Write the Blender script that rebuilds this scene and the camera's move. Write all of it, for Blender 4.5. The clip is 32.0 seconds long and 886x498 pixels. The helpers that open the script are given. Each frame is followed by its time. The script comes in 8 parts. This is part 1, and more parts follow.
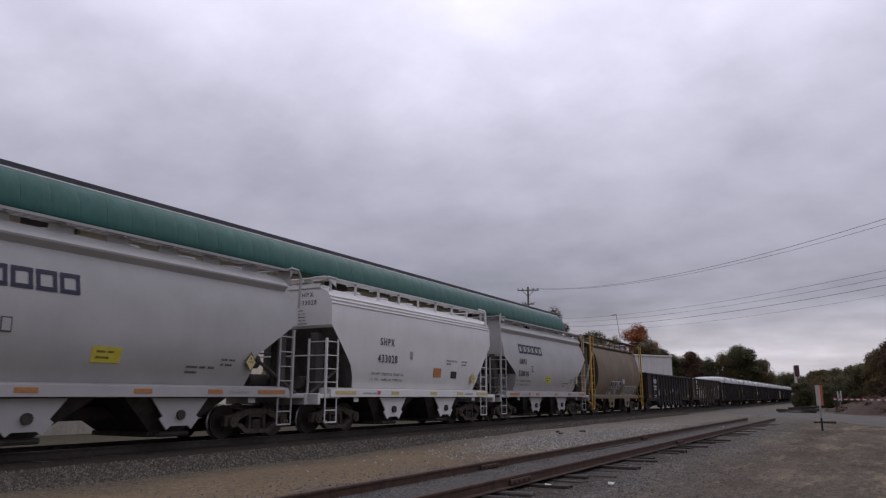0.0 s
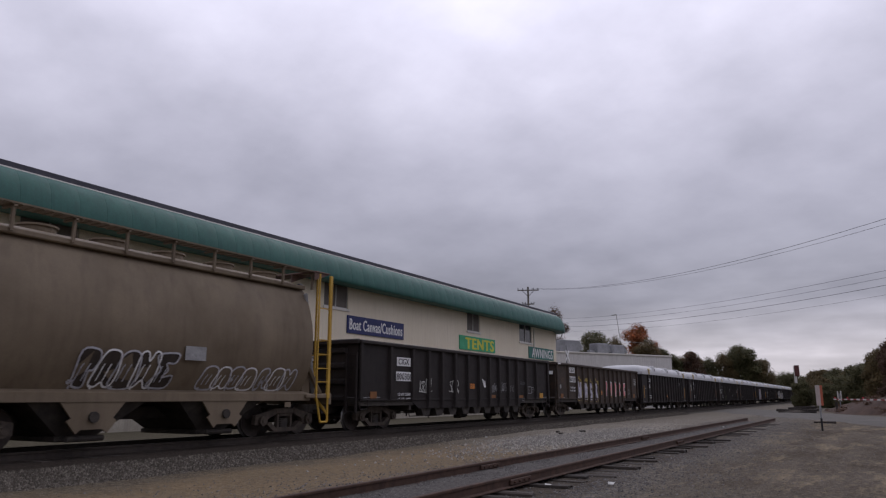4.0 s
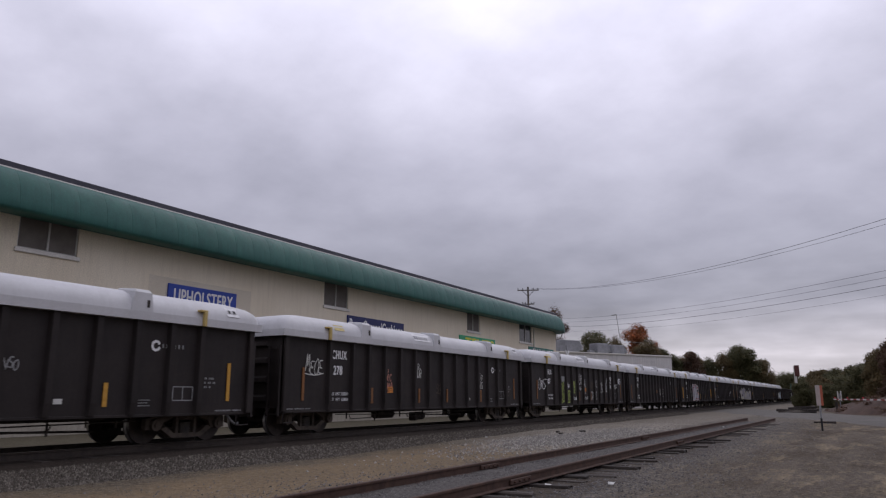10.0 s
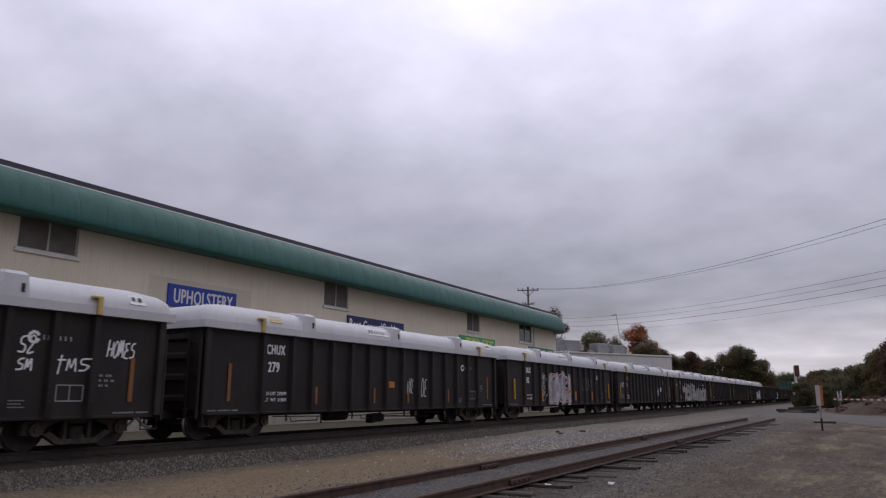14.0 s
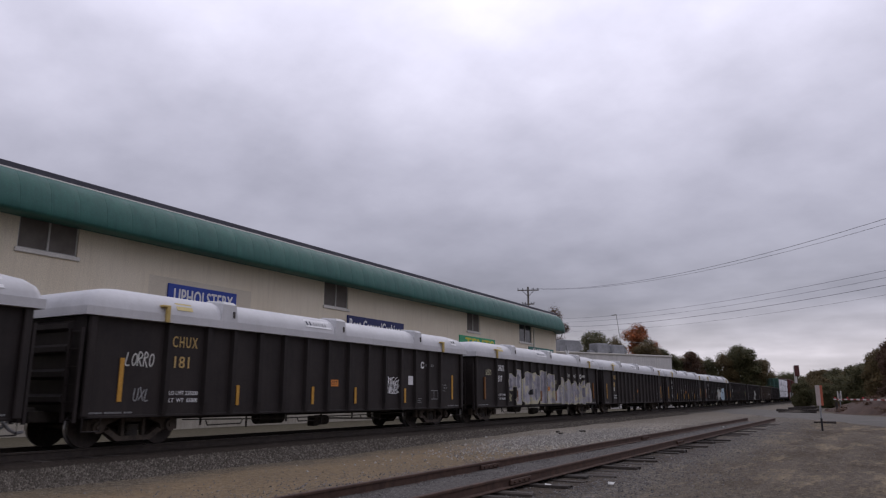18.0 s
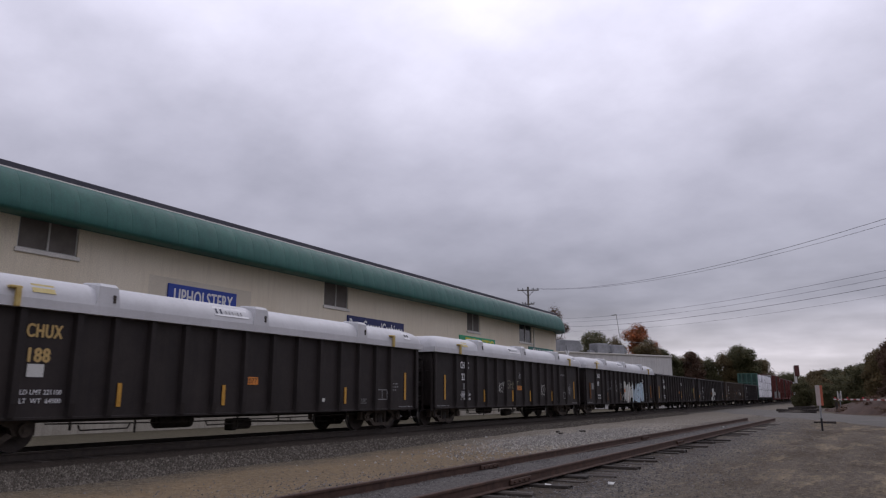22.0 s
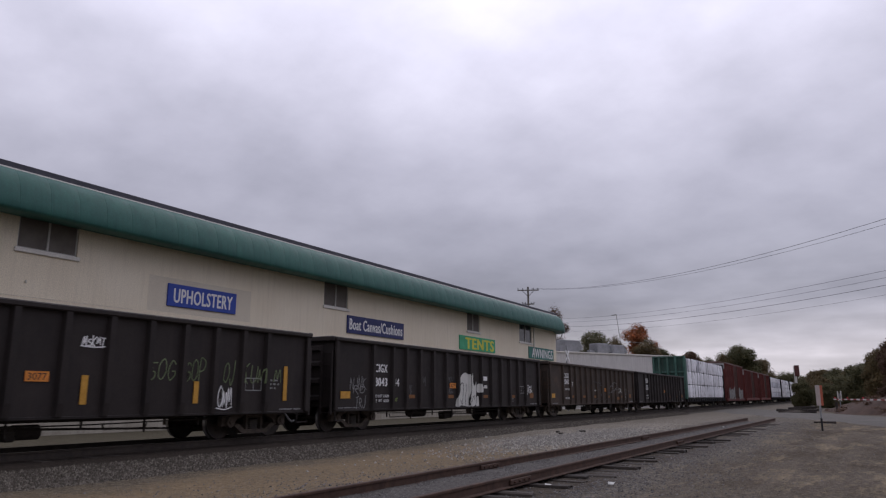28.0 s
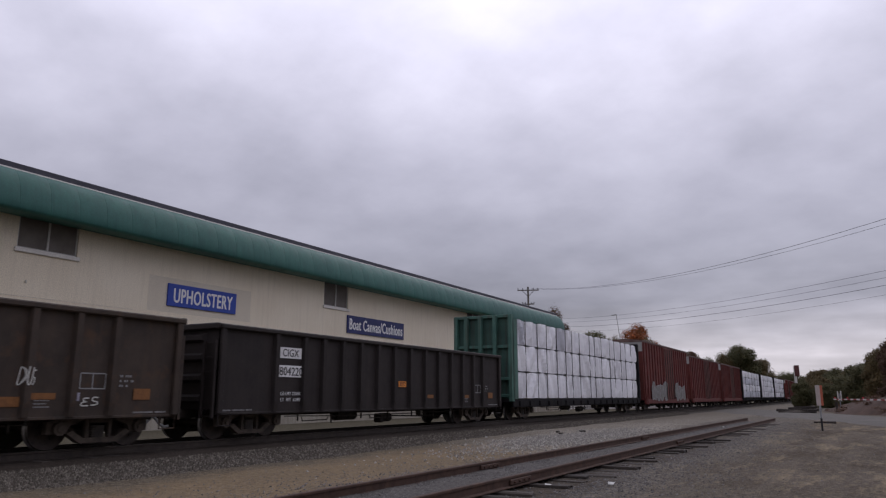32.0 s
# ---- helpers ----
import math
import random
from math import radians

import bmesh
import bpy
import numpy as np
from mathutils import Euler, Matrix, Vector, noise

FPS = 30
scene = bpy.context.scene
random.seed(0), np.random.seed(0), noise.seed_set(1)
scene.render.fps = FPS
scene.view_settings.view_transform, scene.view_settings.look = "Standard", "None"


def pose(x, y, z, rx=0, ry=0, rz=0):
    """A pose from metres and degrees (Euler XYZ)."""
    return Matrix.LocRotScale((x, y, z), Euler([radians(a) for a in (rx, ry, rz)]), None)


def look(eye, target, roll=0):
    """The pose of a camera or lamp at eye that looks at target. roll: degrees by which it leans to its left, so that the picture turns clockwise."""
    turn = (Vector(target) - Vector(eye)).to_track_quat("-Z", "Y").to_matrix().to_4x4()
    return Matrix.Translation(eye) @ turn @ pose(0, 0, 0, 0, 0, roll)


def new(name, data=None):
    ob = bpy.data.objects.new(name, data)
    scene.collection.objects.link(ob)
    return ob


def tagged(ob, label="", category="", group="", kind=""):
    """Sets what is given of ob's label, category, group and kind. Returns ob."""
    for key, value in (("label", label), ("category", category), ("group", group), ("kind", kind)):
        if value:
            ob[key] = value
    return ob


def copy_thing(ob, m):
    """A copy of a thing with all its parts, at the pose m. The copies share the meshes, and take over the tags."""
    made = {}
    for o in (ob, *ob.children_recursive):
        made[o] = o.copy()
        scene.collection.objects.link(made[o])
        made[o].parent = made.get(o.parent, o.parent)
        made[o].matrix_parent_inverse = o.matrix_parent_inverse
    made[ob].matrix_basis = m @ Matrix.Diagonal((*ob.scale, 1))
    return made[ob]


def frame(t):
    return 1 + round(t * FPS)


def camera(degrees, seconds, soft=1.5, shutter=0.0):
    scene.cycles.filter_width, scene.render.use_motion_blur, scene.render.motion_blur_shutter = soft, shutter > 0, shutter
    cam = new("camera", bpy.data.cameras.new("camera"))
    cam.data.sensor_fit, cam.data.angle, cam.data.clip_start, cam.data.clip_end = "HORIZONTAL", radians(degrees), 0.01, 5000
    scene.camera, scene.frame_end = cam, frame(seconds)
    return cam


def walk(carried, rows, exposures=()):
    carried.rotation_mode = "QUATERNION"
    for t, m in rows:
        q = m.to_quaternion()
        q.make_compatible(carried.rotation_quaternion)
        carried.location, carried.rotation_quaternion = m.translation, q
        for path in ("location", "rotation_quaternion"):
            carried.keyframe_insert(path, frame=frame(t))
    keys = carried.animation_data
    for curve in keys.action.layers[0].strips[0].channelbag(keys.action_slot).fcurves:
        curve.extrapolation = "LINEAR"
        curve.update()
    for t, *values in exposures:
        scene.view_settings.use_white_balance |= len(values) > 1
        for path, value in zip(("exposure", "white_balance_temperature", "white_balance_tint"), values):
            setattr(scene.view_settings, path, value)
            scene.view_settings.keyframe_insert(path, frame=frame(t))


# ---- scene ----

# camera on a tripod beside the siding, looking along the main line
FACING, TILT, EYE = 29.686, 11.816, 1.65
cam = camera(64.19, 32.0, soft=1.2, shutter=0.12)
EYE_POSE = pose(0, 0, EYE, 90 + TILT, 0, FACING - 90)
walk(cam, [(0.0, EYE_POSE), (32.0, EYE_POSE)], [(0.0, -0.09), (3.5, -0.11), (6.5, -0.02), (16.0, -0.03), (32.0, -0.02)])

# ---- overcast daylight ----
world = bpy.data.worlds.new("overcast_sky")
scene.world = world
world.use_nodes = True


def build_sky():
    nt = world.node_tree
    n, l = nt.nodes, nt.links
    n.clear()
    out, bg = n.new("ShaderNodeOutputWorld"), n.new("ShaderNodeBackground")
    tc, sep = n.new("ShaderNodeTexCoord"), n.new("ShaderNodeSeparateXYZ")
    l.new(tc.outputs["Generated"], sep.inputs[0])

    def math_node(op, a, b):
        m = n.new("ShaderNodeMath")
        m.operation = op
        for i, v in enumerate((a, b)):
            if isinstance(v, (int, float)):
                m.inputs[i].default_value = v
            else:
                l.new(v, m.inputs[i])
        return m.outputs[0]

    up = math_node("MAXIMUM", sep.outputs[2], 0.0)
    low = math_node("ADD", up, 0.34)
    flat = n.new("ShaderNodeCombineXYZ")
    l.new(math_node("DIVIDE", sep.outputs[0], low), flat.inputs[0])
    l.new(math_node("DIVIDE", sep.outputs[1], low), flat.inputs[1])

    def clouds(scale, detail, shift):
        mp = n.new("ShaderNodeMapping")
        mp.inputs["Location"].default_value = shift
        mp.inputs["Rotation"].default_value = (0, 0, radians(25))
        mp.inputs["Scale"].default_value = (1.0, 0.9, 1)
        l.new(flat.outputs[0], mp.inputs[0])
        t = n.new("ShaderNodeTexNoise")
        t.inputs["Scale"].default_value, t.inputs["Detail"].default_value = scale, detail
        t.inputs["Roughness"].default_value = 0.55
        l.new(mp.outputs[0], t.inputs["Vector"])
        return t.outputs["Fac"]

    big, fine = clouds(1.5, 3.0, (0.6, 2.1, 0)), clouds(5.0, 7.0, (4.0, 1.0, 0))
    cover = math_node("ADD", math_node("MULTIPLY", big, 0.62), math_node("MULTIPLY", fine, 0.38))
    # lighter overhead, darker in the middle height
    grade = n.new("ShaderNodeValToRGB")
    els = grade.color_ramp.elements
    els[0].position, els[0].color = 0.0, (0.46, 0.445, 0.40, 1)
    els[1].position, els[1].color = 0.80, (0.84, 0.84, 0.84, 1)
    for p, v, warm in ((0.055, 0.52, 0.92), (0.085, 0.44, 0.95), (0.125, 0.325, 1.0), (0.20, 0.375, 1.015), (0.31, 0.52, 1.01), (0.42, 0.75, 1.0), (0.54, 0.94, 1.0)):
        e = els.new(p)
        e.color = (v * (2 - warm) ** 0.5, v, v * warm, 1)
    l.new(sep.outputs[2], grade.inputs[0])
    ramp = n.new("ShaderNodeValToRGB")
    els = ramp.color_ramp.elements
    els[0].position, els[0].color = 0.32, (0.73, 0.72, 0.885, 1)
    els[1].position, els[1].color = 0.68, (1.21, 1.185, 1.42, 1)
    e = els.new(0.5)
    e.color = (0.965, 0.945, 1.15, 1)
    l.new(cover, ramp.inputs[0])
    deck = n.new("ShaderNodeMix")
    deck.data_type, deck.blend_type = "RGBA", "MULTIPLY"
    deck.inputs["Factor"].default_value = 1.0
    l.new(grade.outputs[0], deck.inputs["A"])
    l.new(ramp.outputs[0], deck.inputs["B"])
    # brighter ahead; unseen sky behind the camera dimmed to darken faces turned there
    ahead = n.new("ShaderNodeVectorMath")
    ahead.operation = "DOT_PRODUCT"
    l.new(tc.outputs["Generated"], ahead.inputs[0])
    ahead.inputs[1].default_value = (math.cos(radians(FACING - 10)), math.sin(radians(FACING - 10)), 0.35)
    thin = n.new("ShaderNodeMapRange")
    thin.interpolation_type = "SMOOTHSTEP"
    for key, v in (("From Min", -0.9), ("From Max", 1.05), ("To Min", 0.80), ("To Max", 1.04)):
        thin.inputs[key].default_value = v
    l.new(ahead.outputs["Value"], thin.inputs[0])
    # brighter round the veiled sun, and long streaks low over the horizon
    veil = n.new("ShaderNodeVectorMath")
    veil.operation = "DOT_PRODUCT"
    l.new(tc.outputs["Generated"], veil.inputs[0])
    veil.inputs[1].default_value = SUN_WAY
    glow = n.new("ShaderNodeMapRange")
    glow.interpolation_type = "SMOOTHSTEP"
    for key, v in (("From Min", 0.70), ("From Max", 1.0), ("To Min", 1.0), ("To Max", 1.11)):
        glow.inputs[key].default_value = v
    l.new(veil.outputs["Value"], glow.inputs[0])
    mp = n.new("ShaderNodeMapping")
    mp.inputs["Scale"].default_value = (2.2, 2.2, 15.0)
    l.new(tc.outputs["Generated"], mp.inputs[0])
    band = n.new("ShaderNodeTexNoise")
    band.inputs["Scale"].default_value, band.inputs["Detail"].default_value = 1.6, 4.0
    l.new(mp.outputs[0], band.inputs["Vector"])
    fade = n.new("ShaderNodeMapRange")
    for key, v in (("From Min", 0.05), ("From Max", 0.20), ("To Min", 1.0), ("To Max", 0.0)):
        fade.inputs[key].default_value = v
    l.new(sep.outputs[2], fade.inputs[0])
    streaks = math_node("ADD", 1.0, math_node("MULTIPLY", math_node("MULTIPLY", math_node("SUBTRACT", band.outputs["Fac"], 0.5), 1.9), fade.outputs[0]))
    # the deck breaks open low down along the line of the tracks
    opening = n.new("ShaderNodeVectorMath")
    opening.operation = "DOT_PRODUCT"
    l.new(tc.outputs["Generated"], opening.inputs[0])
    opening.inputs[1].default_value = (0.996, -0.05, 0.07)
    gap = n.new("ShaderNodeMapRange")
    gap.interpolation_type = "SMOOTHSTEP"
    for key, v in (("From Min", 0.955), ("From Max", 0.997), ("To Min", -0.17), ("To Max", 0.08)):
        gap.inputs[key].default_value = v
    l.new(opening.outputs["Value"], gap.inputs[0])
    streaks = math_node("ADD", streaks, math_node("MULTIPLY", gap.outputs[0], fade.outputs[0]))
    bright = math_node("MULTIPLY", math_node("MULTIPLY", thin.outputs[0], glow.outputs[0]), streaks)
    spread = n.new("ShaderNodeVectorMath")
    spread.operation = "SCALE"
    l.new(deck.outputs["Result"], spread.inputs[0])
    l.new(bright, spread.inputs["Scale"])
    sky = n.new("ShaderNodeTexSky")
    sky.sky_type, sky.sun_disc = "NISHITA", False
    sky.sun_elevation, sky.sun_rotation = radians(46), radians(91)
    dim = n.new("ShaderNodeMix")
    dim.data_type, dim.blend_type = "RGBA", "MULTIPLY"
    dim.inputs["Factor"].default_value = 1.0
    l.new(sky.outputs[0], dim.inputs["A"])
    dim.inputs["B"].default_value = (0.08, 0.08, 0.08, 1)
    mix = n.new("ShaderNodeMix")
    mix.data_type = "RGBA"
    mix.inputs["Factor"].default_value = 0.94
    l.new(dim.outputs["Result"], mix.inputs["A"])
    l.new(spread.outputs[0], mix.inputs["B"])
    l.new(mix.outputs["Result"], bg.inputs["Color"])
    bg.inputs["Strength"].default_value = SKY
    l.new(bg.outputs[0], out.inputs[0])


SKY = 1.0
SUN_WAY = Vector((0.695, -0.01, 0.719))
build_sky()
sun = new("sun", bpy.data.lights.new("sun", "SUN"))
sun.data.energy, sun.data.angle, sun.data.color = 0.3, radians(40), (1.0, 0.97, 0.93)
sun.matrix_world = look(SUN_WAY * 60, (0, 0, 0))

# ---- mesh tools ----
class Shape:
    """Collects vertices and faces of one mesh."""

    def __init__(self):
        self.v, self.f, self.smooth = [], [], False

    def add(self, verts, faces):
        k = len(self.v)
        self.v.extend(tuple(p) for p in verts)
        self.f.extend(tuple(i + k for i in f) for f in faces)
        return self

    def box(self, x0, y0, z0, x1, y1, z1, bev=0.0):
        if bev <= 0:
            v = [(x, y, z) for z in (z0, z1) for y in (y0, y1) for x in (x0, x1)]
            return self.add(v, [(0, 2, 3, 1), (4, 5, 7, 6), (0, 1, 5, 4), (2, 6, 7, 3), (0, 4, 6, 2), (1, 3, 7, 5)])
        c, h = ((x0 + x1) / 2, (y0 + y1) / 2, (z0 + z1) / 2), ((x1 - x0) / 2, (y1 - y0) / 2, (z1 - z0) / 2)
        b = min(bev, *(0.45 * abs(a) * 2 for a in h))
        idx, v = {}, []
        for sx in (-1, 1):
            for sy in (-1, 1):
                for sz in (-1, 1):
                    for a in range(3):
                        s = (sx, sy, sz)
                        idx[s, a] = len(v)
                        v.append(tuple(c[i] + s[i] * (h[i] - (0 if i == a else b)) for i in range(3)))
        f = []
        for a in range(3):
            o1, o2 = (a + 1) % 3, (a + 2) % 3
            for s in (-1, 1):
                q = []
                for p, r in ((-1, -1), (1, -1), (1, 1), (-1, 1)):
                    k = [0, 0, 0]
                    k[a], k[o1], k[o2] = s, p, r
                    q.append(idx[tuple(k), a])
                f.append(tuple(q) if s > 0 else tuple(q[::-1]))
            for p in (-1, 1):
                for r in (-1, 1):
                    k0, k1 = [0, 0, 0], [0, 0, 0]
                    k0[a], k0[o1], k0[o2] = -1, p, r
                    k1[a], k1[o1], k1[o2] = 1, p, r
                    q = (idx[tuple(k0), o1], idx[tuple(k1), o1], idx[tuple(k1), o2], idx[tuple(k0), o2])
                    f.append(q if p * r < 0 else q[::-1])
        for sx in (-1, 1):
            for sy in (-1, 1):
                for sz in (-1, 1):
                    q = tuple(idx[(sx, sy, sz), a] for a in range(3))
                    f.append(q if sx * sy * sz > 0 else q[::-1])
        return self.add(v, f)

    def cyl(self, p0, p1, r, n=12, r2=None, caps=True):
        p0, p1 = Vector(p0), Vector(p1)
        d = (p1 - p0).normalized()
        a = d.orthogonal().normalized()
        b = d.cross(a)
        r2 = r if r2 is None else r2
        v = []
        for p, q in ((p0, r), (p1, r2)):
            v += [p + q * (math.cos(2 * math.pi * i / n) * a + math.sin(2 * math.pi * i / n) * b) for i in range(n)]
        f = [(i, (i + 1) % n, n + (i + 1) % n, n + i) for i in range(n)]
        if caps:
            f += [tuple(range(n))[::-1], tuple(range(n, 2 * n))]
        return self.add(v, f)

    def path(self, pts, r, n=6):
        for a, b in zip(pts, pts[1:]):
            self.cyl(a, b, r, n)
        return self

    def prism(self, poly, a, b, plane="xz"):
        """Extrudes a flat outline: plane xz along y, yz along x, xy along z; from a to b."""
        k = len(poly)
        put = {"xz": lambda p, w: (p[0], w, p[1]), "yz": lambda p, w: (w, p[0], p[1]), "xy": lambda p, w: (p[0], p[1], w)}[plane]
        v = [put(p, a) for p in poly] + [put(p, b) for p in poly]
        area = sum(poly[i][0] * poly[(i + 1) % k][1] - poly[(i + 1) % k][0] * poly[i][1] for i in range(k))
        flip = (area > 0) == (b > a)
        if plane == "xz":
            flip = not flip
        f = [tuple(range(k)), tuple(range(k, 2 * k))[::-1]]
        f += [(i, k + i, k + (i + 1) % k, (i + 1) % k) for i in range(k)]
        return self.add(v, [q[::-1] for q in f] if flip else f)

    def tube(self, pts, r, n=6):
        """One bent tube along points."""
        pts = [Vector(p) for p in pts]
        rings = []
        for i, p in enumerate(pts):
            d = (pts[min(i + 1, len(pts) - 1)] - pts[max(i - 1, 0)]).normalized()
            a = d.cross(Vector((0.31, 0.17, 0.93))).normalized()
            b = d.cross(a)
            rings.append([p + r * (math.cos(2 * math.pi * k / n) * a + math.sin(2 * math.pi * k / n) * b) for k in range(n)])
        return self.loft(rings)

    def loft(self, rings, closed=True, caps=True):
        n, k = len(rings[0]), len(self.v)
        self.v.extend(tuple(p) for r in rings for p in r)
        for j in range(len(rings) - 1):
            for i in range(n if closed else n - 1):
                i2 = (i + 1) % n
                self.f.append((k + j * n + i, k + j * n + i2, k + (j + 1) * n + i2, k + (j + 1) * n + i))
        if caps and closed:
            self.f += [tuple(k + i for i in range(n))[::-1], tuple(k + (len(rings) - 1) * n + i for i in range(n))]
        return self

    def mesh(self, name, material, smooth=False):
        me = bpy.data.meshes.new(name)
        me.from_pydata(self.v, [], self.f)
        me.materials.append(material)
        if smooth:
            me.polygons.foreach_set("use_smooth", [True] * len(me.polygons))
            me.set_sharp_from_angle(angle=radians(38))
        me.update()
        return me


def thing(name, m, label, category, group=""):
    ob = new(name)
    ob.empty_display_size = 0.3
    ob.matrix_basis = m
    return tagged(ob, label, category, group)


def part(name, shape, material, parent, label="", at=None, smooth=False):
    """One mesh object under a thing or under a part. shape: a Shape, or a mesh that is shared."""
    me = shape.mesh(name, material, smooth) if isinstance(shape, Shape) else shape
    ob = new(name, me)
    ob.parent = parent
    if at is not None:
        ob.matrix_basis = at
    return tagged(ob, label)


def setting(name, shape, material, label="", smooth=False, at=None):
    ob = new(name, shape.mesh(name, material, smooth))
    if at is not None:
        ob.matrix_basis = at
    return tagged(ob, label or name.replace("_", " "), name.split("_")[0], kind="structure")


LETTERS = {}


def lettering(text, material, squeeze=1.0, heavy=0.0, spread=1.0):
    """A flat mesh of a line of writing, 1 m high capitals, from x 0, in the xz plane, facing -y."""
    """heavy: how far the strokes are widened sideways."""
    key = (text, material.name, squeeze, heavy, spread)
    if key not in LETTERS:
        cu = bpy.data.curves.new("writing", "FONT")
        cu.body, cu.size, cu.space_character, cu.resolution_u = text, 1.0, spread + 1.6 * heavy, 3
        ob = new("writing", cu)
        me = bpy.data.meshes.new_from_object(ob.evaluated_get(bpy.context.evaluated_depsgraph_get()))
        bpy.data.objects.remove(ob)
        co = np.zeros(len(me.vertices) * 3)
        me.vertices.foreach_get("co", co)
        co = co.reshape(-1, 3)
        h = 0.7
        co = np.c_[(co[:, 0] - co[:, 0].min()) / h * squeeze, np.zeros(len(co)), co[:, 1] / h]
        me.vertices.foreach_set("co", co.ravel())
        if heavy:
            # bolder strokes: shifted copies, each a little proud of the last
            faces = [tuple(p.vertices) for p in me.polygons]
            v, f = [], []
            for dx, dz, lift in ((0, 0, 0), (-heavy, 0, -0.0015), (heavy, 0, -0.003), (0, heavy * 0.4, -0.0045), (0, -heavy * 0.4, -0.006)):
                k = len(v)
                v += [(x + dx, lift, z + dz) for x, _, z in co.tolist()]
                f += [tuple(i + k for i in q) for q in faces]
            me = bpy.data.meshes.new("writing")
            me.from_pydata(v, [], f)
            co = np.array(v)
        me.materials.clear()
        me.materials.append(material)
        me.update()
        LETTERS[key] = (me, co[:, 0].max())
    return LETTERS[key]


def write(name, text, material, parent, x, y, z, height, width=None, heavy=0.0, spread=1.0, label=""):
    me, w = lettering(text, material, 1.0, heavy, spread)
    ob = part(name, me, None, parent, label)
    ob.matrix_basis = Matrix.Translation((x, y, z)) @ Matrix.Diagonal(((width / w if width else height), 1, height, 1))
    return ob


# ---- materials ----
def shade(name, c1, c2, scale=2.0, rough=0.7, metal=0.0, bump=0.15, grain=60.0, streak=None, streak_amount=0.5, vary=0.0, spots=None, squash=(1, 1, 1), spec=0.4, speck=0.2):
    m = bpy.data.materials.new(name)
    m.use_nodes = True
    nt = m.node_tree
    n, l = nt.nodes, nt.links
    b = n["Principled BSDF"]
    tc = n.new("ShaderNodeTexCoord")

    def tex(sc, detail=4.0, sq=(1, 1, 1), r=0.6):
        mp = n.new("ShaderNodeMapping")
        mp.inputs["Scale"].default_value = sq
        l.new(tc.outputs["Object"], mp.inputs[0])
        t = n.new("ShaderNodeTexNoise")
        t.inputs["Scale"].default_value, t.inputs["Detail"].default_value, t.inputs["Roughness"].default_value = sc, detail, r
        l.new(mp.outputs[0], t.inputs["Vector"])
        return t.outputs["Fac"]

    def ramp(fac, lo, hi):
        r = n.new("ShaderNodeMapRange")
        r.inputs["From Min"].default_value, r.inputs["From Max"].default_value = lo, hi
        l.new(fac, r.inputs[0])
        return r.outputs[0]

    def mix(fac, a, c, mode="MIX"):
        x = n.new("ShaderNodeMix")
        x.data_type, x.blend_type = "RGBA", mode
        for key, v in (("Factor", fac), ("A", a), ("B", c)):
            if isinstance(v, (int, float)):
                x.inputs[key].default_value = v
            elif isinstance(v, tuple):
                x.inputs[key].default_value = (*v, 1)
            else:
                l.new(v, x.inputs[key])
        return x.outputs["Result"]

    fine = tex(grain, 6.0, squash)
    col = mix(ramp(tex(scale, 5.0, squash), 0.33, 0.67), tuple(c1), tuple(c2))
    g = n.new("ShaderNodeMapRange")
    g.inputs["From Min"].default_value, g.inputs["From Max"].default_value = 0.25, 0.75
    g.inputs["To Min"].default_value, g.inputs["To Max"].default_value = 1 - speck, 1 + speck
    l.new(fine, g.inputs[0])
    grey = n.new("ShaderNodeCombineColor")
    for i in range(3):
        l.new(g.outputs[0], grey.inputs[i])
    col = mix(1.0, col, grey.outputs[0], "MULTIPLY")
    if streak:
        s = ramp(tex(1.0, 5.0, (5.0, 5.0, 0.35)), 0.48, 0.72)
        amt = n.new("ShaderNodeMath")
        amt.operation = "MULTIPLY"
        amt.inputs[1].default_value = streak_amount
        l.new(s, amt.inputs[0])
        col = mix(amt.outputs[0], col, tuple(streak))
    if spots:
        sc, lo, hi, c = spots
        col = mix(ramp(tex(sc, 7.0, (1, 1, 1), 0.7), lo, hi), col, tuple(c))
    if vary:
        oi = n.new("ShaderNodeObjectInfo")
        v = n.new("ShaderNodeMapRange")
        v.inputs["To Min"].default_value, v.inputs["To Max"].default_value = 1 - vary, 1 + vary
        l.new(oi.outputs["Random"], v.inputs[0])
        hsv = n.new("ShaderNodeHueSaturation")
        l.new(v.outputs[0], hsv.inputs["Value"])
        l.new(col, hsv.inputs["Color"])
        col = hsv.outputs[0]
    l.new(col, b.inputs["Base Color"])
    b.inputs["Metallic"].default_value = metal
    b.inputs["Specular IOR Level"].default_value = spec
    rr = n.new("ShaderNodeMapRange")
    rr.inputs["To Min"].default_value, rr.inputs["To Max"].default_value = max(0.05, rough - 0.12), min(1, rough + 0.12)
    l.new(tex(scale * 3), rr.inputs[0])
    l.new(rr.outputs[0], b.inputs["Roughness"])
    if bump:
        bp = n.new("ShaderNodeBump")
        bp.inputs["Strength"].default_value, bp.inputs["Distance"].default_value = bump, 0.02
        l.new(fine, bp.inputs["Height"])
        l.new(bp.outputs[0], b.inputs["Normal"])
    return m


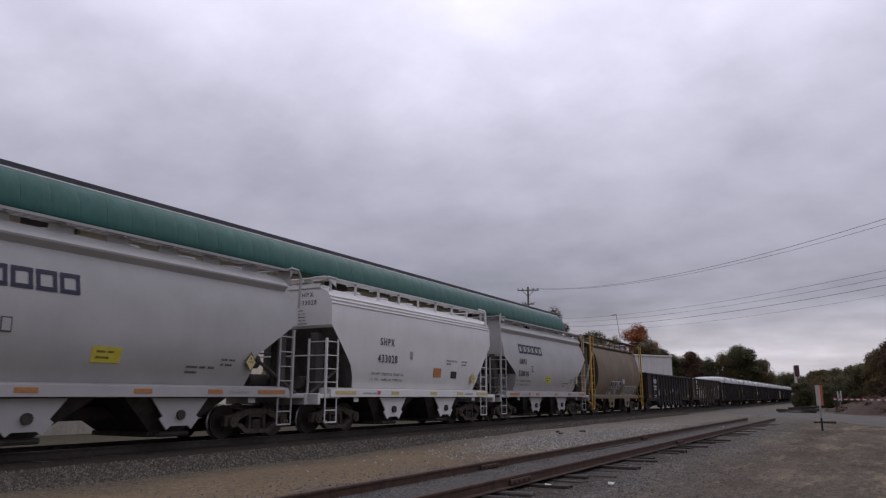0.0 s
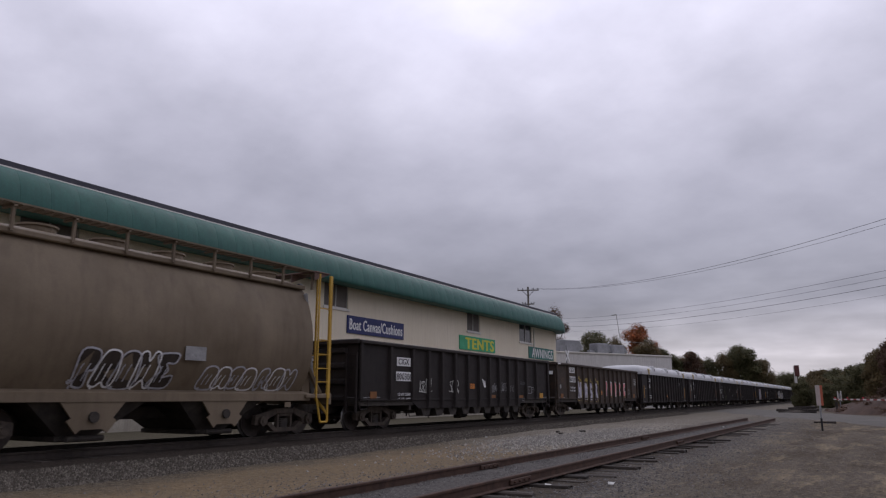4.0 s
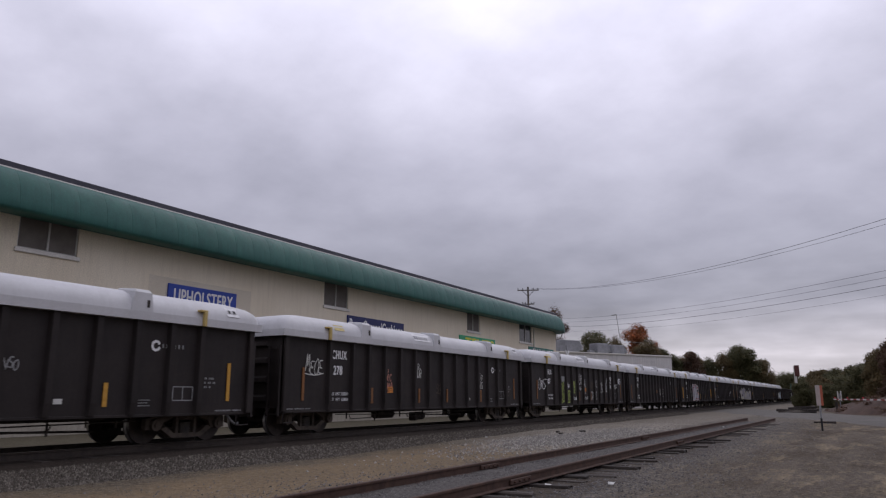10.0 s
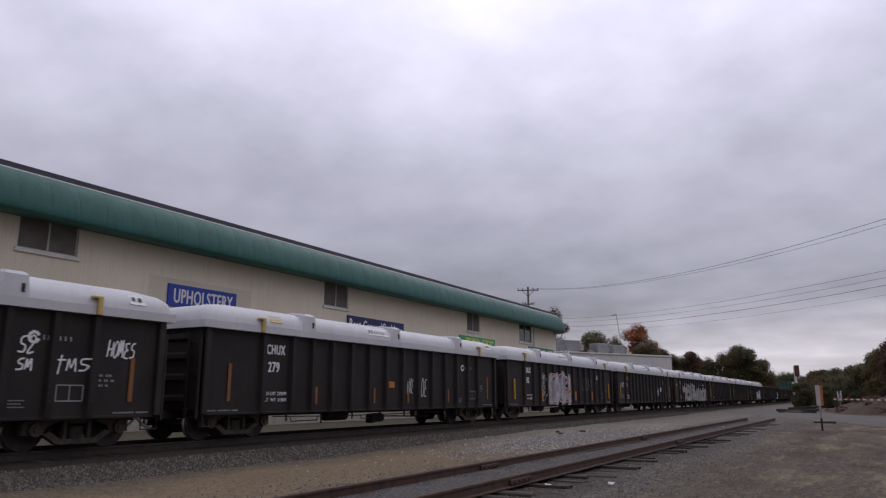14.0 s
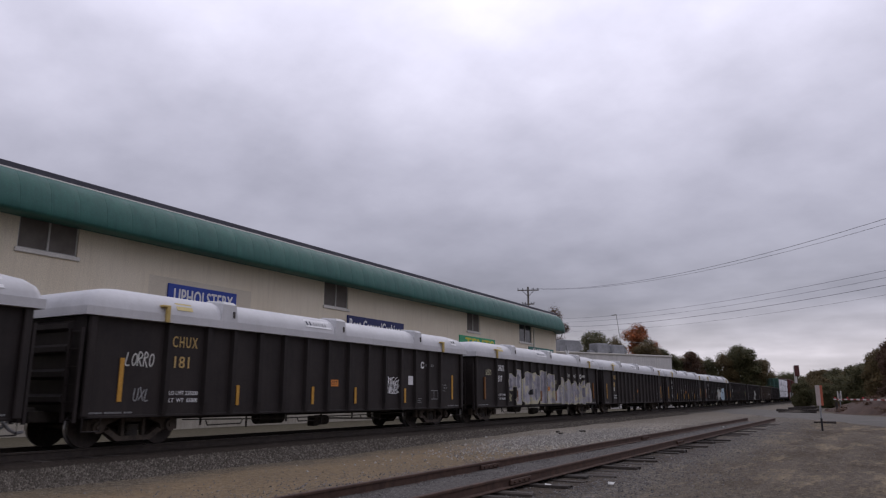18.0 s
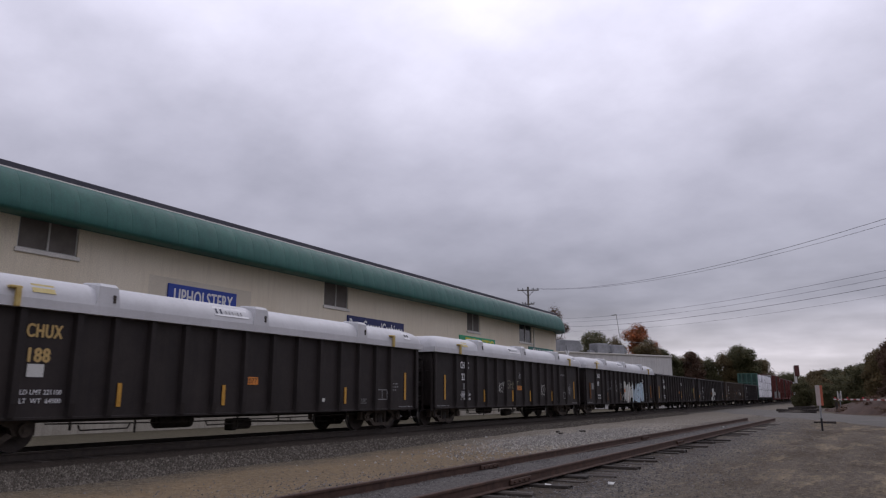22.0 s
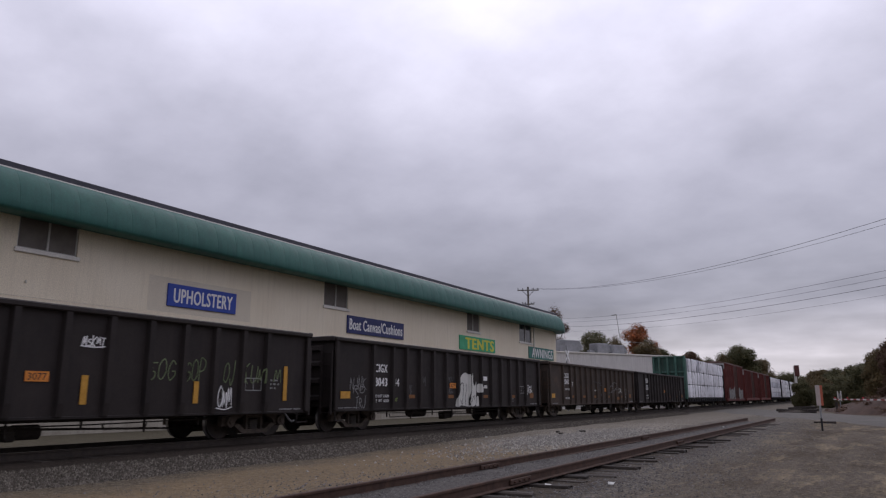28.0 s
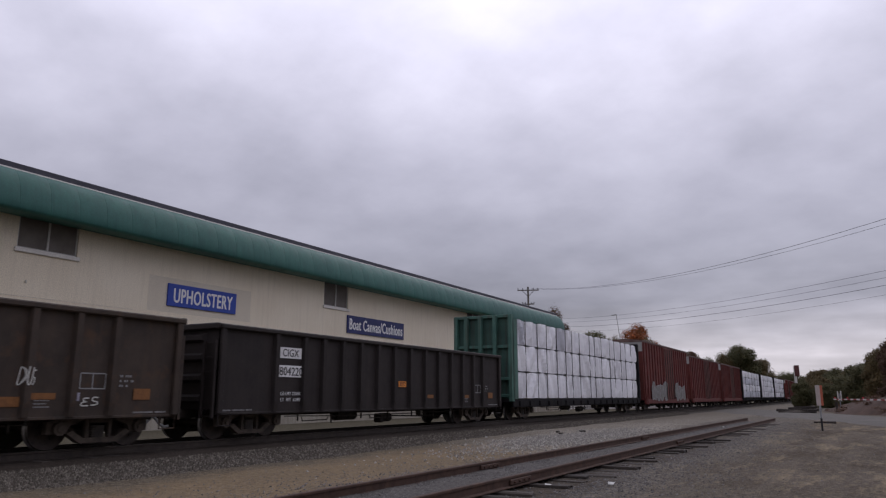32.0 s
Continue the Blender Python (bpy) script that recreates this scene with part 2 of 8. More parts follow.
M_GON = shade("black_gondola_paint", (0.0178, 0.0139, 0.0134), (0.0285, 0.0225, 0.0206), 1.2, 0.62, 0, 0.10, 14, (0.036, 0.028, 0.025), 0.5, 0.15, (1.8, 0.60, 0.78, (0.034, 0.027, 0.024)), speck=0.12, spec=0.28)
M_GON_OLD = shade("faded_brown_black_paint", (0.033, 0.0245, 0.019), (0.060, 0.043, 0.032), 1.4, 0.75, 0, 0.12, 30, (0.075, 0.048, 0.032), 0.5, 0.1, (2.2, 0.54, 0.72, (0.085, 0.046, 0.026)), speck=0.09)
M_UNDER = shade("dusty_black_running_gear", (0.028, 0.024, 0.021), (0.060, 0.050, 0.041), 4.0, 0.8, 0, 0.15, 40)
M_TRUCK = shade("rust_brown_cast_steel", (0.042, 0.033, 0.026), (0.098, 0.076, 0.058), 5.0, 0.8, 0, 0.2, 50)
M_WHEEL = shade("wheel_steel_brown", (0.030, 0.024, 0.021), (0.060, 0.045, 0.036), 6.0, 0.65, 0.2, 0.1, 50)
M_TREAD = shade("bright_worn_steel", (0.30, 0.30, 0.31), (0.45, 0.44, 0.43), 8.0, 0.35, 0.9, 0.03, 60)
M_HOP_GREY = shade("light_grey_hopper_paint", (0.355, 0.348, 0.338), (0.41, 0.403, 0.39), 0.8, 0.45, 0, 0, 25, (0.32, 0.31, 0.31), 0.18, speck=0.025)
M_SLOPE = shade("dark_slope_sheet", (0.048, 0.043, 0.039), (0.085, 0.076, 0.068), 1.2, 0.75, 0, 0.05, 25, (0.15, 0.13, 0.11), 0.5, speck=0.06)
M_DARKBROWN = shade("dark_brown_end_sheet", (0.030, 0.022, 0.017), (0.060, 0.046, 0.036), 1.4, 0.8, 0, 0.05, 25, (0.10, 0.078, 0.058), 0.4, speck=0.08)
M_REFLECT = shade("dull_orange_reflector", (0.36, 0.15, 0.05), (0.46, 0.20, 0.07), 8.0, 0.5)
M_HOP_WHITE = shade("white_hopper_paint", (0.64, 0.63, 0.61), (0.71, 0.70, 0.68), 0.8, 0.42, 0, 0, 25, (0.50, 0.48, 0.45), 0.15, speck=0.02)
M_HOP_TAN = shade("weathered_tan_hopper_paint", (0.135, 0.102, 0.066), (0.205, 0.160, 0.108), 0.6, 0.7, 0, 0.02, 25, (0.075, 0.055, 0.038), 0.35, speck=0.07)
M_YELLOW = shade("safety_yellow_paint", (0.46, 0.275, 0.035), (0.58, 0.36, 0.055), 3.0, 0.6, 0, 0.08, 40, (0.22, 0.12, 0.03), 0.5)
M_COVER = shade("white_fibreglass_cover", (0.50, 0.50, 0.505), (0.58, 0.58, 0.585), 1.0, 0.5, 0, 0.02, 20, (0.43, 0.425, 0.42), 0.35, speck=0.05)
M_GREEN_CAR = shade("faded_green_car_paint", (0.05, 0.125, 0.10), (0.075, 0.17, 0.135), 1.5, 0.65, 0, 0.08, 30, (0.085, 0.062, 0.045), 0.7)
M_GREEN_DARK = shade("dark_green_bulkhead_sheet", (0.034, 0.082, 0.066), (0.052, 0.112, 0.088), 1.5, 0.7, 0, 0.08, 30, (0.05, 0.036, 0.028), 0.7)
M_RED_CAR = shade("oxide_red_car_paint", (0.115, 0.024, 0.020), (0.165, 0.040, 0.032), 1.2, 0.7, 0, 0.08, 30, (0.06, 0.025, 0.02), 0.6, 0.15)
M_ROOF_RUST = shade("rust_stained_car_roof", (0.11, 0.06, 0.05), (0.19, 0.13, 0.11), 2.0, 0.7, 0, 0.05, 30)
M_ROOF_CAR = shade("galvanised_car_roof", (0.34, 0.33, 0.32), (0.46, 0.45, 0.43), 2.0, 0.6, 0.2, 0.05, 30)
M_WRAP = shade("white_lumber_wrap", (0.78, 0.78, 0.81), (0.86, 0.86, 0.88), 2.5, 0.40, 0, 0.7, 5, None, 0, 0.08, speck=0.05)
M_WRAP_GREY = shade("soiled_lumber_wrap", (0.50, 0.51, 0.56), (0.64, 0.64, 0.69), 2.0, 0.45, 0, 0.25, 6, (0.36, 0.36, 0.38), 0.6, 0.08, speck=0.06)
M_BLUEBLACK = shade("dark_blue_lettering_paint", (0.02, 0.022, 0.045), (0.03, 0.032, 0.06), 6.0, 0.6)
M_BLACK = shade("black_lettering_paint", (0.015, 0.015, 0.016), (0.028, 0.028, 0.03), 6.0, 0.6)
M_WHITE = shade("white_lettering_paint", (0.72, 0.72, 0.72), (0.82, 0.82, 0.81), 8.0, 0.6)
M_GREYMARK = shade("worn_grey_lettering_paint", (0.22, 0.22, 0.22), (0.34, 0.34, 0.34), 8.0, 0.6)
M_LATCH = shade("faded_yellow_latch_paint", (0.46, 0.33, 0.10), (0.56, 0.42, 0.16), 5.0, 0.6)
M_HOSE = shade("grey_rubber_hose", (0.22, 0.22, 0.22), (0.34, 0.34, 0.34), 5.0, 0.6)
M_ORANGE = shade("orange_reflector", (0.62, 0.20, 0.03), (0.74, 0.28, 0.05), 8.0, 0.5)
M_AMBER = shade("amber_reflector_tape", (0.48, 0.24, 0.03), (0.58, 0.31, 0.05), 8.0, 0.5)
M_AMBER_OLD = shade("faded_amber_reflector_tape", (0.17, 0.070, 0.022), (0.25, 0.105, 0.03), 8.0, 0.6)
M_STICKER = shade("yellow_sticker", (0.50, 0.43, 0.04), (0.60, 0.52, 0.07), 6.0, 0.5)
M_RED = shade("red_marking_paint", (0.55, 0.05, 0.07), (0.65, 0.09, 0.10), 6.0, 0.6)

TRACK_Y, RAIL_Z, CAR_Z = 14.7, 0.61, 0.45      # middle of the main track, its rail tops, the floor that car shapes are drawn from

# ---- ground, tracks and road ----
def ground_material():
    m = bpy.data.materials.new("yard_ground")
    m.use_nodes = True
    nt = m.node_tree
    n, l = nt.nodes, nt.links
    b = n["Principled BSDF"]
    tc = n.new("ShaderNodeTexCoord")
    sep = n.new("ShaderNodeSeparateXYZ")
    l.new(tc.outputs["Object"], sep.inputs[0])

    def noise_tex(sc, detail=5.0, r=0.6, sq=(1, 1, 1)):
        mp = n.new("ShaderNodeMapping")
        mp.inputs["Scale"].default_value = sq
        l.new(tc.outputs["Object"], mp.inputs[0])
        t = n.new("ShaderNodeTexNoise")
        t.inputs["Scale"].default_value, t.inputs["Detail"].default_value, t.inputs["Roughness"].default_value = sc, detail, r
        l.new(mp.outputs[0], t.inputs["Vector"])
        return t.outputs["Fac"]

    def calc(op, a, c):
        x = n.new("ShaderNodeMath")
        x.operation = op
        for i, v in enumerate((a, c)):
            if isinstance(v, (int, float)):
                x.inputs[i].default_value = v
            else:
                l.new(v, x.inputs[i])
        return x.outputs[0]

    def span(v, lo, hi, a=0.0, c=1.0):
        r = n.new("ShaderNodeMapRange")
        r.inputs["From Min"].default_value, r.inputs["From Max"].default_value = lo, hi
        r.inputs["To Min"].default_value, r.inputs["To Max"].default_value = a, c
        l.new(v, r.inputs[0])
        return r.outputs[0]

    def mix(fac, a, c, mode="MIX"):
        x = n.new("ShaderNodeMix")
        x.data_type, x.blend_type = "RGBA", mode
        for key, v in (("Factor", fac), ("A", a), ("B", c)):
            if isinstance(v, (int, float)):
                x.inputs[key].default_value = v
            elif isinstance(v, tuple):
                x.inputs[key].default_value = (*v, 1)
            else:
                l.new(v, x.inputs[key])
        return x.outputs["Result"]

    wob = calc("MULTIPLY", calc("SUBTRACT", noise_tex(0.45, 4.0), 0.5), 3.2)
    yy = calc("ADD", sep.outputs[1], wob)
    xx = calc("ADD", sep.outputs[0], calc("MULTIPLY", wob, 3.0))
    stones = n.new("ShaderNodeTexVoronoi")
    stones.inputs["Scale"].default_value = 26.0
    l.new(tc.outputs["Object"], stones.inputs["Vector"])
    patch, fine = noise_tex(0.35, 6.0, 0.65), noise_tex(9.0, 8.0, 0.7)
    gravel = mix(span(stones.outputs["Color"], 0.2, 0.8), (0.062, 0.058, 0.056), (0.20, 0.192, 0.186))
    gravel = mix(span(patch, 0.35, 0.7), gravel, (0.125, 0.114, 0.102))
    dirt = mix(span(patch, 0.3, 0.7), (0.215, 0.168, 0.112), (0.165, 0.136, 0.098))
    dirt = mix(span(fine, 0.45, 0.75), dirt, (0.185, 0.155, 0.118))
    grass = mix(span(noise_tex(1.1, 6.0, 0.7, (0.35, 1.6, 1)), 0.40, 0.62), (0.070, 0.060, 0.052), (0.118, 0.103, 0.090))
    grass = mix(calc("MULTIPLY", span(stones.outputs["Color"], 0.25, 0.8), 0.5), grass, (0.150, 0.138, 0.128))
    # trodden dark soil, dead straw in patches and scattered, a little green
    grass = mix(calc("MULTIPLY", span(noise_tex(0.26, 6.0, 0.72, (0.6, 1.9, 1)), 0.47, 0.60), 0.85), grass, (0.052, 0.041, 0.031))
    grass = mix(calc("MULTIPLY", span(noise_tex(6.0, 6.0, 0.8, (0.5, 1.5, 1)), 0.52, 0.66), 0.55), grass, (0.20, 0.170, 0.125))
    grass = mix(calc("MULTIPLY", span(noise_tex(0.55, 7.0, 0.75, (0.4, 1.7, 1)), 0.51, 0.62), 0.9), grass, (0.235, 0.200, 0.150))
    grass = mix(span(noise_tex(2.5, 7.0, 0.75), 0.62, 0.74), grass, (0.085, 0.09, 0.05))
    pale = mix(span(stones.outputs["Color"], 0.2, 0.8), (0.20, 0.195, 0.185), (0.34, 0.33, 0.315))
    # stripes along the tracks: lot, siding bed, dirt lane, pale stone, yard beyond
    col = mix(span(yy, 1.9, 3.6), grass, gravel)
    col = mix(calc("MULTIPLY", span(yy, 6.6, 7.6), span(xx, 30.0, 20.0)), col, dirt)
    col = mix(calc("MULTIPLY", span(yy, 6.9, 7.9), calc("MULTIPLY", span(xx, 18.0, 22.0), span(xx, 44.0, 32.0, 0.45, 1.0))), col, pale)
    # darker brown soil under the tie ends of the siding
    tie_end_soil = calc("MULTIPLY", calc("MULTIPLY", span(yy, 3.5, 4.3), span(yy, 5.6, 5.0)), span(xx, 34.0, 22.0))
    col = mix(calc("MULTIPLY", tie_end_soil, 0.8), col, (0.050, 0.041, 0.034))
    rubble = mix(span(stones.outputs["Color"], 0.2, 0.8), (0.075, 0.066, 0.053), (0.160, 0.143, 0.120))
    col = mix(calc("MULTIPLY", span(yy, 10.0, 11.2), span(xx, 30.0, 18.0, 0.25, 1.0)), col, rubble)
    col = mix(calc("MULTIPLY", span(yy, 7.0, 8.0), span(xx, 45.0, 60.0)), col, (0.165, 0.156, 0.145))
    col = mix(span(yy, 17.0, 19.0), col, (0.098, 0.094, 0.076))
    tone = n.new("ShaderNodeCombineColor")
    for i, tint in enumerate((0.98, 0.905, 0.775)):
        l.new(span(fine, 0.3, 0.7, 0.62 * tint, 1.38 * tint), tone.inputs[i])
    col = mix(1.0, col, tone.outputs[0], "MULTIPLY")
    l.new(col, b.inputs["Base Color"])
    b.inputs["Roughness"].default_value = 0.95
    b.inputs["Specular IOR Level"].default_value = 0.15
    bp = n.new("ShaderNodeBump")
    bp.inputs["Strength"].default_value, bp.inputs["Distance"].default_value = 0.7, 0.03
    l.new(calc("ADD", fine, calc("MULTIPLY", stones.outputs["Distance"], -0.8)), bp.inputs["Height"])
    l.new(bp.outputs[0], b.inputs["Normal"])
    return m


GROUND_Z = 0.2
SIDE_Z = 0.40


def side_y(x):
    """Middle of the siding at x."""
    return 5.72 - 0.016 * (x - 10) - 0.00012 * max(0, x - 18) ** 2


def lumps(x, y):
    hollow = max(0.0, 1 - ((y - side_y(x) + 1.25) / 1.1) ** 2) * min(1.0, max(0.0, (34 - x) / 8))
    return 0.05 * (noise.noise((x * 0.25, y * 0.25, 3.0)) + 0.5 * noise.noise((x * 0.9, y * 0.9, 7.0))) * (1 - 0.6 * hollow) - 0.036 * hollow


g = Shape()
gx = [-900, -300, -100, -40] + [-20 + 0.5 * k for k in range(181)] + [75, 80, 90, 100, 120, 150, 200, 300, 600, 1500, 4000]
gy = [-2500, -800, -200, -60] + [-12 + 0.5 * k for k in range(81)] + [32, 40, 60, 100, 250, 800, 2500]
nx, ny = len(gx), len(gy)
verts = [(x, y, GROUND_Z + (lumps(x, y) * (1 if y < 11.5 else 0.3) if -20 <= x <= 70 and -12 <= y <= 28 else 0)) for y in gy for x in gx]
g.add(verts, [(j * nx + i, j * nx + i + 1, (j + 1) * nx + i + 1, (j + 1) * nx + i) for j in range(ny - 1) for i in range(nx - 1)])
setting("ground", g, ground_material(), "dirt and gravel yard ground", True)

M_BALLAST = shade("grey_ballast_stone", (0.047, 0.041, 0.034), (0.125, 0.112, 0.095), 16.0, 0.95, 0, 0.8, 30, None, 0, 0, (0.6, 0.58, 0.75, (0.17, 0.15, 0.13)), spec=0.15)
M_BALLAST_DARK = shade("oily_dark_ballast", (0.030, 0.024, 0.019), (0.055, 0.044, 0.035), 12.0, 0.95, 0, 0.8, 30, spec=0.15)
M_RAIL = shade("rust_brown_rail_steel", (0.050, 0.027, 0.019), (0.088, 0.048, 0.032), 6.0, 0.8, 0, 0.1, 50)
M_RAIL_MAIN = shade("dark_oily_rail_steel", (0.034, 0.026, 0.021), (0.056, 0.043, 0.034), 6.0, 0.7, 0, 0.1, 50)
M_RAILTOP = shade("dull_rolled_rail_head", (0.16, 0.14, 0.13), (0.24, 0.22, 0.20), 6.0, 0.45, 0.6, 0.05, 50)
M_TIE = shade("weathered_creosote_timber", (0.025, 0.020, 0.017), (0.055, 0.045, 0.037), 3.0, 0.9, 0, 0.5, 30, None, 0, 0.35, squash=(1, 0.15, 1))


def ballast_bed(name, x0, x1, mid, top, half_top, half_foot, mt, label):
    s = Shape()
    rings = []
    x = x0
    while x <= x1:
        c, d = mid(x), 0.05 * noise.noise((x * 0.7, 1, 1))
        e = 0.06 * noise.noise((x * 0.9, 9, 2))
        foot = half_foot - 0.9 * min(1.0, max(0.0, (x - 16) / 12))
        rings.append([(x, c - foot + 3 * d, GROUND_Z - 0.06), (x, c - half_top + d, top - 0.03 + e * 0.3), (x, c - half_top * 0.5, top), (x, c + half_top * 0.5, top), (x, c + half_top + e, top - 0.03), (x, c + half_foot + 2 * e, GROUND_Z - 0.06)])
        x += 0.6 if x < 60 else 6.0
    s.loft(rings, closed=False)
    return setting(name, s, mt, label, True)


ballast_bed("ballast_main", -25, 420, lambda x: TRACK_Y, RAIL_Z - 0.19, 1.50, 3.35, M_BALLAST, "grey stone ballast of the main track")
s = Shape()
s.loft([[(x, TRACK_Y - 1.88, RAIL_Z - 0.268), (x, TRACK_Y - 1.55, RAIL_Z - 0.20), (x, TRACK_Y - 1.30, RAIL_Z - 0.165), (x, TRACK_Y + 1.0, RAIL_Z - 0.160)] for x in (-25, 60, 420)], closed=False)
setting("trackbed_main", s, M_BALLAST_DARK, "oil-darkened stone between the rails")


def rail_profile():
    return [(-0.075, -0.17), (0.075, -0.17), (0.075, -0.155), (0.014, -0.14), (0.012, -0.045), (0.036, -0.035), (0.036, -0.006), (0.028, 0.0), (-0.028, 0.0), (-0.036, -0.006), (-0.036, -0.035), (-0.012, -0.045), (-0.014, -0.14), (-0.075, -0.155)]


def rail(name, mid, off, z, x0, x1, step, label):
    s = Shape()
    rings = []
    x = x0
    while x <= x1 + 1e-6:
        rings.append([(x, mid(x) + off + y, z + h) for y, h in rail_profile()])
        x += step
    s.loft(rings)
    ob = setting(name, s, M_RAIL_MAIN if "main" in name else M_RAIL, label)
    head = Shape()
    head.loft([[(r[0][0], mid(r[0][0]) + off - 0.024, z + 0.002), (r[0][0], mid(r[0][0]) + off + 0.024, z + 0.002)] for r in rings], closed=False)
    part("rail_head", head, M_RAILTOP if "main" in name else M_RAIL, ob)
    return ob


for k, off in enumerate((-0.755, 0.755)):
    rail("rail_main_%d" % (k + 1), lambda x: TRACK_Y, off, RAIL_Z, -25, 419, 12, "steel rail of the main track")
    rail("rail_siding_%d" % (k + 1), side_y, off, SIDE_Z, 1.5, 47.5, 2.0, "rusty rail of the siding")


def tie_mesh(name, seed):
    rng = random.Random(seed)
    s = Shape()
    s.box(-0.11, -1.28, -0.16, 0.11, 1.28, 0.0, 0.012)
    s.v = [(x + rng.uniform(-0.01, 0.01), y + rng.uniform(-0.03, 0.03), z + rng.uniform(-0.008, 0.006)) for x, y, z in s.v]
    return s.mesh(name, M_TIE)


TIES = [tie_mesh("tie", k) for k in range(5)]
rt = random.Random(21)
beds = {}
for name, mid, z, x0, x1, dx in (("ties_main", lambda x: TRACK_Y, RAIL_Z - 0.168, -6.0, 140.0, 0.53), ("ties_siding", lambda x: side_y(x) - 0.16, GROUND_Z + 0.024, 2.0, 46.5, 0.56)):
    root = tagged(new(name), "weathered timber ties under the rails", "ties", kind="structure")
    x = x0
    while x < x1:
        part("tie", TIES[rt.randrange(5)], None, root, at=pose(x + rt.uniform(-0.05, 0.05), mid(x) + rt.uniform(-0.06, 0.06) * (5 if name == "ties_siding" else 1), z + rt.uniform(-0.012, 0.004) - (0.05 if name == "ties_siding" and rt.random() < (0.35 if x < 20 else 0.6) else 0.0), rt.uniform(-0.5, 0.5), 0, rt.uniform(-2, 2) * (3 if name == "ties_siding" else 1)))
        x += dx
# crushed stone that buries the ties between the siding rails
M_SIDESTONE = shade("blue_grey_crushed_stone", (0.046, 0.041, 0.037), (0.130, 0.120, 0.110), 18.0, 0.95, 0, 0.8, 34, None, 0, 0, (0.7, 0.56, 0.74, (0.12, 0.105, 0.088)), spec=0.15)
s = Shape()
rings = []
for k in range(112):
    x = 2.0 + 0.4 * k
    c = side_y(x)
    rings.append([(x, c + o, GROUND_Z + h - 0.032 * min(1.0, max(0.0, (x - 15) / 5)) + 0.03 * noise.noise((x * 1.3, o * 2.0, 5.0))) for o, h in ((-0.76, 0.02), (-0.66, 0.05), (-0.3, 0.055), (0.1, 0.06), (0.5, 0.055), (0.9, 0.055), (1.25, 0.02), (1.5, -0.06))])
s.loft(rings, closed=False)
setting("ballast_siding", s, M_SIDESTONE, "blue-grey crushed stone between the siding rails", True)
# joint bars and bolts on the siding
for x, off in ((13.1, 0.755), (11.2, -0.755), (24.5, 0.755), (22.8, -0.755)):
    j = thing("joint_bar", pose(x, side_y(x) + off, SIDE_Z), "rusty bolted rail joint bar on the siding", "joint bar", "rail joints")
    s = Shape()
    s.box(-0.42, -0.055, -0.135, 0.42, -0.014, -0.05, 0.01)
    part("bar", s, M_RAIL, j)
    for k in range(4):
        s = Shape()
        s.cyl((-0.3 + 0.2 * k, -0.085, -0.09), (-0.3 + 0.2 * k, -0.055, -0.09), 0.022, 6)
        part("bolt", s, M_RAIL, j)

M_ROAD = shade("pale_worn_asphalt", (0.096, 0.088, 0.077), (0.132, 0.122, 0.107), 0.6, 0.9, 0, 0.3, 50, None, 0, 0, (1.5, 0.55, 0.7, (0.10, 0.092, 0.08)), spec=0.2)
s = Shape()
d, nrm = Vector((0.923, 0.385)), Vector((-0.385, 0.923))
p0 = Vector((42.5, -1.2))
rings = []
for k in range(46):
    q = p0 + d * (-60 + 4 * k)
    w = 0.25 * noise.noise((k * 0.6, 4, 4))
    rings.append([(q.x + w * nrm.x, q.y + w * nrm.y, GROUND_Z - 0.03), (q.x - (0.6 - w) * nrm.x, q.y - (0.6 - w) * nrm.y, GROUND_Z + 0.03), (q.x - 5.2 * nrm.x, q.y - 5.2 * nrm.y, GROUND_Z + 0.07), (q.x - 10.4 * nrm.x, q.y - 10.4 * nrm.y, GROUND_Z - 0.03)])
s.loft(rings, closed=False)
s.f = [f[::-1] for f in s.f]
setting("road", s, M_ROAD, "pale worn asphalt road over the tracks", True)

# ---- upholstery building ----
WALL_Y, WALL_END = 27.0, 71.6
M_STUCCO = shade("cream_painted_block_wall", (0.79, 0.70, 0.54), (0.845, 0.762, 0.605), 0.5, 0.85, 0, 0.15, 20, (0.64, 0.565, 0.43), 0.4)
M_PLINTH = shade("pale_concrete_plinth", (0.34, 0.31, 0.25), (0.43, 0.395, 0.33), 1.2, 0.9, 0, 0.2, 20, (0.22, 0.20, 0.16), 0.6)
M_AWNING = shade("green_awning_vinyl", (0.020, 0.098, 0.080), (0.028, 0.125, 0.100), 0.8, 0.55, 0, 0.05, 20, (0.016, 0.072, 0.062), 0.6)
M_ROOFEDGE = shade("dark_roof_edge_metal", (0.045, 0.045, 0.06), (0.065, 0.065, 0.08), 1.0, 0.6)
M_TRIM = shade("pale_trim_paint", (0.55, 0.53, 0.47), (0.63, 0.60, 0.54), 2.0, 0.7)
M_SILL = shade("off_white_sill_paint", (0.68, 0.65, 0.60), (0.76, 0.73, 0.68), 2.0, 0.7)
M_SCREEN = shade("dark_window_screen", (0.145, 0.128, 0.112), (0.19, 0.17, 0.15), 2.0, 0.8)
M_FRAME = shade("pale_aluminium_frame", (0.42, 0.41, 0.38), (0.52, 0.50, 0.47), 3.0, 0.5)
M_GLASS = bpy.data.materials.new("window_glass")
M_GLASS.use_nodes = True
_b = M_GLASS.node_tree.nodes["Principled BSDF"]
_b.inputs["Base Color"].default_value, _b.inputs["Roughness"].default_value = (0.05, 0.05, 0.055, 1), 0.08
M_SIGN_BLUE = shade("royal_blue_sign_paint", (0.025, 0.06, 0.34), (0.035, 0.075, 0.40), 2.0, 0.5)
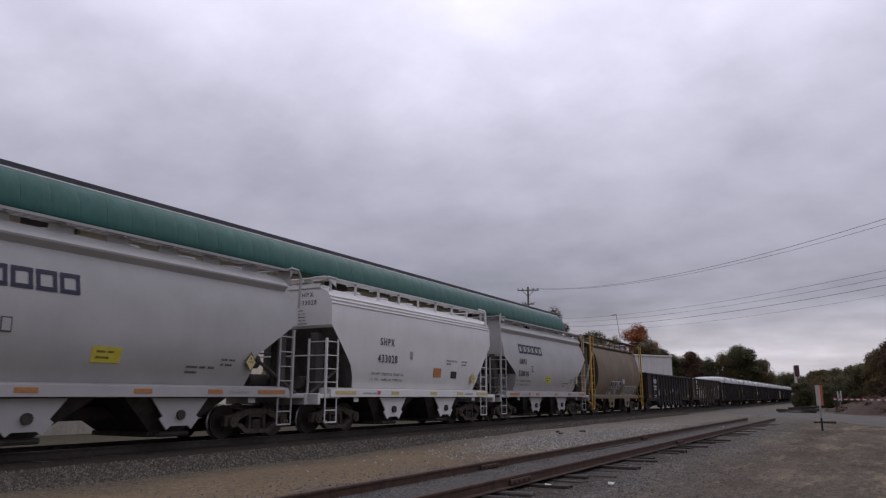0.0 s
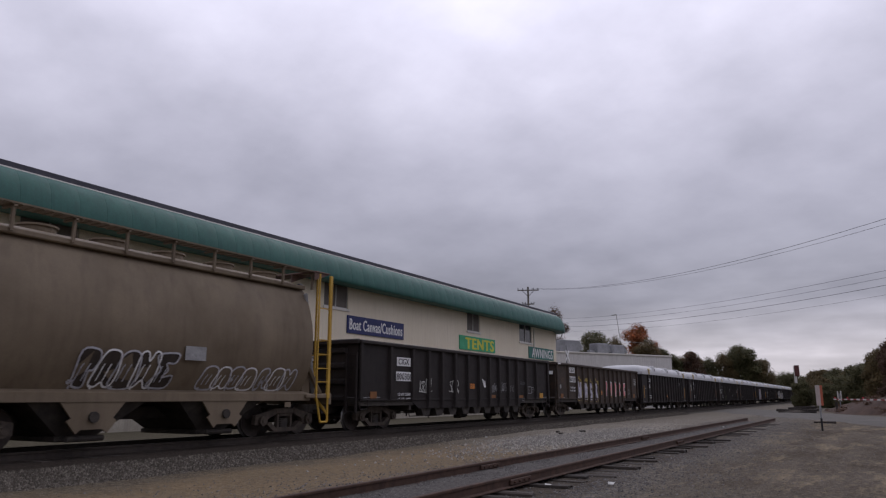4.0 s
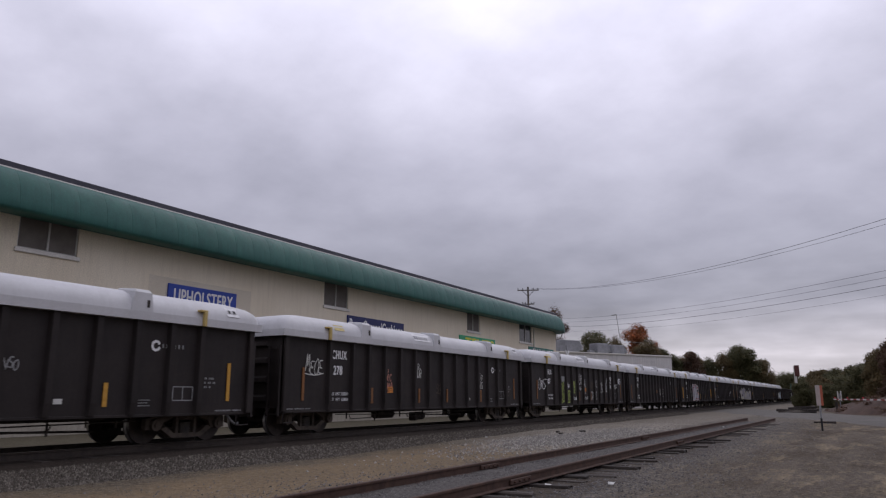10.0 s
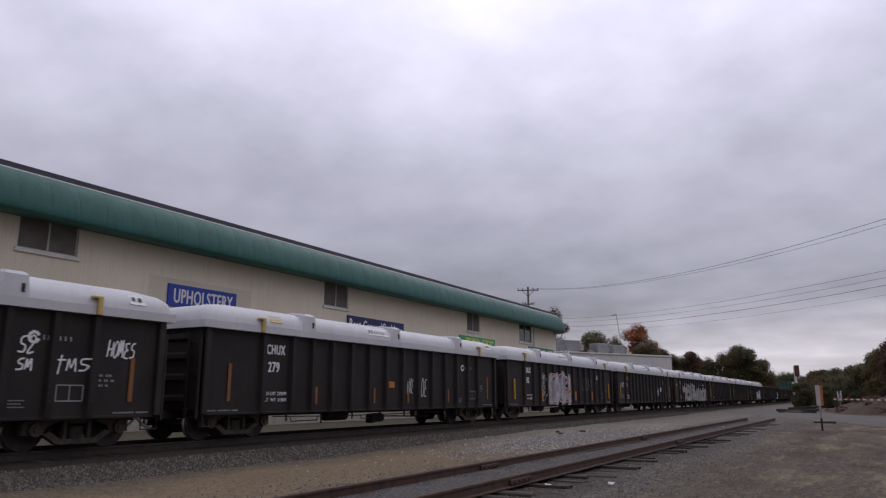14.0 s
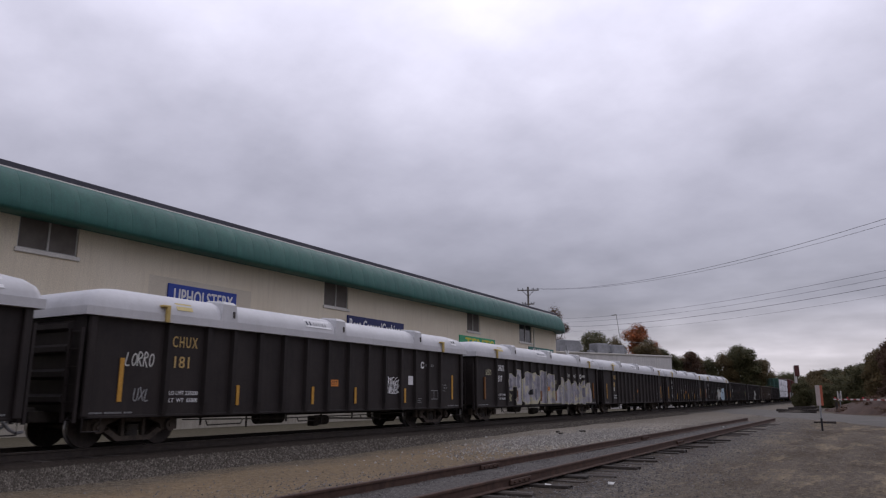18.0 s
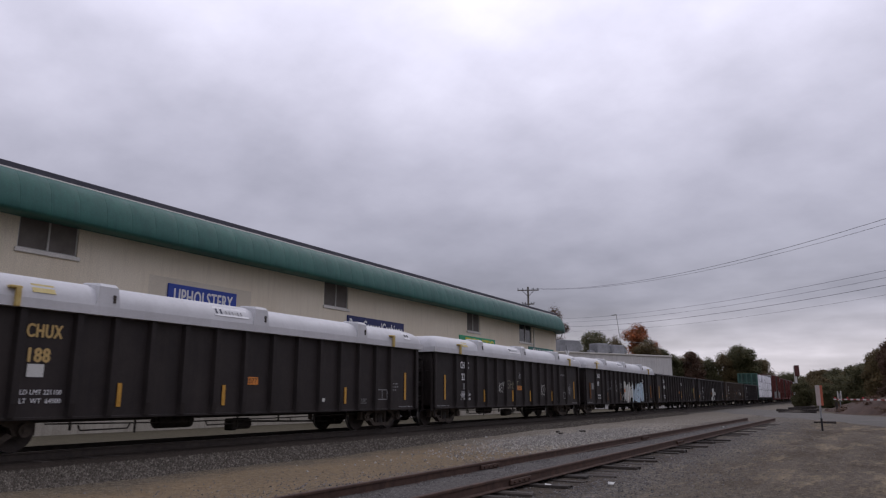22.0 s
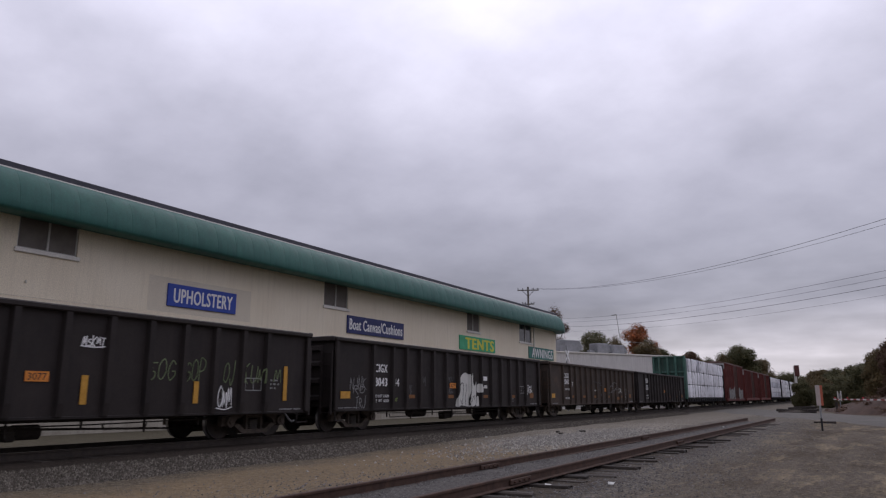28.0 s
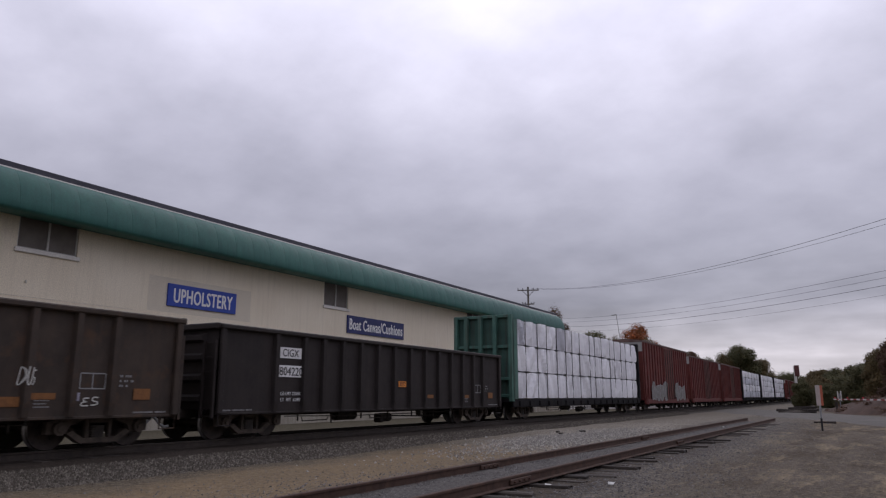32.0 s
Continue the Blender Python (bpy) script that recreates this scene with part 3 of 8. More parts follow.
M_SIGN_NAVY = shade("navy_sign_paint", (0.018, 0.025, 0.11), (0.026, 0.034, 0.14), 2.0, 0.5)
M_SIGN_GREEN = shade("green_sign_paint", (0.04, 0.36, 0.17), (0.06, 0.44, 0.22), 2.0, 0.5)
M_SIGN_YELLOW = shade("yellow_sign_paint", (0.62, 0.62, 0.05), (0.72, 0.72, 0.08), 2.0, 0.5)
M_SIGN_TEAL = shade("dark_teal_sign_paint", (0.02, 0.14, 0.11), (0.03, 0.18, 0.14), 2.0, 0.5)
WINDOWS = ((14.74, 17.18, 7.22, 8.78), (32.98, 35.33, 7.02, 8.75), (51.35, 53.62, 6.97, 8.7), (61.97, 64.98, 6.78, 8.6))
building = thing("upholstery_building", pose(0, 0, 0), "long cream two-storey building with green barrel awning", "building")
# wall cut into panels round the openings
X0, Z0, Z1 = -12.0, GROUND_Z - 0.1, 9.6
cuts = [X0] + [v for w in WINDOWS for v in w[:2]] + [WALL_END]
for k in range(0, len(cuts), 2):
    part("wall_panel", Shape().box(cuts[k], WALL_Y, Z0, cuts[k + 1], WALL_Y + 0.3, Z1), M_STUCCO, building)
for a, b, z0, z1 in WINDOWS:
    part("wall_panel", Shape().box(a, WALL_Y, Z0, b, WALL_Y + 0.3, z0), M_STUCCO, building)
    part("wall_panel", Shape().box(a, WALL_Y, z1, b, WALL_Y + 0.3, Z1), M_STUCCO, building)
part("side_wall", Shape().box(WALL_END - 0.3, WALL_Y + 0.3, Z0, WALL_END, WALL_Y + 22, Z1), M_STUCCO, building)
part("side_wall", Shape().box(X0, WALL_Y + 0.3, Z0, X0 + 0.3, WALL_Y + 22, Z1), M_STUCCO, building)
part("back_wall", Shape().box(X0, WALL_Y + 22, Z0, WALL_END, WALL_Y + 22.3, Z1), M_STUCCO, building)
s = Shape()
s.box(X0, WALL_Y - 0.06, Z0, WALL_END + 0.06, WALL_Y - 0.002, 0.75, 0.02)
part("plinth", s, M_PLINTH, building)
s = Shape()
s.box(X0, WALL_Y - 0.12, 5.02, WALL_END, WALL_Y - 0.002, 5.10, 0.01)
part("conduit", Shape().box(15.2, WALL_Y - 0.05, 5.9, 15.25, WALL_Y - 0.002, 6.0), M_TRIM, building)
s = Shape()
s.box(X0 - 0.3, WALL_Y - 0.42, 10.02, WALL_END - 0.6, WALL_Y + 22.5, 10.30, 0.02)
part("roof", s, M_ROOFEDGE, building, "dark flat roof edge")
s = Shape()
s.box(X0 - 0.3, WALL_Y - 0.52, 9.95, WALL_END - 0.8, WALL_Y - 0.43, 10.05, 0.01)
part("roof_trim", s, M_SILL, building)
for a, b, z0, z1 in WINDOWS:
    s = Shape()
    s.box(a, WALL_Y + 0.06, z0, a + 0.06, WALL_Y + 0.13, z1)
    s.box(b - 0.06, WALL_Y + 0.06, z0, b, WALL_Y + 0.13, z1)
    s.box(a, WALL_Y + 0.06, z0, b, WALL_Y + 0.13, z0 + 0.06)
    s.box((a + b) / 2 - 0.04, WALL_Y + 0.04, z0, (a + b) / 2 + 0.04, WALL_Y + 0.13, z1)
    win = part("window", s, M_FRAME, building)
    for c0, c1 in ((a + 0.06, (a + b) / 2 - 0.04), ((a + b) / 2 + 0.04, b - 0.06)):
        part("pane", Shape().box(c0, WALL_Y + 0.10, z0 + 0.06, c1, WALL_Y + 0.115, z1), M_GLASS if a > 60 else M_SCREEN, win, "clear glass pane" if a > 60 else "dark screened pane")
    part("sill", Shape().box(a - 0.1, WALL_Y - 0.09, z0 - 0.17, b + 0.1, WALL_Y + 0.1, z0, 0.02), M_SILL, win)
# barrel awning: panels between seams, with a rounded far end
PROFILE = [(0.45, 10.02)] + [(0.45 + 0.85 * math.sin(a), 8.42 + 1.56 * math.cos(a)) for a in [radians(10 * k) for k in range(1, 10)]] + [(1.275, 8.355), (1.20, 8.305), (1.08, 8.285)]
seam, x = [], X0
while x < WALL_END - 1.2:
    seam.append(x)
    x += 1.18
seam.append(WALL_END - 1.0)
for a, b in zip(seam, seam[1:]):
    s = Shape()
    rings = []
    for x, puff in ((a + 0.003, 0.0), (a + 0.05, 0.003), ((a + b) / 2, 0.010), (b - 0.05, 0.003), (b - 0.003, 0.0)):
        rings.append([(x, WALL_Y - o - puff, z + puff * 0.5) for o, z in PROFILE] + [(x, WALL_Y - 0.8, 8.29), (x, WALL_Y - 0.002, 8.40), (x, WALL_Y - 0.002, 10.0)])
    s.loft(rings)
    part("awning_panel", s, M_AWNING, building, smooth=True)
s = Shape()
rings = []
for k in range(8):
    t = radians(90 * k / 7)
    cx = WALL_END - 1.0
    rings.append([(cx + (o * 1.05) * math.sin(t) + 0.3 * math.sin(t), WALL_Y - o * math.cos(t), z - 0.10 * math.sin(t)) for o, z in PROFILE] + [(cx, WALL_Y, 8.40), (cx, WALL_Y, 10.0)])
s.loft(rings)
part("awning_end", s, M_AWNING, building, smooth=True)


M_REPAINT = shade("repainted_cream_patch", (0.68, 0.61, 0.485), (0.73, 0.66, 0.53), 0.6, 0.85, 0, 0.15, 20)
part("repainted_patch", Shape().box(20.7, WALL_Y - 0.004, 5.45, 27.0, WALL_Y, 7.05), M_REPAINT, building)
part("wall_joint", Shape().box(X0, WALL_Y - 0.012, 5.36, 20.0, WALL_Y, 5.40), M_REPAINT, building)


def sign(name, x0, x1, z0, z1, board, ink, text, label, tx0, tx1, tz, th, heavy=0.0):
    t = thing(name, pose(0, 0, 0), label, "sign")
    part("board", Shape().box(x0, WALL_Y - 0.08, z0, x1, WALL_Y - 0.003, z1, 0.01), board, t)
    write("lettering", text, ink, t, tx0, WALL_Y - 0.084, tz, th, tx1 - tx0, heavy)
    return t


sign("upholstery_sign", 21.71, 25.92, 5.75, 6.79, M_SIGN_BLUE, M_WHITE, "UPHOLSTERY", "royal blue sign with white capitals on the wall", 22.05, 25.66, 5.94, 0.66, 0.055)
sign("canvas_sign", 35.23, 41.69, 5.54, 6.65, M_SIGN_NAVY, M_WHITE, "Boat Canvas/Cushions", "navy sign with white letters under a window", 35.45, 41.5, 5.78, 0.68, 0.06)
sign("tents_sign", 49.92, 56.48, 5.38, 6.52, M_SIGN_GREEN, M_SIGN_YELLOW, "TENTS", "green sign with broad yellow capitals on the wall", 50.95, 56.2, 5.50, 0.88, 0.065)
sign("awnings_sign", 64.05, 70.6, 5.31, 6.45, M_SIGN_TEAL, M_WHITE, "AWNINGS", "dark green sign with white capitals on the wall", 64.8, 70.3, 5.46, 0.86, 0.05)

# ---- beyond the crossing: second building, poles, wires, signs, trees ----
M_WHITEWALL = shade("off_white_metal_wall", (0.58, 0.56, 0.53), (0.66, 0.64, 0.60), 0.5, 0.8, 0, 0.1, 10, (0.36, 0.34, 0.31), 0.4)
M_GALV = shade("galvanised_duct_metal", (0.21, 0.215, 0.225), (0.31, 0.315, 0.33), 1.5, 0.5, 0.4)
M_POLE = shade("grey_weathered_pole_timber", (0.10, 0.09, 0.08), (0.16, 0.145, 0.13), 3.0, 0.9)
M_WIRE = shade("dark_cable", (0.03, 0.03, 0.035), (0.05, 0.05, 0.055), 3.0, 0.7)
M_BRICK_RED = shade("dark_red_brick", (0.09, 0.035, 0.032), (0.13, 0.05, 0.045), 2.0, 0.85)
M_SIGNRED = shade("orange_red_sign_paint", (0.38, 0.095, 0.05), (0.46, 0.13, 0.07), 3.0, 0.6)
M_SIGNFADED = shade("faded_pinkish_white_sign_paint", (0.40, 0.34, 0.31), (0.50, 0.43, 0.40), 3.0, 0.6)
M_GATE_RED = shade("dull_red_gate_paint", (0.20, 0.030, 0.028), (0.27, 0.045, 0.040), 3.0, 0.6)

shed = thing("warehouse", pose(97.75, 20.67, 0, 0, 0, 150.9), "low off-white flat-roofed warehouse beyond the road", "building")
s = Shape()
s.box(0, -20, 0.1, 21, 0, 6.8)
part("wall", s, M_WHITEWALL, shed)
s = Shape()
s.box(-0.12, -20.1, 6.8, 21.1, 0.12, 7.0, 0.03)
part("roof", s, M_TRIM, shed)
for x, w, h, d in ((15.0, 3.4, 1.7, 2.0), (9.2, 1.9, 1.5, 1.6), (6.4, 2.3, 1.4, 1.6)):
    unit = thing("rooftop_unit", shed.matrix_basis @ pose(x, -4.0, 7.0), "grey metal air unit on the warehouse roof", "air unit", "rooftop units")
    part("casing", Shape().box(-w / 2, -d / 2, 0, w / 2, d / 2, h, 0.05), M_GALV, unit)
    part("hood", Shape().prism([(-w / 2 - 0.5, h * 0.3), (-w / 2, h * 0.9), (-w / 2, h * 0.3)], -d / 2, d / 2), M_GALV, unit)
    part("duct", Shape().box(w / 2, -0.3, 0.1, w / 2 + 0.9, 0.3, 0.6, 0.04), M_GALV, unit)

pole = thing("utility_pole", pose(93.2, 39.1, GROUND_Z), "grey timber utility pole with crossarm and insulators", "utility pole")
part("shaft", Shape().cyl((0, 0, -0.3), (0, 0, 16.9), 0.2, 10, 0.13), M_POLE, pole)
for z, w in ((16.4, 3.0), (14.4, 1.7)):
    s = Shape()
    s.box(-w * 0.5, -0.08, z - 0.07, w * 0.5, 0.08, z + 0.07)
    arm = part("crossarm", s, M_POLE, pole, at=pose(0, 0, 0, 0, 0, -67))
    for x in (-0.95, -0.5, 0.5, 0.95):
        part("insulator", Shape().cyl((x * w * 0.5, 0, z + 0.07), (x * w * 0.5, 0, z + 0.3), 0.07, 8), M_GALV, arm)
part("brace", Shape().path([(0.4, -0.7, 16.3), (0, 0, 15.5), (-0.4, 0.7, 16.3)], 0.04), M_POLE, pole)
part("transformer", Shape().cyl((-0.3, 0.4, 13.4), (-0.3, 0.4, 14.4), 0.28, 12), M_GALV, pole)
guy = thing("stub_pole", pose(109.4, 30.2, GROUND_Z), "thin leaning service pole with a short arm", "utility pole")
part("shaft", Shape().cyl((0.2, -0.5, 0), (-0.45, 0.8, 14.1), 0.055, 8, 0.035), M_POLE, guy)
part("arm", Shape().cyl((-0.45, 0.8, 14.0), (-0.7, 1.5, 13.9), 0.05, 6), M_POLE, guy)


def wire(a, b, sag, r):
    t = thing("overhead_wire", pose(0, 0, 0), "thin dark overhead cable", "cable", "overhead wires")
    a, b = Vector(a), Vector(b)
    pts = []
    for k in range(25):
        u = k / 24
        p = a.lerp(b, u)
        p.z -= 4 * sag * u * (1 - u)
        pts.append(p)
    part("strand", Shape().tube(pts, r, 5), M_WIRE, t)


wire((93.3, 37.9, 16.75), (38.0, -18.5, 14.5), 2.6, 0.016)
wire((93.0, 38.6, 16.75), (38.5, -18.0, 13.9), 2.6, 0.012)
for z0, z1, r in ((14.4, 11.2, 0.012), (13.9, 10.7, 0.011), (13.2, 10.2, 0.016), (12.6, 9.5, 0.008)):
    wire((108.0, 47.5, z0), (45.0, -17.5, z1), 2.0, r)

# crossbuck by the corner of the building
cb = thing("crossbuck_sign", pose(70.9, 25.6, GROUND_Z), "white crossbuck sign on a thin post", "crossbuck")
part("post", Shape().cyl((0, 0, 0), (0, 0, 6.7), 0.06, 8), M_GALV, cb)
for a in (45, -45):
    part("blade", Shape().box(-0.75, -0.015, -0.11, 0.75, 0.015, 0.11, 0.005), M_WHITE, cb, at=pose(0, -0.08 - (0.03 if a > 0 else 0), 5.6, 0, a, 0))

# whistle-post style paddle beside the siding
pad = thing("paddle_sign", pose(34.95, 1.32, GROUND_Z, 0, 0, -68), "white paddle sign with orange-red edge on a thin post", "track sign")
part("post", Shape().box(-0.035, -0.03, -0.1, 0.035, 0.03, 0.55, 0.005), M_BLACK, pad, "black lower post")
part("upper_post", Shape().box(-0.035, -0.03, 0.55, 0.035, 0.03, 1.25, 0.005), M_GREYMARK, pad)
part("panel", Shape().box(-0.14, -0.05, 1.08, 0.14, -0.032, 1.93, 0.004), M_SIGNFADED, pad)
part("border", Shape().box(0.04, -0.058, 1.08, 0.14, -0.051, 1.93, 0.002), M_SIGNRED, pad)

pil = thing("marker_pillar", pose(117.2, 6.98, GROUND_Z, 0, 0, -3), "dark red marker box with a white edge on a white post", "marker")
part("post", Shape().box(-0.12, 0.06, 0.0, 0.12, 0.40, 4.45, 0.02), M_WHITEWALL, pil, "white post")
part("box", Shape().box(-0.22, -0.34, 4.40, 0.22, 0.28, 5.98, 0.03), M_BRICK_RED, pil)
part("edge_board", Shape().box(-0.22, 0.283, 4.42, 0.22, 0.40, 5.90, 0.01), M_WHITEWALL, pil, "white edge board")

gate = thing("crossing_gate", pose(79.7, 1.75, GROUND_Z), "lowered red and white crossing gate arm", "crossing gate")
gd = (Vector((58.0, -4.2)) - Vector((79.7, 1.75)))
ln = gd.length
dirx = gd.normalized()
turn = math.degrees(math.atan2(dirx.y, dirx.x))
for k in range(25):
    a, b = k * ln / 25, (k + 1) * ln / 25
    part("arm_stripe", Shape().box(a, -0.03, 1.15, b, 0.03, 1.27, 0.005), M_WHITEWALL if k % 2 == 0 else M_GATE_RED, gate, at=pose(0, 0, 0, 0, 0, turn))
for k in (0.4, 4.5, 9.0):
    part("lamp", Shape().cyl((k, 0, 1.3), (k, 0, 1.42), 0.06, 8), M_RED, gate, at=pose(0, 0, 0, 0, 0, turn))
mast = thing("gate_rest", pose(79.6, 1.57, GROUND_Z), "dark gate rest post beside the arm", "post")
part("post", Shape().box(-0.11, -0.11, 0, 0.11, 0.11, 0.92, 0.03), M_UNDER, mast)
part("cap", Shape().box(-0.13, -0.13, 0.92, 0.13, 0.13, 0.98, 0.015), M_TRUCK, mast)
mast2 = thing("gate_post", pose(78.9, 1.23, GROUND_Z), "thin grey post with two white slats by the gate", "post")
part("post", Shape().cyl((0, 0, 0), (0, 0, 1.75), 0.05, 8), M_GALV, mast2)
for y in (-0.13, 0.13):
    part("slat", Shape().box(-0.075, y - 0.05, 1.05, -0.05, y + 0.05, 1.98, 0.005), M_WHITEWALL, mast2, "white slat")

# old rails and timbers stacked past the road
rp = random.Random(5)
for k in range(13):
    x, y = rp.uniform(72, 104), rp.uniform(3.7, 5.8)
    ln = rp.uniform(1.5, 3.6)
    t = thing("scrap_timber", pose(x, y, GROUND_Z + 0.1 + 0.1 * (k % 3 == 0), 0, rp.uniform(-2, 2), rp.uniform(25, 150)), "dark discarded railway timber on the ground", "timber", "scrap timbers")
    part("beam", Shape().box(-ln / 2, -0.13, -0.1, ln / 2, 0.10, 0.02 + rp.uniform(0, 0.1), 0.02), M_TIE, t)
# brown soil heaps behind the gate
M_SOIL = shade("bare_brown_soil", (0.046, 0.026, 0.018), (0.082, 0.048, 0.033), 1.6, 0.95, 0, 0.9, 14)
for x, y, r, h in ((72, -3.2, 5.0, 1.5), (83, -1.4, 4.5, 1.0), (66, -6.5, 5.0, 1.6)):
    s = Shape()
    rings = []
    for k in range(9):
        q = 1 - k / 8
        rings.append([((q + 0.02) * r * math.cos(a) * (1 + 0.15 * noise.noise((x + math.cos(a), y + math.sin(a), q))), (q + 0.02) * r * math.sin(a), h * (1 - q * q) ** 1.2 * (1 + 0.25 * noise.noise((math.cos(a) * 2, math.sin(a) * 2, x + k))) - 0.05) for a in [2 * math.pi * i / 26 for i in range(26)]])
    s.loft(rings)
    t = thing("soil_heap", pose(x, y, GROUND_Z), "heap of bare brown soil behind the gate", "soil heap", "soil heaps")
    part("soil", s, M_SOIL, t, smooth=True)

# ---- trees ----
M_BARK = shade("grey_brown_bark", (0.06, 0.05, 0.042), (0.10, 0.085, 0.07), 3.0, 0.9, 0, 0.5, 20)


def leaf_material(name, a, b, c):
    m = bpy.data.materials.new(name)
    m.use_nodes = True
    nt = m.node_tree
    n, l = nt.nodes, nt.links
    g = n.new("ShaderNodeNewGeometry")
    r = n.new("ShaderNodeValToRGB")
    els = r.color_ramp.elements
    els[0].color, els[1].color = (*a, 1), (*c, 1)
    e = els.new(0.55)
    e.color = (*b, 1)
    l.new(g.outputs["Random Per Island"], r.inputs[0])
    p = n["Principled BSDF"]
    l.new(r.outputs[0], p.inputs["Base Color"])
    p.inputs["Roughness"].default_value = 0.7
    p.inputs["Specular IOR Level"].default_value = 0.2
    return m


LEAF = {
    "green": leaf_material("dark_green_leaves", (0.058, 0.061, 0.025), (0.076, 0.073, 0.031), (0.100, 0.082, 0.035)),
    "olive": leaf_material("olive_leaves", (0.078, 0.063, 0.027), (0.102, 0.075, 0.031), (0.125, 0.082, 0.034)),
    "orange": leaf_material("orange_autumn_leaves", (0.10, 0.060, 0.020), (0.26, 0.070, 0.020), (0.36, 0.095, 0.026)),
    "red": leaf_material("dull_red_leaves", (0.075, 0.045, 0.026), (0.090, 0.040, 0.026), (0.08, 0.062, 0.03)),
}


def leaf_cloud(rng, blobs, count, size):
    """Leaf quads over the outside of several lumps, with larger sprays inside them."""
    s = Shape()
    tot = sum(b[3] ** 2 for b in blobs)
    for bx, by, bz, br, bh in blobs:
        for _ in range(int(count * br * br / tot)):
            d = Vector((rng.gauss(0, 1), rng.gauss(0, 1), rng.gauss(0, 1))).normalized()
            pick, k = rng.random(), size
            if pick < 0.25:
                q, k = br * rng.uniform(0.35, 0.8), size * 2.2
            elif pick < 0.85:
                q = br * rng.uniform(0.6, 1.04) ** 0.5
            else:
                q = br * rng.uniform(0.9, 1.22)
            p = Vector((bx + d.x * q, by + d.y * q, bz + d.z * q * bh))
            a = Vector((rng.gauss(0, 1), rng.gauss(0, 1), rng.gauss(0, 0.6))).normalized() * k * rng.uniform(0.5, 1.2)
            b = a.orthogonal().normalized() * k * rng.uniform(0.4, 0.9)
            s.add([p - a, p - b * 0.7, p + a, p + b * 0.7], [(0, 1, 2, 3)])
    return s


def tree(x, y, h, w, kind, seed, leaves=20000, label="leafy tree in early autumn"):
    rng = random.Random(seed)
    t = thing("tree", pose(x, y, GROUND_Z - 0.05), label, "tree", "trees round the crossing")
    s = Shape()
    pts = [(0, 0, 0), (rng.uniform(-0.1, 0.1), rng.uniform(-0.1, 0.1), h * 0.25), (rng.uniform(-0.3, 0.3), rng.uniform(-0.3, 0.3), h * 0.6), (0, 0, h * 0.85)]
    for k in range(3):
        s.cyl(pts[k], pts[k + 1], h * 0.022 * (1 - 0.3 * k), 8, h * 0.022 * (0.7 - 0.25 * k))
    blobs = []
    for k in range(30):
        a, z = rng.uniform(0, 6.28), rng.uniform(0.14, 0.88)
        wid = w * 0.5 * math.sqrt(max(0.05, 1 - (max(0.0, z - 0.45) / 0.52) ** 2)) * (0.62 + 0.16 * min(1.0, z / 0.4))
        q = (wid * math.cos(a) * rng.uniform(0.4, 1), wid * math.sin(a) * rng.uniform(0.4, 1), h * z)
        s.cyl((0, 0, h * z * 0.7), q, h * 0.008, 5, h * 0.003)
        blobs.append((*q, w * rng.uniform(0.09, 0.19), rng.uniform(0.75, 1.05)))
    blobs.append((0, 0, h * 0.84, w * 0.20, h * 0.13 / (w * 0.20)))
    blobs.append((0, 0, h * 0.55, w * 0.34, 1.0))
    blobs.append((0, 0, h * 0.32, w * 0.34, 1.0))
    part("trunk", s, M_BARK, t)
    part("crown", leaf_cloud(rng, blobs, leaves, w * 0.012 + 0.045), LEAF[kind], t)
    return t


for k, (x, y, h, w, kind) in enumerate((
        (89.9, 34.0, 14.0, 5.4, "red"), (126.6, 40.4, 13.8, 11.5, "green"), (130.2, 37.0, 12.0, 6.0, "olive"), (120.6, 30.9, 14.2, 8.2, "orange"), (116.5, 33.5, 11.8, 4.6, "olive"), (117.0, 28.4, 11.4, 6.0, "olive"),
        (142.7, 32.3, 11.4, 5.4, "green"), (155.3, 29.4, 11.0, 7.0, "olive"), (158.4, 26.0, 10.0, 6.5, "green"), (162.0, 20.0, 12.1, 11.0, "green"), (164.3, 16.2, 9.6, 7.5, "olive"), (150, 28.0, 10.9, 6.0, "red"), (148, 31.0, 10.3, 6.0, "green"), (160, 23.2, 10.6, 7.0, "olive"),
        (265.4, 19.0, 8.6, 14.0, "green"), (169.1, 6.2, 7.2, 7.5, "olive"), (160.2, 2.6, 7.3, 7.0, "green"), (139.3, -1.3, 6.1, 7.0, "olive"), (86.0, -4.3, 7.9, 5.0, "red"),
        (212.8, 10.2, 6.8, 6.5, "green"), (82.5, -5.3, 9.0, 5.0, "red"), (150.0, 0.4, 5.6, 7.0, "olive"), (184.0, 8.2, 6.0, 6.0, "green"), (112, -1.6, 6.2, 6.5, "green"), (98, -3.3, 7.4, 5.5, "olive"), (112, 2.6, 1.8, 3.0, "green"), (122, 3.6, 3.4, 4.4, "green"),
        (110.5, 6.1, 3.5, 3.4, "green"), (113.0, 3.9, 4.4, 4.4, "olive"), (108.0, 3.4, 3.2, 4.0, "green"), (106.0, 0.9, 4.2, 4.6, "green"),
        (135.0, 1.6, 5.2, 6.0, "green"), (128.0, 2.6, 4.6, 5.0, "green"), (104, -1.2, 5.4, 5.5, "green"))):
    tree(x, y, h, w, kind, 100 + k)

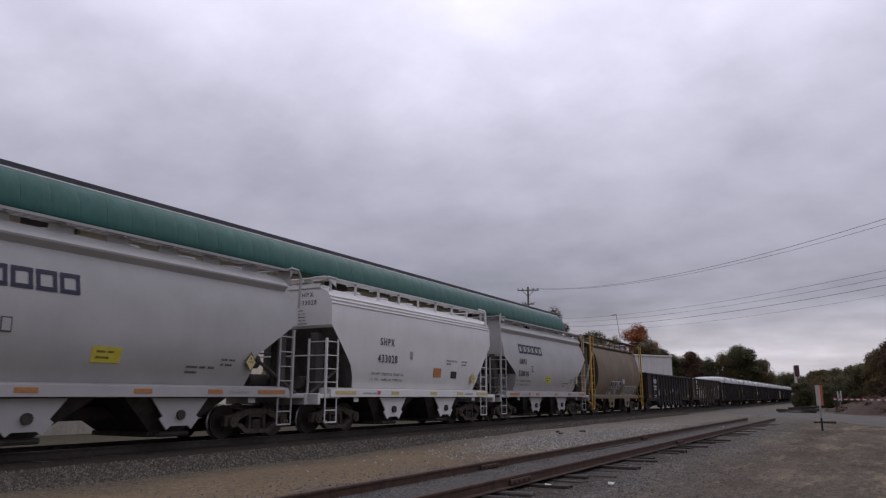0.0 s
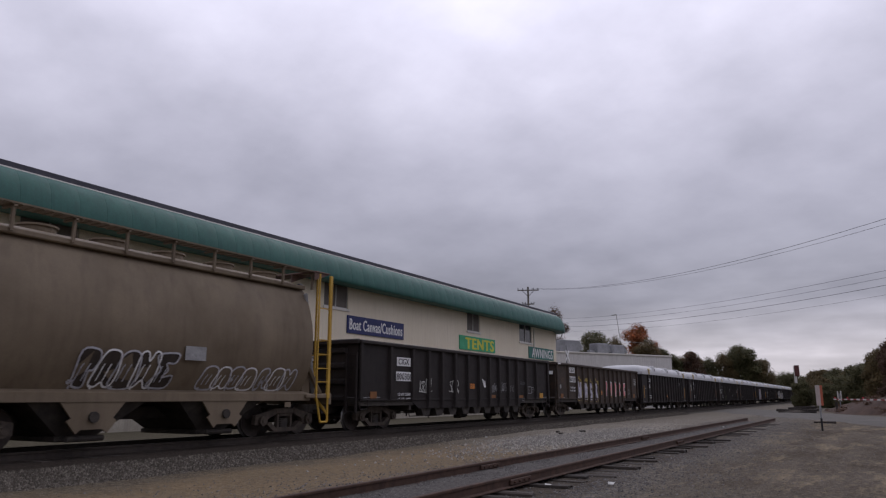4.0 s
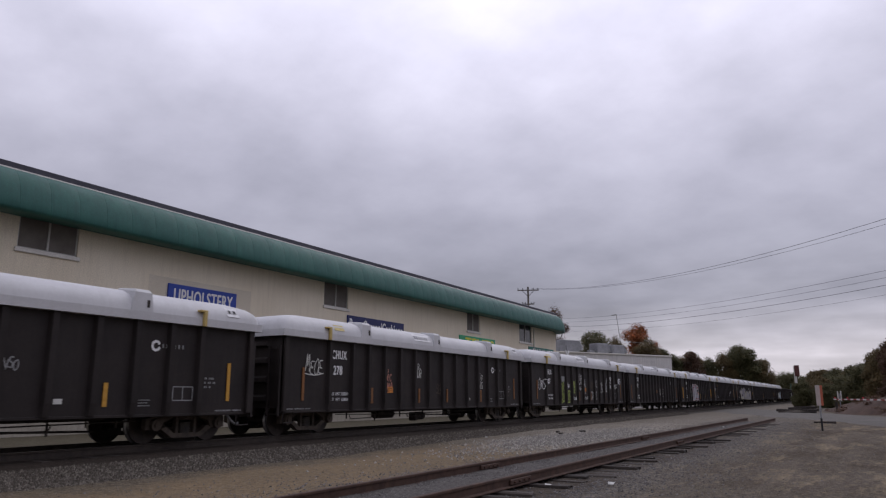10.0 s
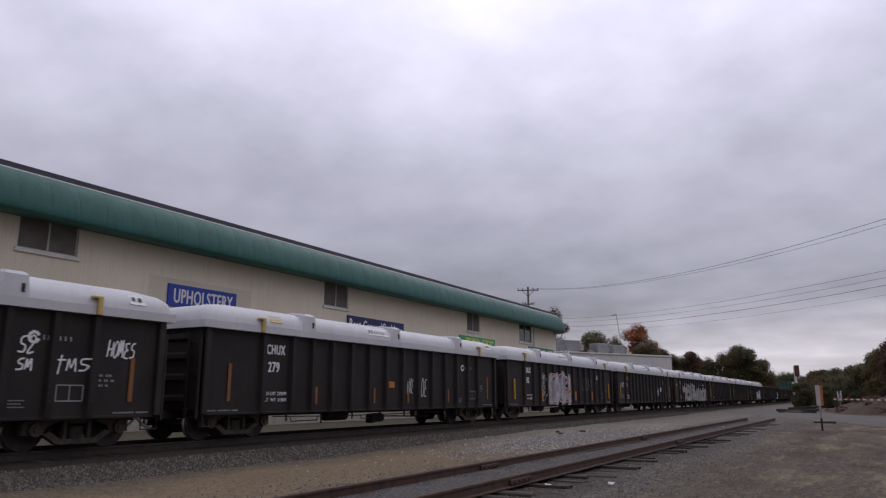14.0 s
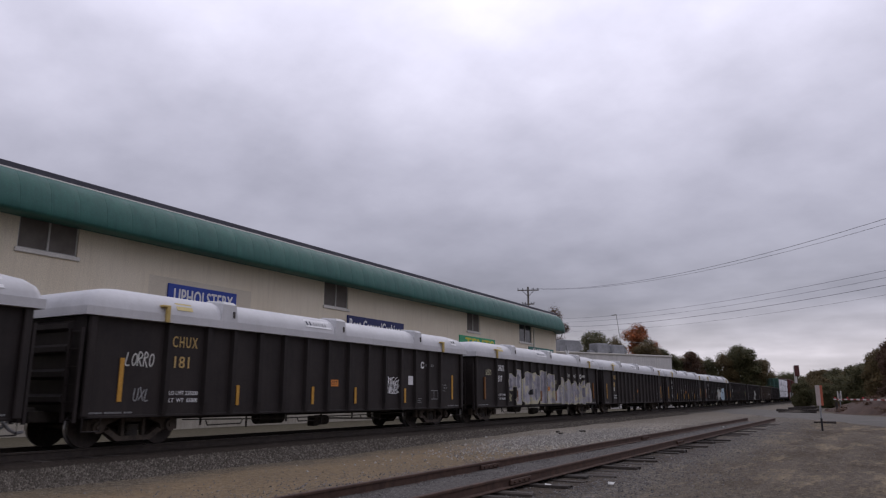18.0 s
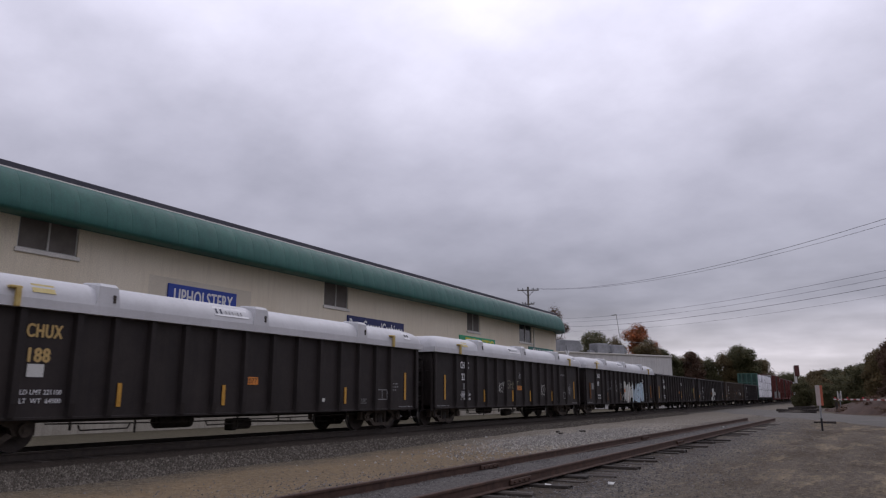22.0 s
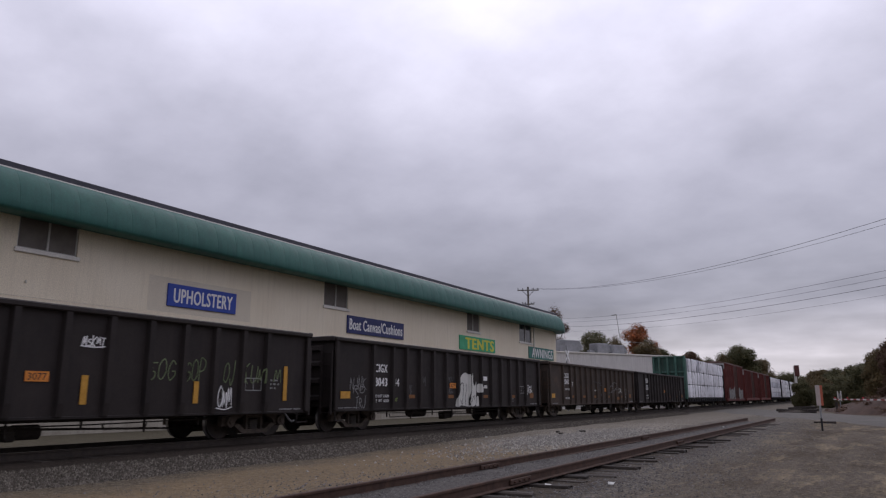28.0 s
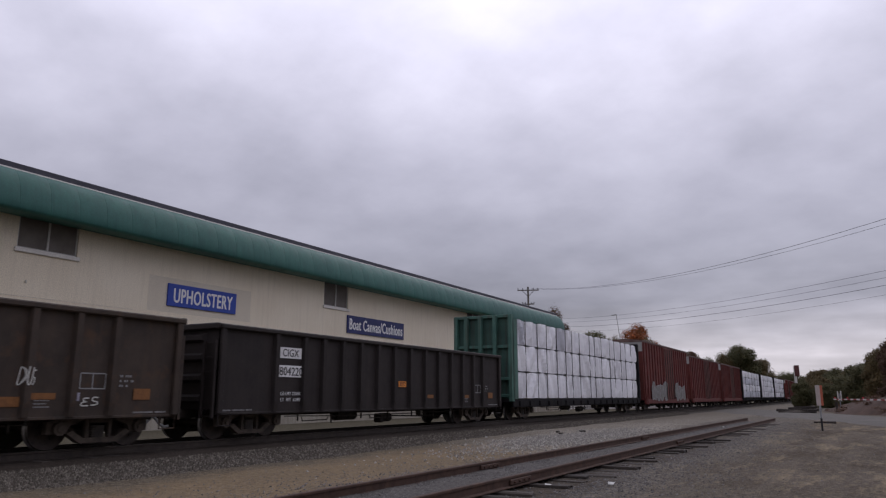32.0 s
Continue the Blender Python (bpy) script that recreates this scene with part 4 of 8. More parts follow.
# dead weeds over the heaps behind the gate
rng = random.Random(63)
blobs = []
for x, y, r, h in ((72, -3.2, 5.0, 1.5), (83, -1.4, 4.5, 1.0), (66, -6.5, 5.0, 1.6)):
    for _ in range(26):
        a, q = rng.uniform(0, 6.28), r * math.sqrt(rng.random())
        blobs.append((x + q * math.cos(a), y + q * math.sin(a), GROUND_Z + h * (1 - (q / r) ** 2) ** 1.2 + 0.05, rng.uniform(0.2, 0.5), rng.uniform(0.5, 0.9)))
weeds = new("dead_weeds", leaf_cloud(rng, blobs, 9000, 0.05).mesh("dead_weeds", leaf_material("dead_red_brown_weeds", (0.06, 0.030, 0.020), (0.10, 0.052, 0.034), (0.15, 0.105, 0.065))))
tagged(weeds, "dead red-brown weeds over the soil heaps", "weeds", kind="stuff")
# low far woods along the horizon
rng = random.Random(77)
blobs = []
for k in range(150):
    x = 190 + 2.6 * k
    blobs.append((x + rng.uniform(-6, 6), -90 + rng.uniform(0, 14) + 0.12 * k, rng.uniform(1.5, 4), rng.uniform(4, 7), rng.uniform(0.8, 1.2)))
    blobs.append((170 + rng.uniform(0, 200), 40 + rng.uniform(0, 90), rng.uniform(2, 4), rng.uniform(4, 6), rng.uniform(0.8, 1.2)))
for k in range(26):
    blobs.append((175 + 4 * k, rng.uniform(-6, 9) , 2.0, rng.uniform(2.2, 3.4), 0.9))
woods = new("far_woods", leaf_cloud(rng, blobs, 42000, 0.55).mesh("far_woods", LEAF["green"]))
tagged(woods, "dark green woods along the horizon", "woods", kind="stuff")

# tufts of dry grass and stones on the yard
M_STRAW = leaf_material("dry_grass_blades", (0.16, 0.13, 0.07), (0.24, 0.20, 0.12), (0.09, 0.11, 0.04))


def scatter_stones(name, label, count, area, size, mt, seed, flat=1.0):
    rr = random.Random(seed)
    s = Shape()
    for _ in range(count):
        x, y, z = area(rr)
        r = size * rr.uniform(0.5, 1.3)
        h = r * rr.uniform(0.5, 0.9) * flat
        a = rr.uniform(0, 6.28)
        pts = [(x + r * math.cos(a + 1.5708 * i) * rr.uniform(0.7, 1.1), y + r * math.sin(a + 1.5708 * i) * rr.uniform(0.7, 1.1), z - 0.2 * h) for i in range(4)]
        top = (x + rr.uniform(-0.3, 0.3) * r, y + rr.uniform(-0.3, 0.3) * r, z + h)
        s.add(pts + [top], [(0, 1, 4), (1, 2, 4), (2, 3, 4), (3, 0, 4)])
    ob = new(name, s.mesh(name, mt))
    return tagged(ob, label, "gravel", kind="stuff")


def stone_mat(name, a, b, c):
    return leaf_material(name, a, b, c)


M_STONES = stone_mat("mixed_grey_stones", (0.052, 0.044, 0.034), (0.086, 0.073, 0.058), (0.195, 0.173, 0.142))
M_STONES_TAN = stone_mat("dusty_tan_stones", (0.115, 0.096, 0.072), (0.150, 0.128, 0.099), (0.205, 0.182, 0.148))
M_STONES_BLUE = stone_mat("blue_grey_stones", (0.064, 0.058, 0.054), (0.105, 0.098, 0.093), (0.20, 0.190, 0.181))
M_STONES_PALE = stone_mat("pale_crushed_stones", (0.14, 0.130, 0.113), (0.245, 0.23, 0.203), (0.44, 0.415, 0.37))


def shoulder(rr):
    x = 4 + 60 * rr.random() ** 1.6
    u = rr.random()
    return x, TRACK_Y - 1.78 - (1.69 - 0.95 * min(1.0, max(0.0, (x - 16) / 12))) * u, RAIL_Z - 0.238 - 0.212 * u


def siding_bed(rr):
    x = 4 + 42 * rr.random() ** 1.5
    y = side_y(x) + rr.gauss(-0.4, 1.5)
    while -1.45 < y - side_y(x) < -0.75 and rr.random() < 0.75:
        y = side_y(x) + rr.gauss(-0.4, 1.5)
    return x, y, GROUND_Z + (lumps(x, y) + 0.005 if not -0.7 < y - side_y(x) < 1.2 else 0.055 - 0.032 * min(1.0, max(0.0, (x - 15) / 5)))


def pale_patch(rr):
    x, y = rr.gauss(25.5, 4.2), rr.gauss(8.9, 0.85)
    return x, y, GROUND_Z + lumps(x, y) + 0.006


def lot(rr):
    x, y = 9 + 40 * rr.random() ** 1.3, 3.2 - 9 * rr.random()
    return x, y, GROUND_Z + lumps(x, y) + 0.004


def lane(rr):
    x = 6 + 45 * rr.random() ** 1.5
    y = rr.uniform(6.8, 11.8)
    return x, y, GROUND_Z + lumps(x, y) * (1 if y < 11.5 else 0.3) + 0.004


scatter_stones("lot_stones", "scattered small stones on the dirt lot", 9000, lot, 0.014, M_STONES_TAN, 33, 0.5)
scatter_stones("lane_stones", "scattered stones on the dirt lane between the tracks", 9000, lane, 0.017, M_STONES_TAN, 34, 0.5)
scatter_stones("ballast_stones", "loose grey ballast stones on the track shoulder", 42000, shoulder, 0.040, M_STONES, 31)
scatter_stones("siding_stones", "blue-grey crushed stone round the siding", 34000, siding_bed, 0.022, M_STONES_BLUE, 32, 0.75)
scatter_stones("pale_stones", "patch of pale crushed stone between the two tracks", 9000, pale_patch, 0.034, M_STONES_PALE, 35)
rr = random.Random(41)
s = Shape()
for _ in range(700):
    x, y = rr.uniform(9, 45), rr.uniform(-6, 3.0)
    for _k in range(14):
        a, h = rr.uniform(0, 6.28), rr.uniform(0.04, 0.14)
        px, py = x + rr.gauss(0, 0.12), y + rr.gauss(0, 0.12)
        z = GROUND_Z + lumps(px, py)
        s.add([(px - 0.006, py, z), (px + 0.006, py, z), (px + h * 0.5 * math.cos(a), py + h * 0.5 * math.sin(a), z + h)], [(0, 1, 2)])
tagged(new("dry_grass", s.mesh("dry_grass", M_STRAW)), "sparse tufts of dry grass on the lot", "grass", kind="stuff")

# ---- the freight train: every car stands on the main track, local x along the rails, -y towards the siding ----
RUN = (0.0151172, 0.00176295, 0.00515961)


def travelled(t):
    """Metres that the train has gone at t seconds, counted from the middle of the clip."""
    u = (t - 16) / 16
    return 9.25 * 16 * (u + sum(c * u ** (k + 2) for k, c in enumerate(RUN)))


WHEEL_R = 0.42


def side_frame_shape():
    s = Shape()
    outer = [(-1.13, 0.36), (-1.13, 0.60), (-0.62, 0.70), (-0.36, 0.78), (0.36, 0.78), (0.62, 0.70), (1.13, 0.60), (1.13, 0.36), (0.72, 0.36), (0.42, 0.16), (-0.42, 0.16), (-0.72, 0.36)]
    s.prism(outer[:4] + [(-0.36, 0.62), (-0.66, 0.50), (-0.72, 0.36)], -0.07, 0.07)
    s.prism([(0.36, 0.62), (0.36, 0.78), (0.62, 0.70), (1.13, 0.60), (1.13, 0.36), (0.72, 0.36), (0.66, 0.50)], -0.07, 0.07)
    s.box(-0.36, -0.07, 0.62, 0.36, 0.07, 0.78, 0.02)
    s.prism([(-0.72, 0.36), (-0.42, 0.16), (0.42, 0.16), (0.72, 0.36), (0.60, 0.42), (0.36, 0.26), (-0.36, 0.26), (-0.60, 0.42)], -0.09, 0.09)
    s.box(-0.30, -0.06, 0.26, -0.22, 0.06, 0.62, 0.01)
    s.box(0.22, -0.06, 0.26, 0.30, 0.06, 0.62, 0.01)
    for x in (-0.9, 0.9):
        s.cyl((x, -0.16, 0.457), (x, 0.02, 0.457), 0.13, 14)
        s.cyl((x, -0.19, 0.457), (x, -0.16, 0.457), 0.07, 6)
    return s


def wheelset_shape():
    s = Shape()
    prof = [(0.735, 0.0), (0.735, 0.10), (0.715, 0.15), (0.735, 0.36), (0.745, 0.40), (0.745, 0.452), (0.67, 0.460), (0.655, 0.485), (0.62, 0.485), (0.62, 0.40), (0.65, 0.34), (0.66, 0.16), (0.62, 0.10), (0.60, 0.085)]
    prof = [(y, r * WHEEL_R / 0.457) for y, r in prof]
    n = 28
    for side in (-1, 1):
        rings = []
        for y, r in prof:
            rings.append([(r * math.cos(2 * math.pi * i / n), side * y, r * math.sin(2 * math.pi * i / n)) for i in range(n)])
        s.loft(rings if side > 0 else rings, caps=False)
        for k in range(6):
            a = k * math.pi / 3
            s.cyl((0.22 * math.cos(a), side * 0.715, 0.22 * math.sin(a)), (0.22 * math.cos(a), side * 0.738, 0.22 * math.sin(a)), 0.03, 6)
    s.cyl((0, -0.98, 0), (0, 0.98, 0), 0.085, 12)
    return s


def spring_shape():
    s = Shape()
    rings = []
    for k in range(11):
        q = 0.17 if k % 2 else 0.145
        rings.append([(q * math.cos(2 * math.pi * i / 12), 0.07 * math.sin(2 * math.pi * i / 12), 0.26 + k * 0.024) for i in range(12)])
    s.loft(rings)
    return s


def bolster_shape():
    s = Shape()
    s.prism([(-1.05, 0.52), (-1.05, 0.64), (-0.4, 0.74), (0.4, 0.74), (1.05, 0.64), (1.05, 0.52), (0.3, 0.40), (-0.3, 0.40)], -0.2, 0.2, "yz")
    s.cyl((0, 0, 0.74), (0, 0, 0.82), 0.2, 16)
    for sx in (-1, 1):
        s.box(sx * 0.42 - 0.05, -0.8, 0.33, sx * 0.42 + 0.05, 0.8, 0.43, 0.02)
        for sy in (-1, 1):
            s.box(sx * 0.42 - 0.05, sy * 0.70 - 0.06, 0.30, sx * 0.47 + 0.05, sy * 0.70 + 0.06, 0.56, 0.02)
    return s


GEAR = {
    "frame": side_frame_shape().mesh("side_frame", M_TRUCK),
    "wheels": wheelset_shape().mesh("wheelset", M_WHEEL, True),
    "spring": spring_shape().mesh("spring", M_UNDER),
    "bolster": bolster_shape().mesh("truck", M_TRUCK),
}
GEAR["wheels"].materials.append(M_TREAD)
for face in GEAR["wheels"].polygons:
    if min(math.hypot(GEAR["wheels"].vertices[v].co.x, GEAR["wheels"].vertices[v].co.z) for v in face.vertices) > 0.405:
        face.material_index = 1


def truck(car, x):
    tr = part("truck", GEAR["bolster"], None, car, at=pose(x, 0, RAIL_Z - CAR_Z))
    for sy in (-1, 1):
        part("side_frame", GEAR["frame"], None, tr, at=pose(0, sy * 1.0, WHEEL_R - 0.457, 0, 0, 0 if sy < 0 else 180))
        part("spring", GEAR["spring"], None, tr, at=pose(0, sy * 1.0, WHEEL_R - 0.457))
    for sx in (-1, 1):
        part("wheelset", GEAR["wheels"], None, tr, at=pose(sx * 0.9, 0, WHEEL_R))
    return tr


def coupler_shape():
    s = Shape()
    s.box(-0.1, -0.1, 0.79, 0.42, 0.1, 0.99, 0.03)
    s.prism([(0.40, -0.14), (0.62, -0.17), (0.70, -0.08), (0.60, -0.03), (0.56, 0.05), (0.68, 0.12), (0.60, 0.19), (0.40, 0.15)], 0.74, 1.03, "xy")
    return s


HOSE = Shape().tube([(-0.05, -0.38, 0.82), (0.12, -0.42, 0.74), (0.26, -0.44, 0.58), (0.42, -0.42, 0.50), (0.58, -0.36, 0.52)], 0.032, 8).mesh("brake_hose", M_HOSE, True)
COUPLER = coupler_shape().mesh("coupler", M_UNDER)


def couplers(car, half):
    for s in (-1, 1):
        part("coupler", COUPLER, None, car, at=pose(s * half, 0, 0, 0, 0, 0 if s > 0 else 180))
        part("brake_hose", HOSE, None, car, at=pose(s * half, 0, 0, 0, 0, 0 if s > 0 else 180))


def brake_gear(car, z, tank_x, span):
    s = Shape()
    s.cyl((tank_x - 0.5, -0.2, z - 0.03), (tank_x + 0.5, -0.2, z - 0.03), 0.17, 14)
    s.cyl((tank_x - 0.57, -0.2, z - 0.03), (tank_x + 0.57, -0.2, z - 0.03), 0.10, 10)
    part("air_reservoir", s, M_UNDER, car, smooth=True)
    s = Shape()
    s.cyl((tank_x + 1.8, -0.4, z - 0.15), (tank_x + 2.3, -0.4, z - 0.15), 0.15, 12)
    s.box(tank_x + 1.6, -0.55, z - 0.32, tank_x + 1.8, -0.25, z - 0.02, 0.03)
    part("brake_cylinder", s, M_UNDER, car)
    s = Shape()
    s.tube([(-span, -1.0, z + 0.02), (-span * 0.4, -1.05, z - 0.03), (span * 0.35, -1.05, z - 0.02), (span, -1.0, z + 0.02)], 0.016, 6)
    s.path([(tank_x + 2.2, -0.4, z - 0.1), (span * 0.9, -0.3, z - 0.2)], 0.025, 6)
    for k in range(7):
        x = -span * 0.9 + k * span * 0.3
        s.box(x - 0.015, -1.06, z - 0.22 if k % 2 else z - 0.12, x + 0.015, -1.02, z + 0.05)
    for a, b in ((-0.86, -0.62), (-0.2, 0.05), (0.4, 0.62)):
        s.path([(a * span, -1.0, z - 0.02), (a * span + 0.05, -1.0, z - 0.13), (b * span - 0.05, -1.0, z - 0.12), (b * span, -1.0, z - 0.03)], 0.016, 6)
    part("brake_rigging", s, M_UNDER, car)


def rungs(car, xs, y, zs, material, along="x", half=0.2, name="ladder"):
    """A ladder of stiles and rungs on a side (along x) or an end (along y)."""
    s = Shape()
    for x in xs:
        for k, z in enumerate(zs):
            if along == "x":
                s.box(x - half, y - 0.05, z - 0.012, x + half, y - 0.026, z + 0.012)
            else:
                s.box(x - 0.012, y - half, z - 0.012, x + 0.012, y + half, z + 0.012)
        for e in (-half, half):
            if along == "x":
                s.box(x + e - 0.022, y - 0.06, zs[0] - 0.05, x + e + 0.022, y - 0.01, zs[-1] + 0.06)
            else:
                s.box(x - 0.03, y + e - 0.03, zs[0] - 0.05, x + 0.03, y + e + 0.03, zs[-1] + 0.06)
    return part(name, s, material, car)


# -- gondola --
GL, GW, GB, GT = 7.92, 1.45, 0.78, 2.95
RIB_DEEP = [-6.2, -4.83, -3.75, -2.78, -1.78, -0.72, 0.27, 1.22, 2.16, 3.12, 4.08, 5.1, 6.3]
RIB_X = [-5.96, -4.83, -4.0, -3.1, -2.18, -1.25, -0.3, 0.70, 1.68, 2.64, 3.58, 4.5, 5.4, 6.25]


def rib_mesh(mt, low):
    s = Shape()
    s.loft([[(-0.10, 0, low), (0.10, 0, low), (0.06, -0.07, low), (-0.06, -0.07, low)],
            [(-0.10, 0, low + 0.25), (0.10, 0, low + 0.25), (0.065, -0.105, low + 0.25), (-0.065, -0.105, low + 0.25)],
            [(-0.10, 0, GT - 0.12), (0.10, 0, GT - 0.12), (0.065, -0.105, GT - 0.12), (-0.065, -0.105, GT - 0.12)]])
    return s.mesh("rib", mt)


COVER_SIDE = ((0.155, 0.04), (0.135, 0.16), (0.075, 0.29), (-0.05, 0.41), (-0.28, 0.51))


def cover_skin(h):
    """How far the cover stands out from the car's side, h above the top chord."""
    for (a, ha), (b, hb) in zip(COVER_SIDE, COVER_SIDE[1:]):
        if h <= hb:
            return a + (b - a) * (h - ha) / (hb - ha)
    return COVER_SIDE[-1][0]


def gondola(mt, deep, cover):
    """deep: sides raised over the trucks and dropped between them."""
    car = thing("gondola_car", pose(0, 0, 0), "black ribbed steel gondola car on the main track", "gondola car", "cars of the train")
    GB, low = (1.10, 0.80) if deep else (0.80, 0.80)
    belly = deep
    for sy in (-1, 1):
        s = Shape()
        if belly:
            pts = [(-GL, GB), (-GL + 3.0, GB), (-GL + 3.6, low), (GL - 3.6, low), (GL - 3.0, GB), (GL, GB), (GL, GT), (-GL, GT)]
        else:
            pts = [(-GL, GB), (GL, GB), (GL, GT), (-GL, GT)]
        s.prism(pts, sy * GW, sy * (GW - 0.03))
        part("side_sheet", s, mt, car)
        s = Shape()
        s.box(-GL - 0.03, min(sy * (GW - 0.06), sy * (GW + 0.13)), GT - 0.12, GL + 0.03, max(sy * (GW - 0.06), sy * (GW + 0.13)), GT, 0.025)
        part("top_chord", s, mt, car)
        s = Shape()
        s.box(-GL, min(sy * (GW - 0.02), sy * (GW + 0.025)), GB - 0.03, GL, max(sy * (GW - 0.02), sy * (GW + 0.025)), GB + 0.03, 0.01)
        part("side_sill", s, mt, car)
        rm = rib_mesh(mt, GB + 0.02)
        rl = rib_mesh(mt, low + 0.02) if belly else rm
        for x in (RIB_DEEP if deep else RIB_X):
            part("rib", rl if abs(x) < GL - 3.6 else rm, None, car, at=pose(x, sy * GW, 0, 0, 0, 0 if sy < 0 else 180))
        for sx in (-1, 1):
            s = Shape()
            s.box(min(sx * GL, sx * (GL - 0.16)), min(sy * GW, sy * (GW + 0.10)), GB, max(sx * GL, sx * (GL - 0.16)), max(sy * GW, sy * (GW + 0.10)), GT - 0.1, 0.02)
            part("corner_post", s, mt, car)
    for sx in (-1, 1):
        s = Shape()
        s.box(min(sx * GL, sx * (GL - 0.03)), -GW, GB + 0.1, max(sx * GL, sx * (GL - 0.03)), GW, GT, 0)
        part("end_sheet", s, mt, car)
        for z in (1.15, 1.65, 2.15, 2.62):
            s = Shape()
            a = [(-GW + 0.42, z - 0.11), (-GW + 0.42, z + 0.11), (GW - 0.42, z + 0.11), (GW - 0.42, z - 0.11)]
            b = [(-GW + 0.5, z - 0.05), (-GW + 0.5, z + 0.05), (GW - 0.5, z + 0.05), (GW - 0.5, z - 0.05)]
            s.loft([[(sx * GL, y, zz) for y, zz in a], [(sx * (GL + 0.11), y, zz) for y, zz in b]])
            part("end_rib", s, mt, car)
        s = Shape()
        s.box(min(sx * (GL - 0.02), sx * (GL + 0.13)), -GW - 0.05, GT - 0.13, max(sx * (GL - 0.02), sx * (GL + 0.13)), GW + 0.05, GT + 0.02, 0.025)
        part("end_chord", s, mt, car)
        rungs(car, [sx * (GL + 0.09)], -sx * -0.0 - GW + 0.2, [0.75, 1.1, 1.45, 1.8, 2.15, 2.5], mt, "y", 0.19)
        s = Shape()
        s.tube([(sx * (GL - 0.05), -GW - 0.05, GB), (sx * (GL - 0.05), -GW - 0.05, GB - 0.28), (sx * (GL - 0.45), -GW - 0.05, GB - 0.28), (sx * (GL - 0.45), -GW - 0.05, GB)], 0.018, 6)
        part("step", s, mt, car)
    if belly:
        for x in RIB_DEEP:
            if abs(x) < 4.4:
                for sy in (-1, 1):
                    s = Shape()
                    s.prism([(x - 0.36, 0.84), (x + 0.36, 0.84), (x + 0.20, 0.54), (x - 0.20, 0.54)], sy * (GW - 0.34), sy * (GW - 0.06))
                    part("rib_foot", s, M_UNDER, car)
    s = Shape()
    s.box(-GL + 0.1, -GW + 0.03, 0.92, GL - 0.1, GW - 0.03, 1.0)
    part("floor", s, M_UNDER, car)
    if belly:
        for sx in (-1, 1):
            s = Shape()
            s.box(min(sx * (GL - 0.05), sx * (GL - 3.3)), -GW + 0.035, 1.004, max(sx * (GL - 0.05), sx * (GL - 3.3)), GW - 0.035, 1.16)
            part("end_floor", s, M_UNDER, car)
    s = Shape()
    s.box(-GL - 0.3, -0.30, 0.68, GL + 0.3, 0.30, 0.92, 0.02)
    for x in RIB_X[1::2]:
        s.box(x - 0.06, -GW + 0.05, 0.76, x + 0.06, GW - 0.05, 0.92)
    part("centre_sill", s, M_UNDER, car)
    brake_gear(car, 0.66, -1.3, 5.0)
    couplers(car, GL + 0.15)
    for sx in (-1, 1):
        truck(car, sx * 6.35)
    if cover:
        car["label"] = "black ribbed gondola car closed with a white domed cover"
        rim = Shape()
        rim.loft([[(x, -y, z) for x, y, z in ((-GL - 0.16, -GW - 0.17, z0), (GL + 0.16, -GW - 0.17, z0), (GL + 0.16, GW + 0.17, z0), (-GL - 0.16, GW + 0.17, z0))] for z0 in (GT - 0.13, GT + 0.05)])
        part("cover_rim", rim, M_COVER, car)
        dome = Shape()
        rings = []
        for out, h in COVER_SIDE + ((-0.62, 0.56), (-1.1, 0.575)):
            a, w = GL + out + (0.0 if out > 0 else out * 0.9), GW + out
            ring = []
            c = min(w - 0.02, 0.20 + max(0.0, -out) * 0.4)
            for cx, cy, a0 in ((a - c, w - c, 0), (-a + c, w - c, 90), (-a + c, -w + c, 180), (a - c, -w + c, 270)):
                for i in range(6):
                    t = radians(a0 + 18 * i)
                    ring.append((cx + c * math.cos(t), cy + c * math.sin(t), GT + h))
            rings.append(ring)
        dome.loft(rings)
        part("cover", dome, M_COVER, car, smooth=True)
        for x in (-4.3, 0.1, 4.5):
            for sy in (-1, 1):
                s = Shape()
                s.loft([[(x - 0.30, sy * (GW + 0.165), GT + 0.05), (x + 0.26, sy * (GW + 0.165), GT + 0.05), (x + 0.26, sy * (GW - 0.5), GT + 0.05), (x - 0.30, sy * (GW - 0.5), GT + 0.05)],
                        [(x - 0.21, sy * (GW + 0.13), GT + 0.46), (x + 0.22, sy * (GW + 0.13), GT + 0.46), (x + 0.22, sy * (GW - 0.45), GT + 0.56), (x - 0.21, sy * (GW - 0.45), GT + 0.56)],
                        [(x - 0.16, sy * (GW + 0.06), GT + 0.53), (x + 0.18, sy * (GW + 0.06), GT + 0.53), (x + 0.18, sy * (GW - 0.45), GT + 0.58), (x - 0.16, sy * (GW - 0.45), GT + 0.58)]])
                lug = part("lifting_lug", s, M_COVER, car)
                if sy < 0:
                    part("slot", Shape().box(x + 0.10, -GW - 0.172, GT + 0.14, x + 0.155, -GW - 0.145, GT + 0.30), M_UNDER, lug)
        for x in (-GL + 1.75, GL - 1.75):
            s = Shape()
            s.box(x - 0.05, -GW - 0.24, GT - 0.14, x + 0.05, -GW - 0.172, GT + 0.24, 0.012)
            s.box(x - 0.16, -GW - 0.235, GT + 0.19, x + 0.06, -GW - 0.08, GT + 0.24, 0.012)
            part("latch", s, M_LATCH, car, "yellow cover latch")
    return car


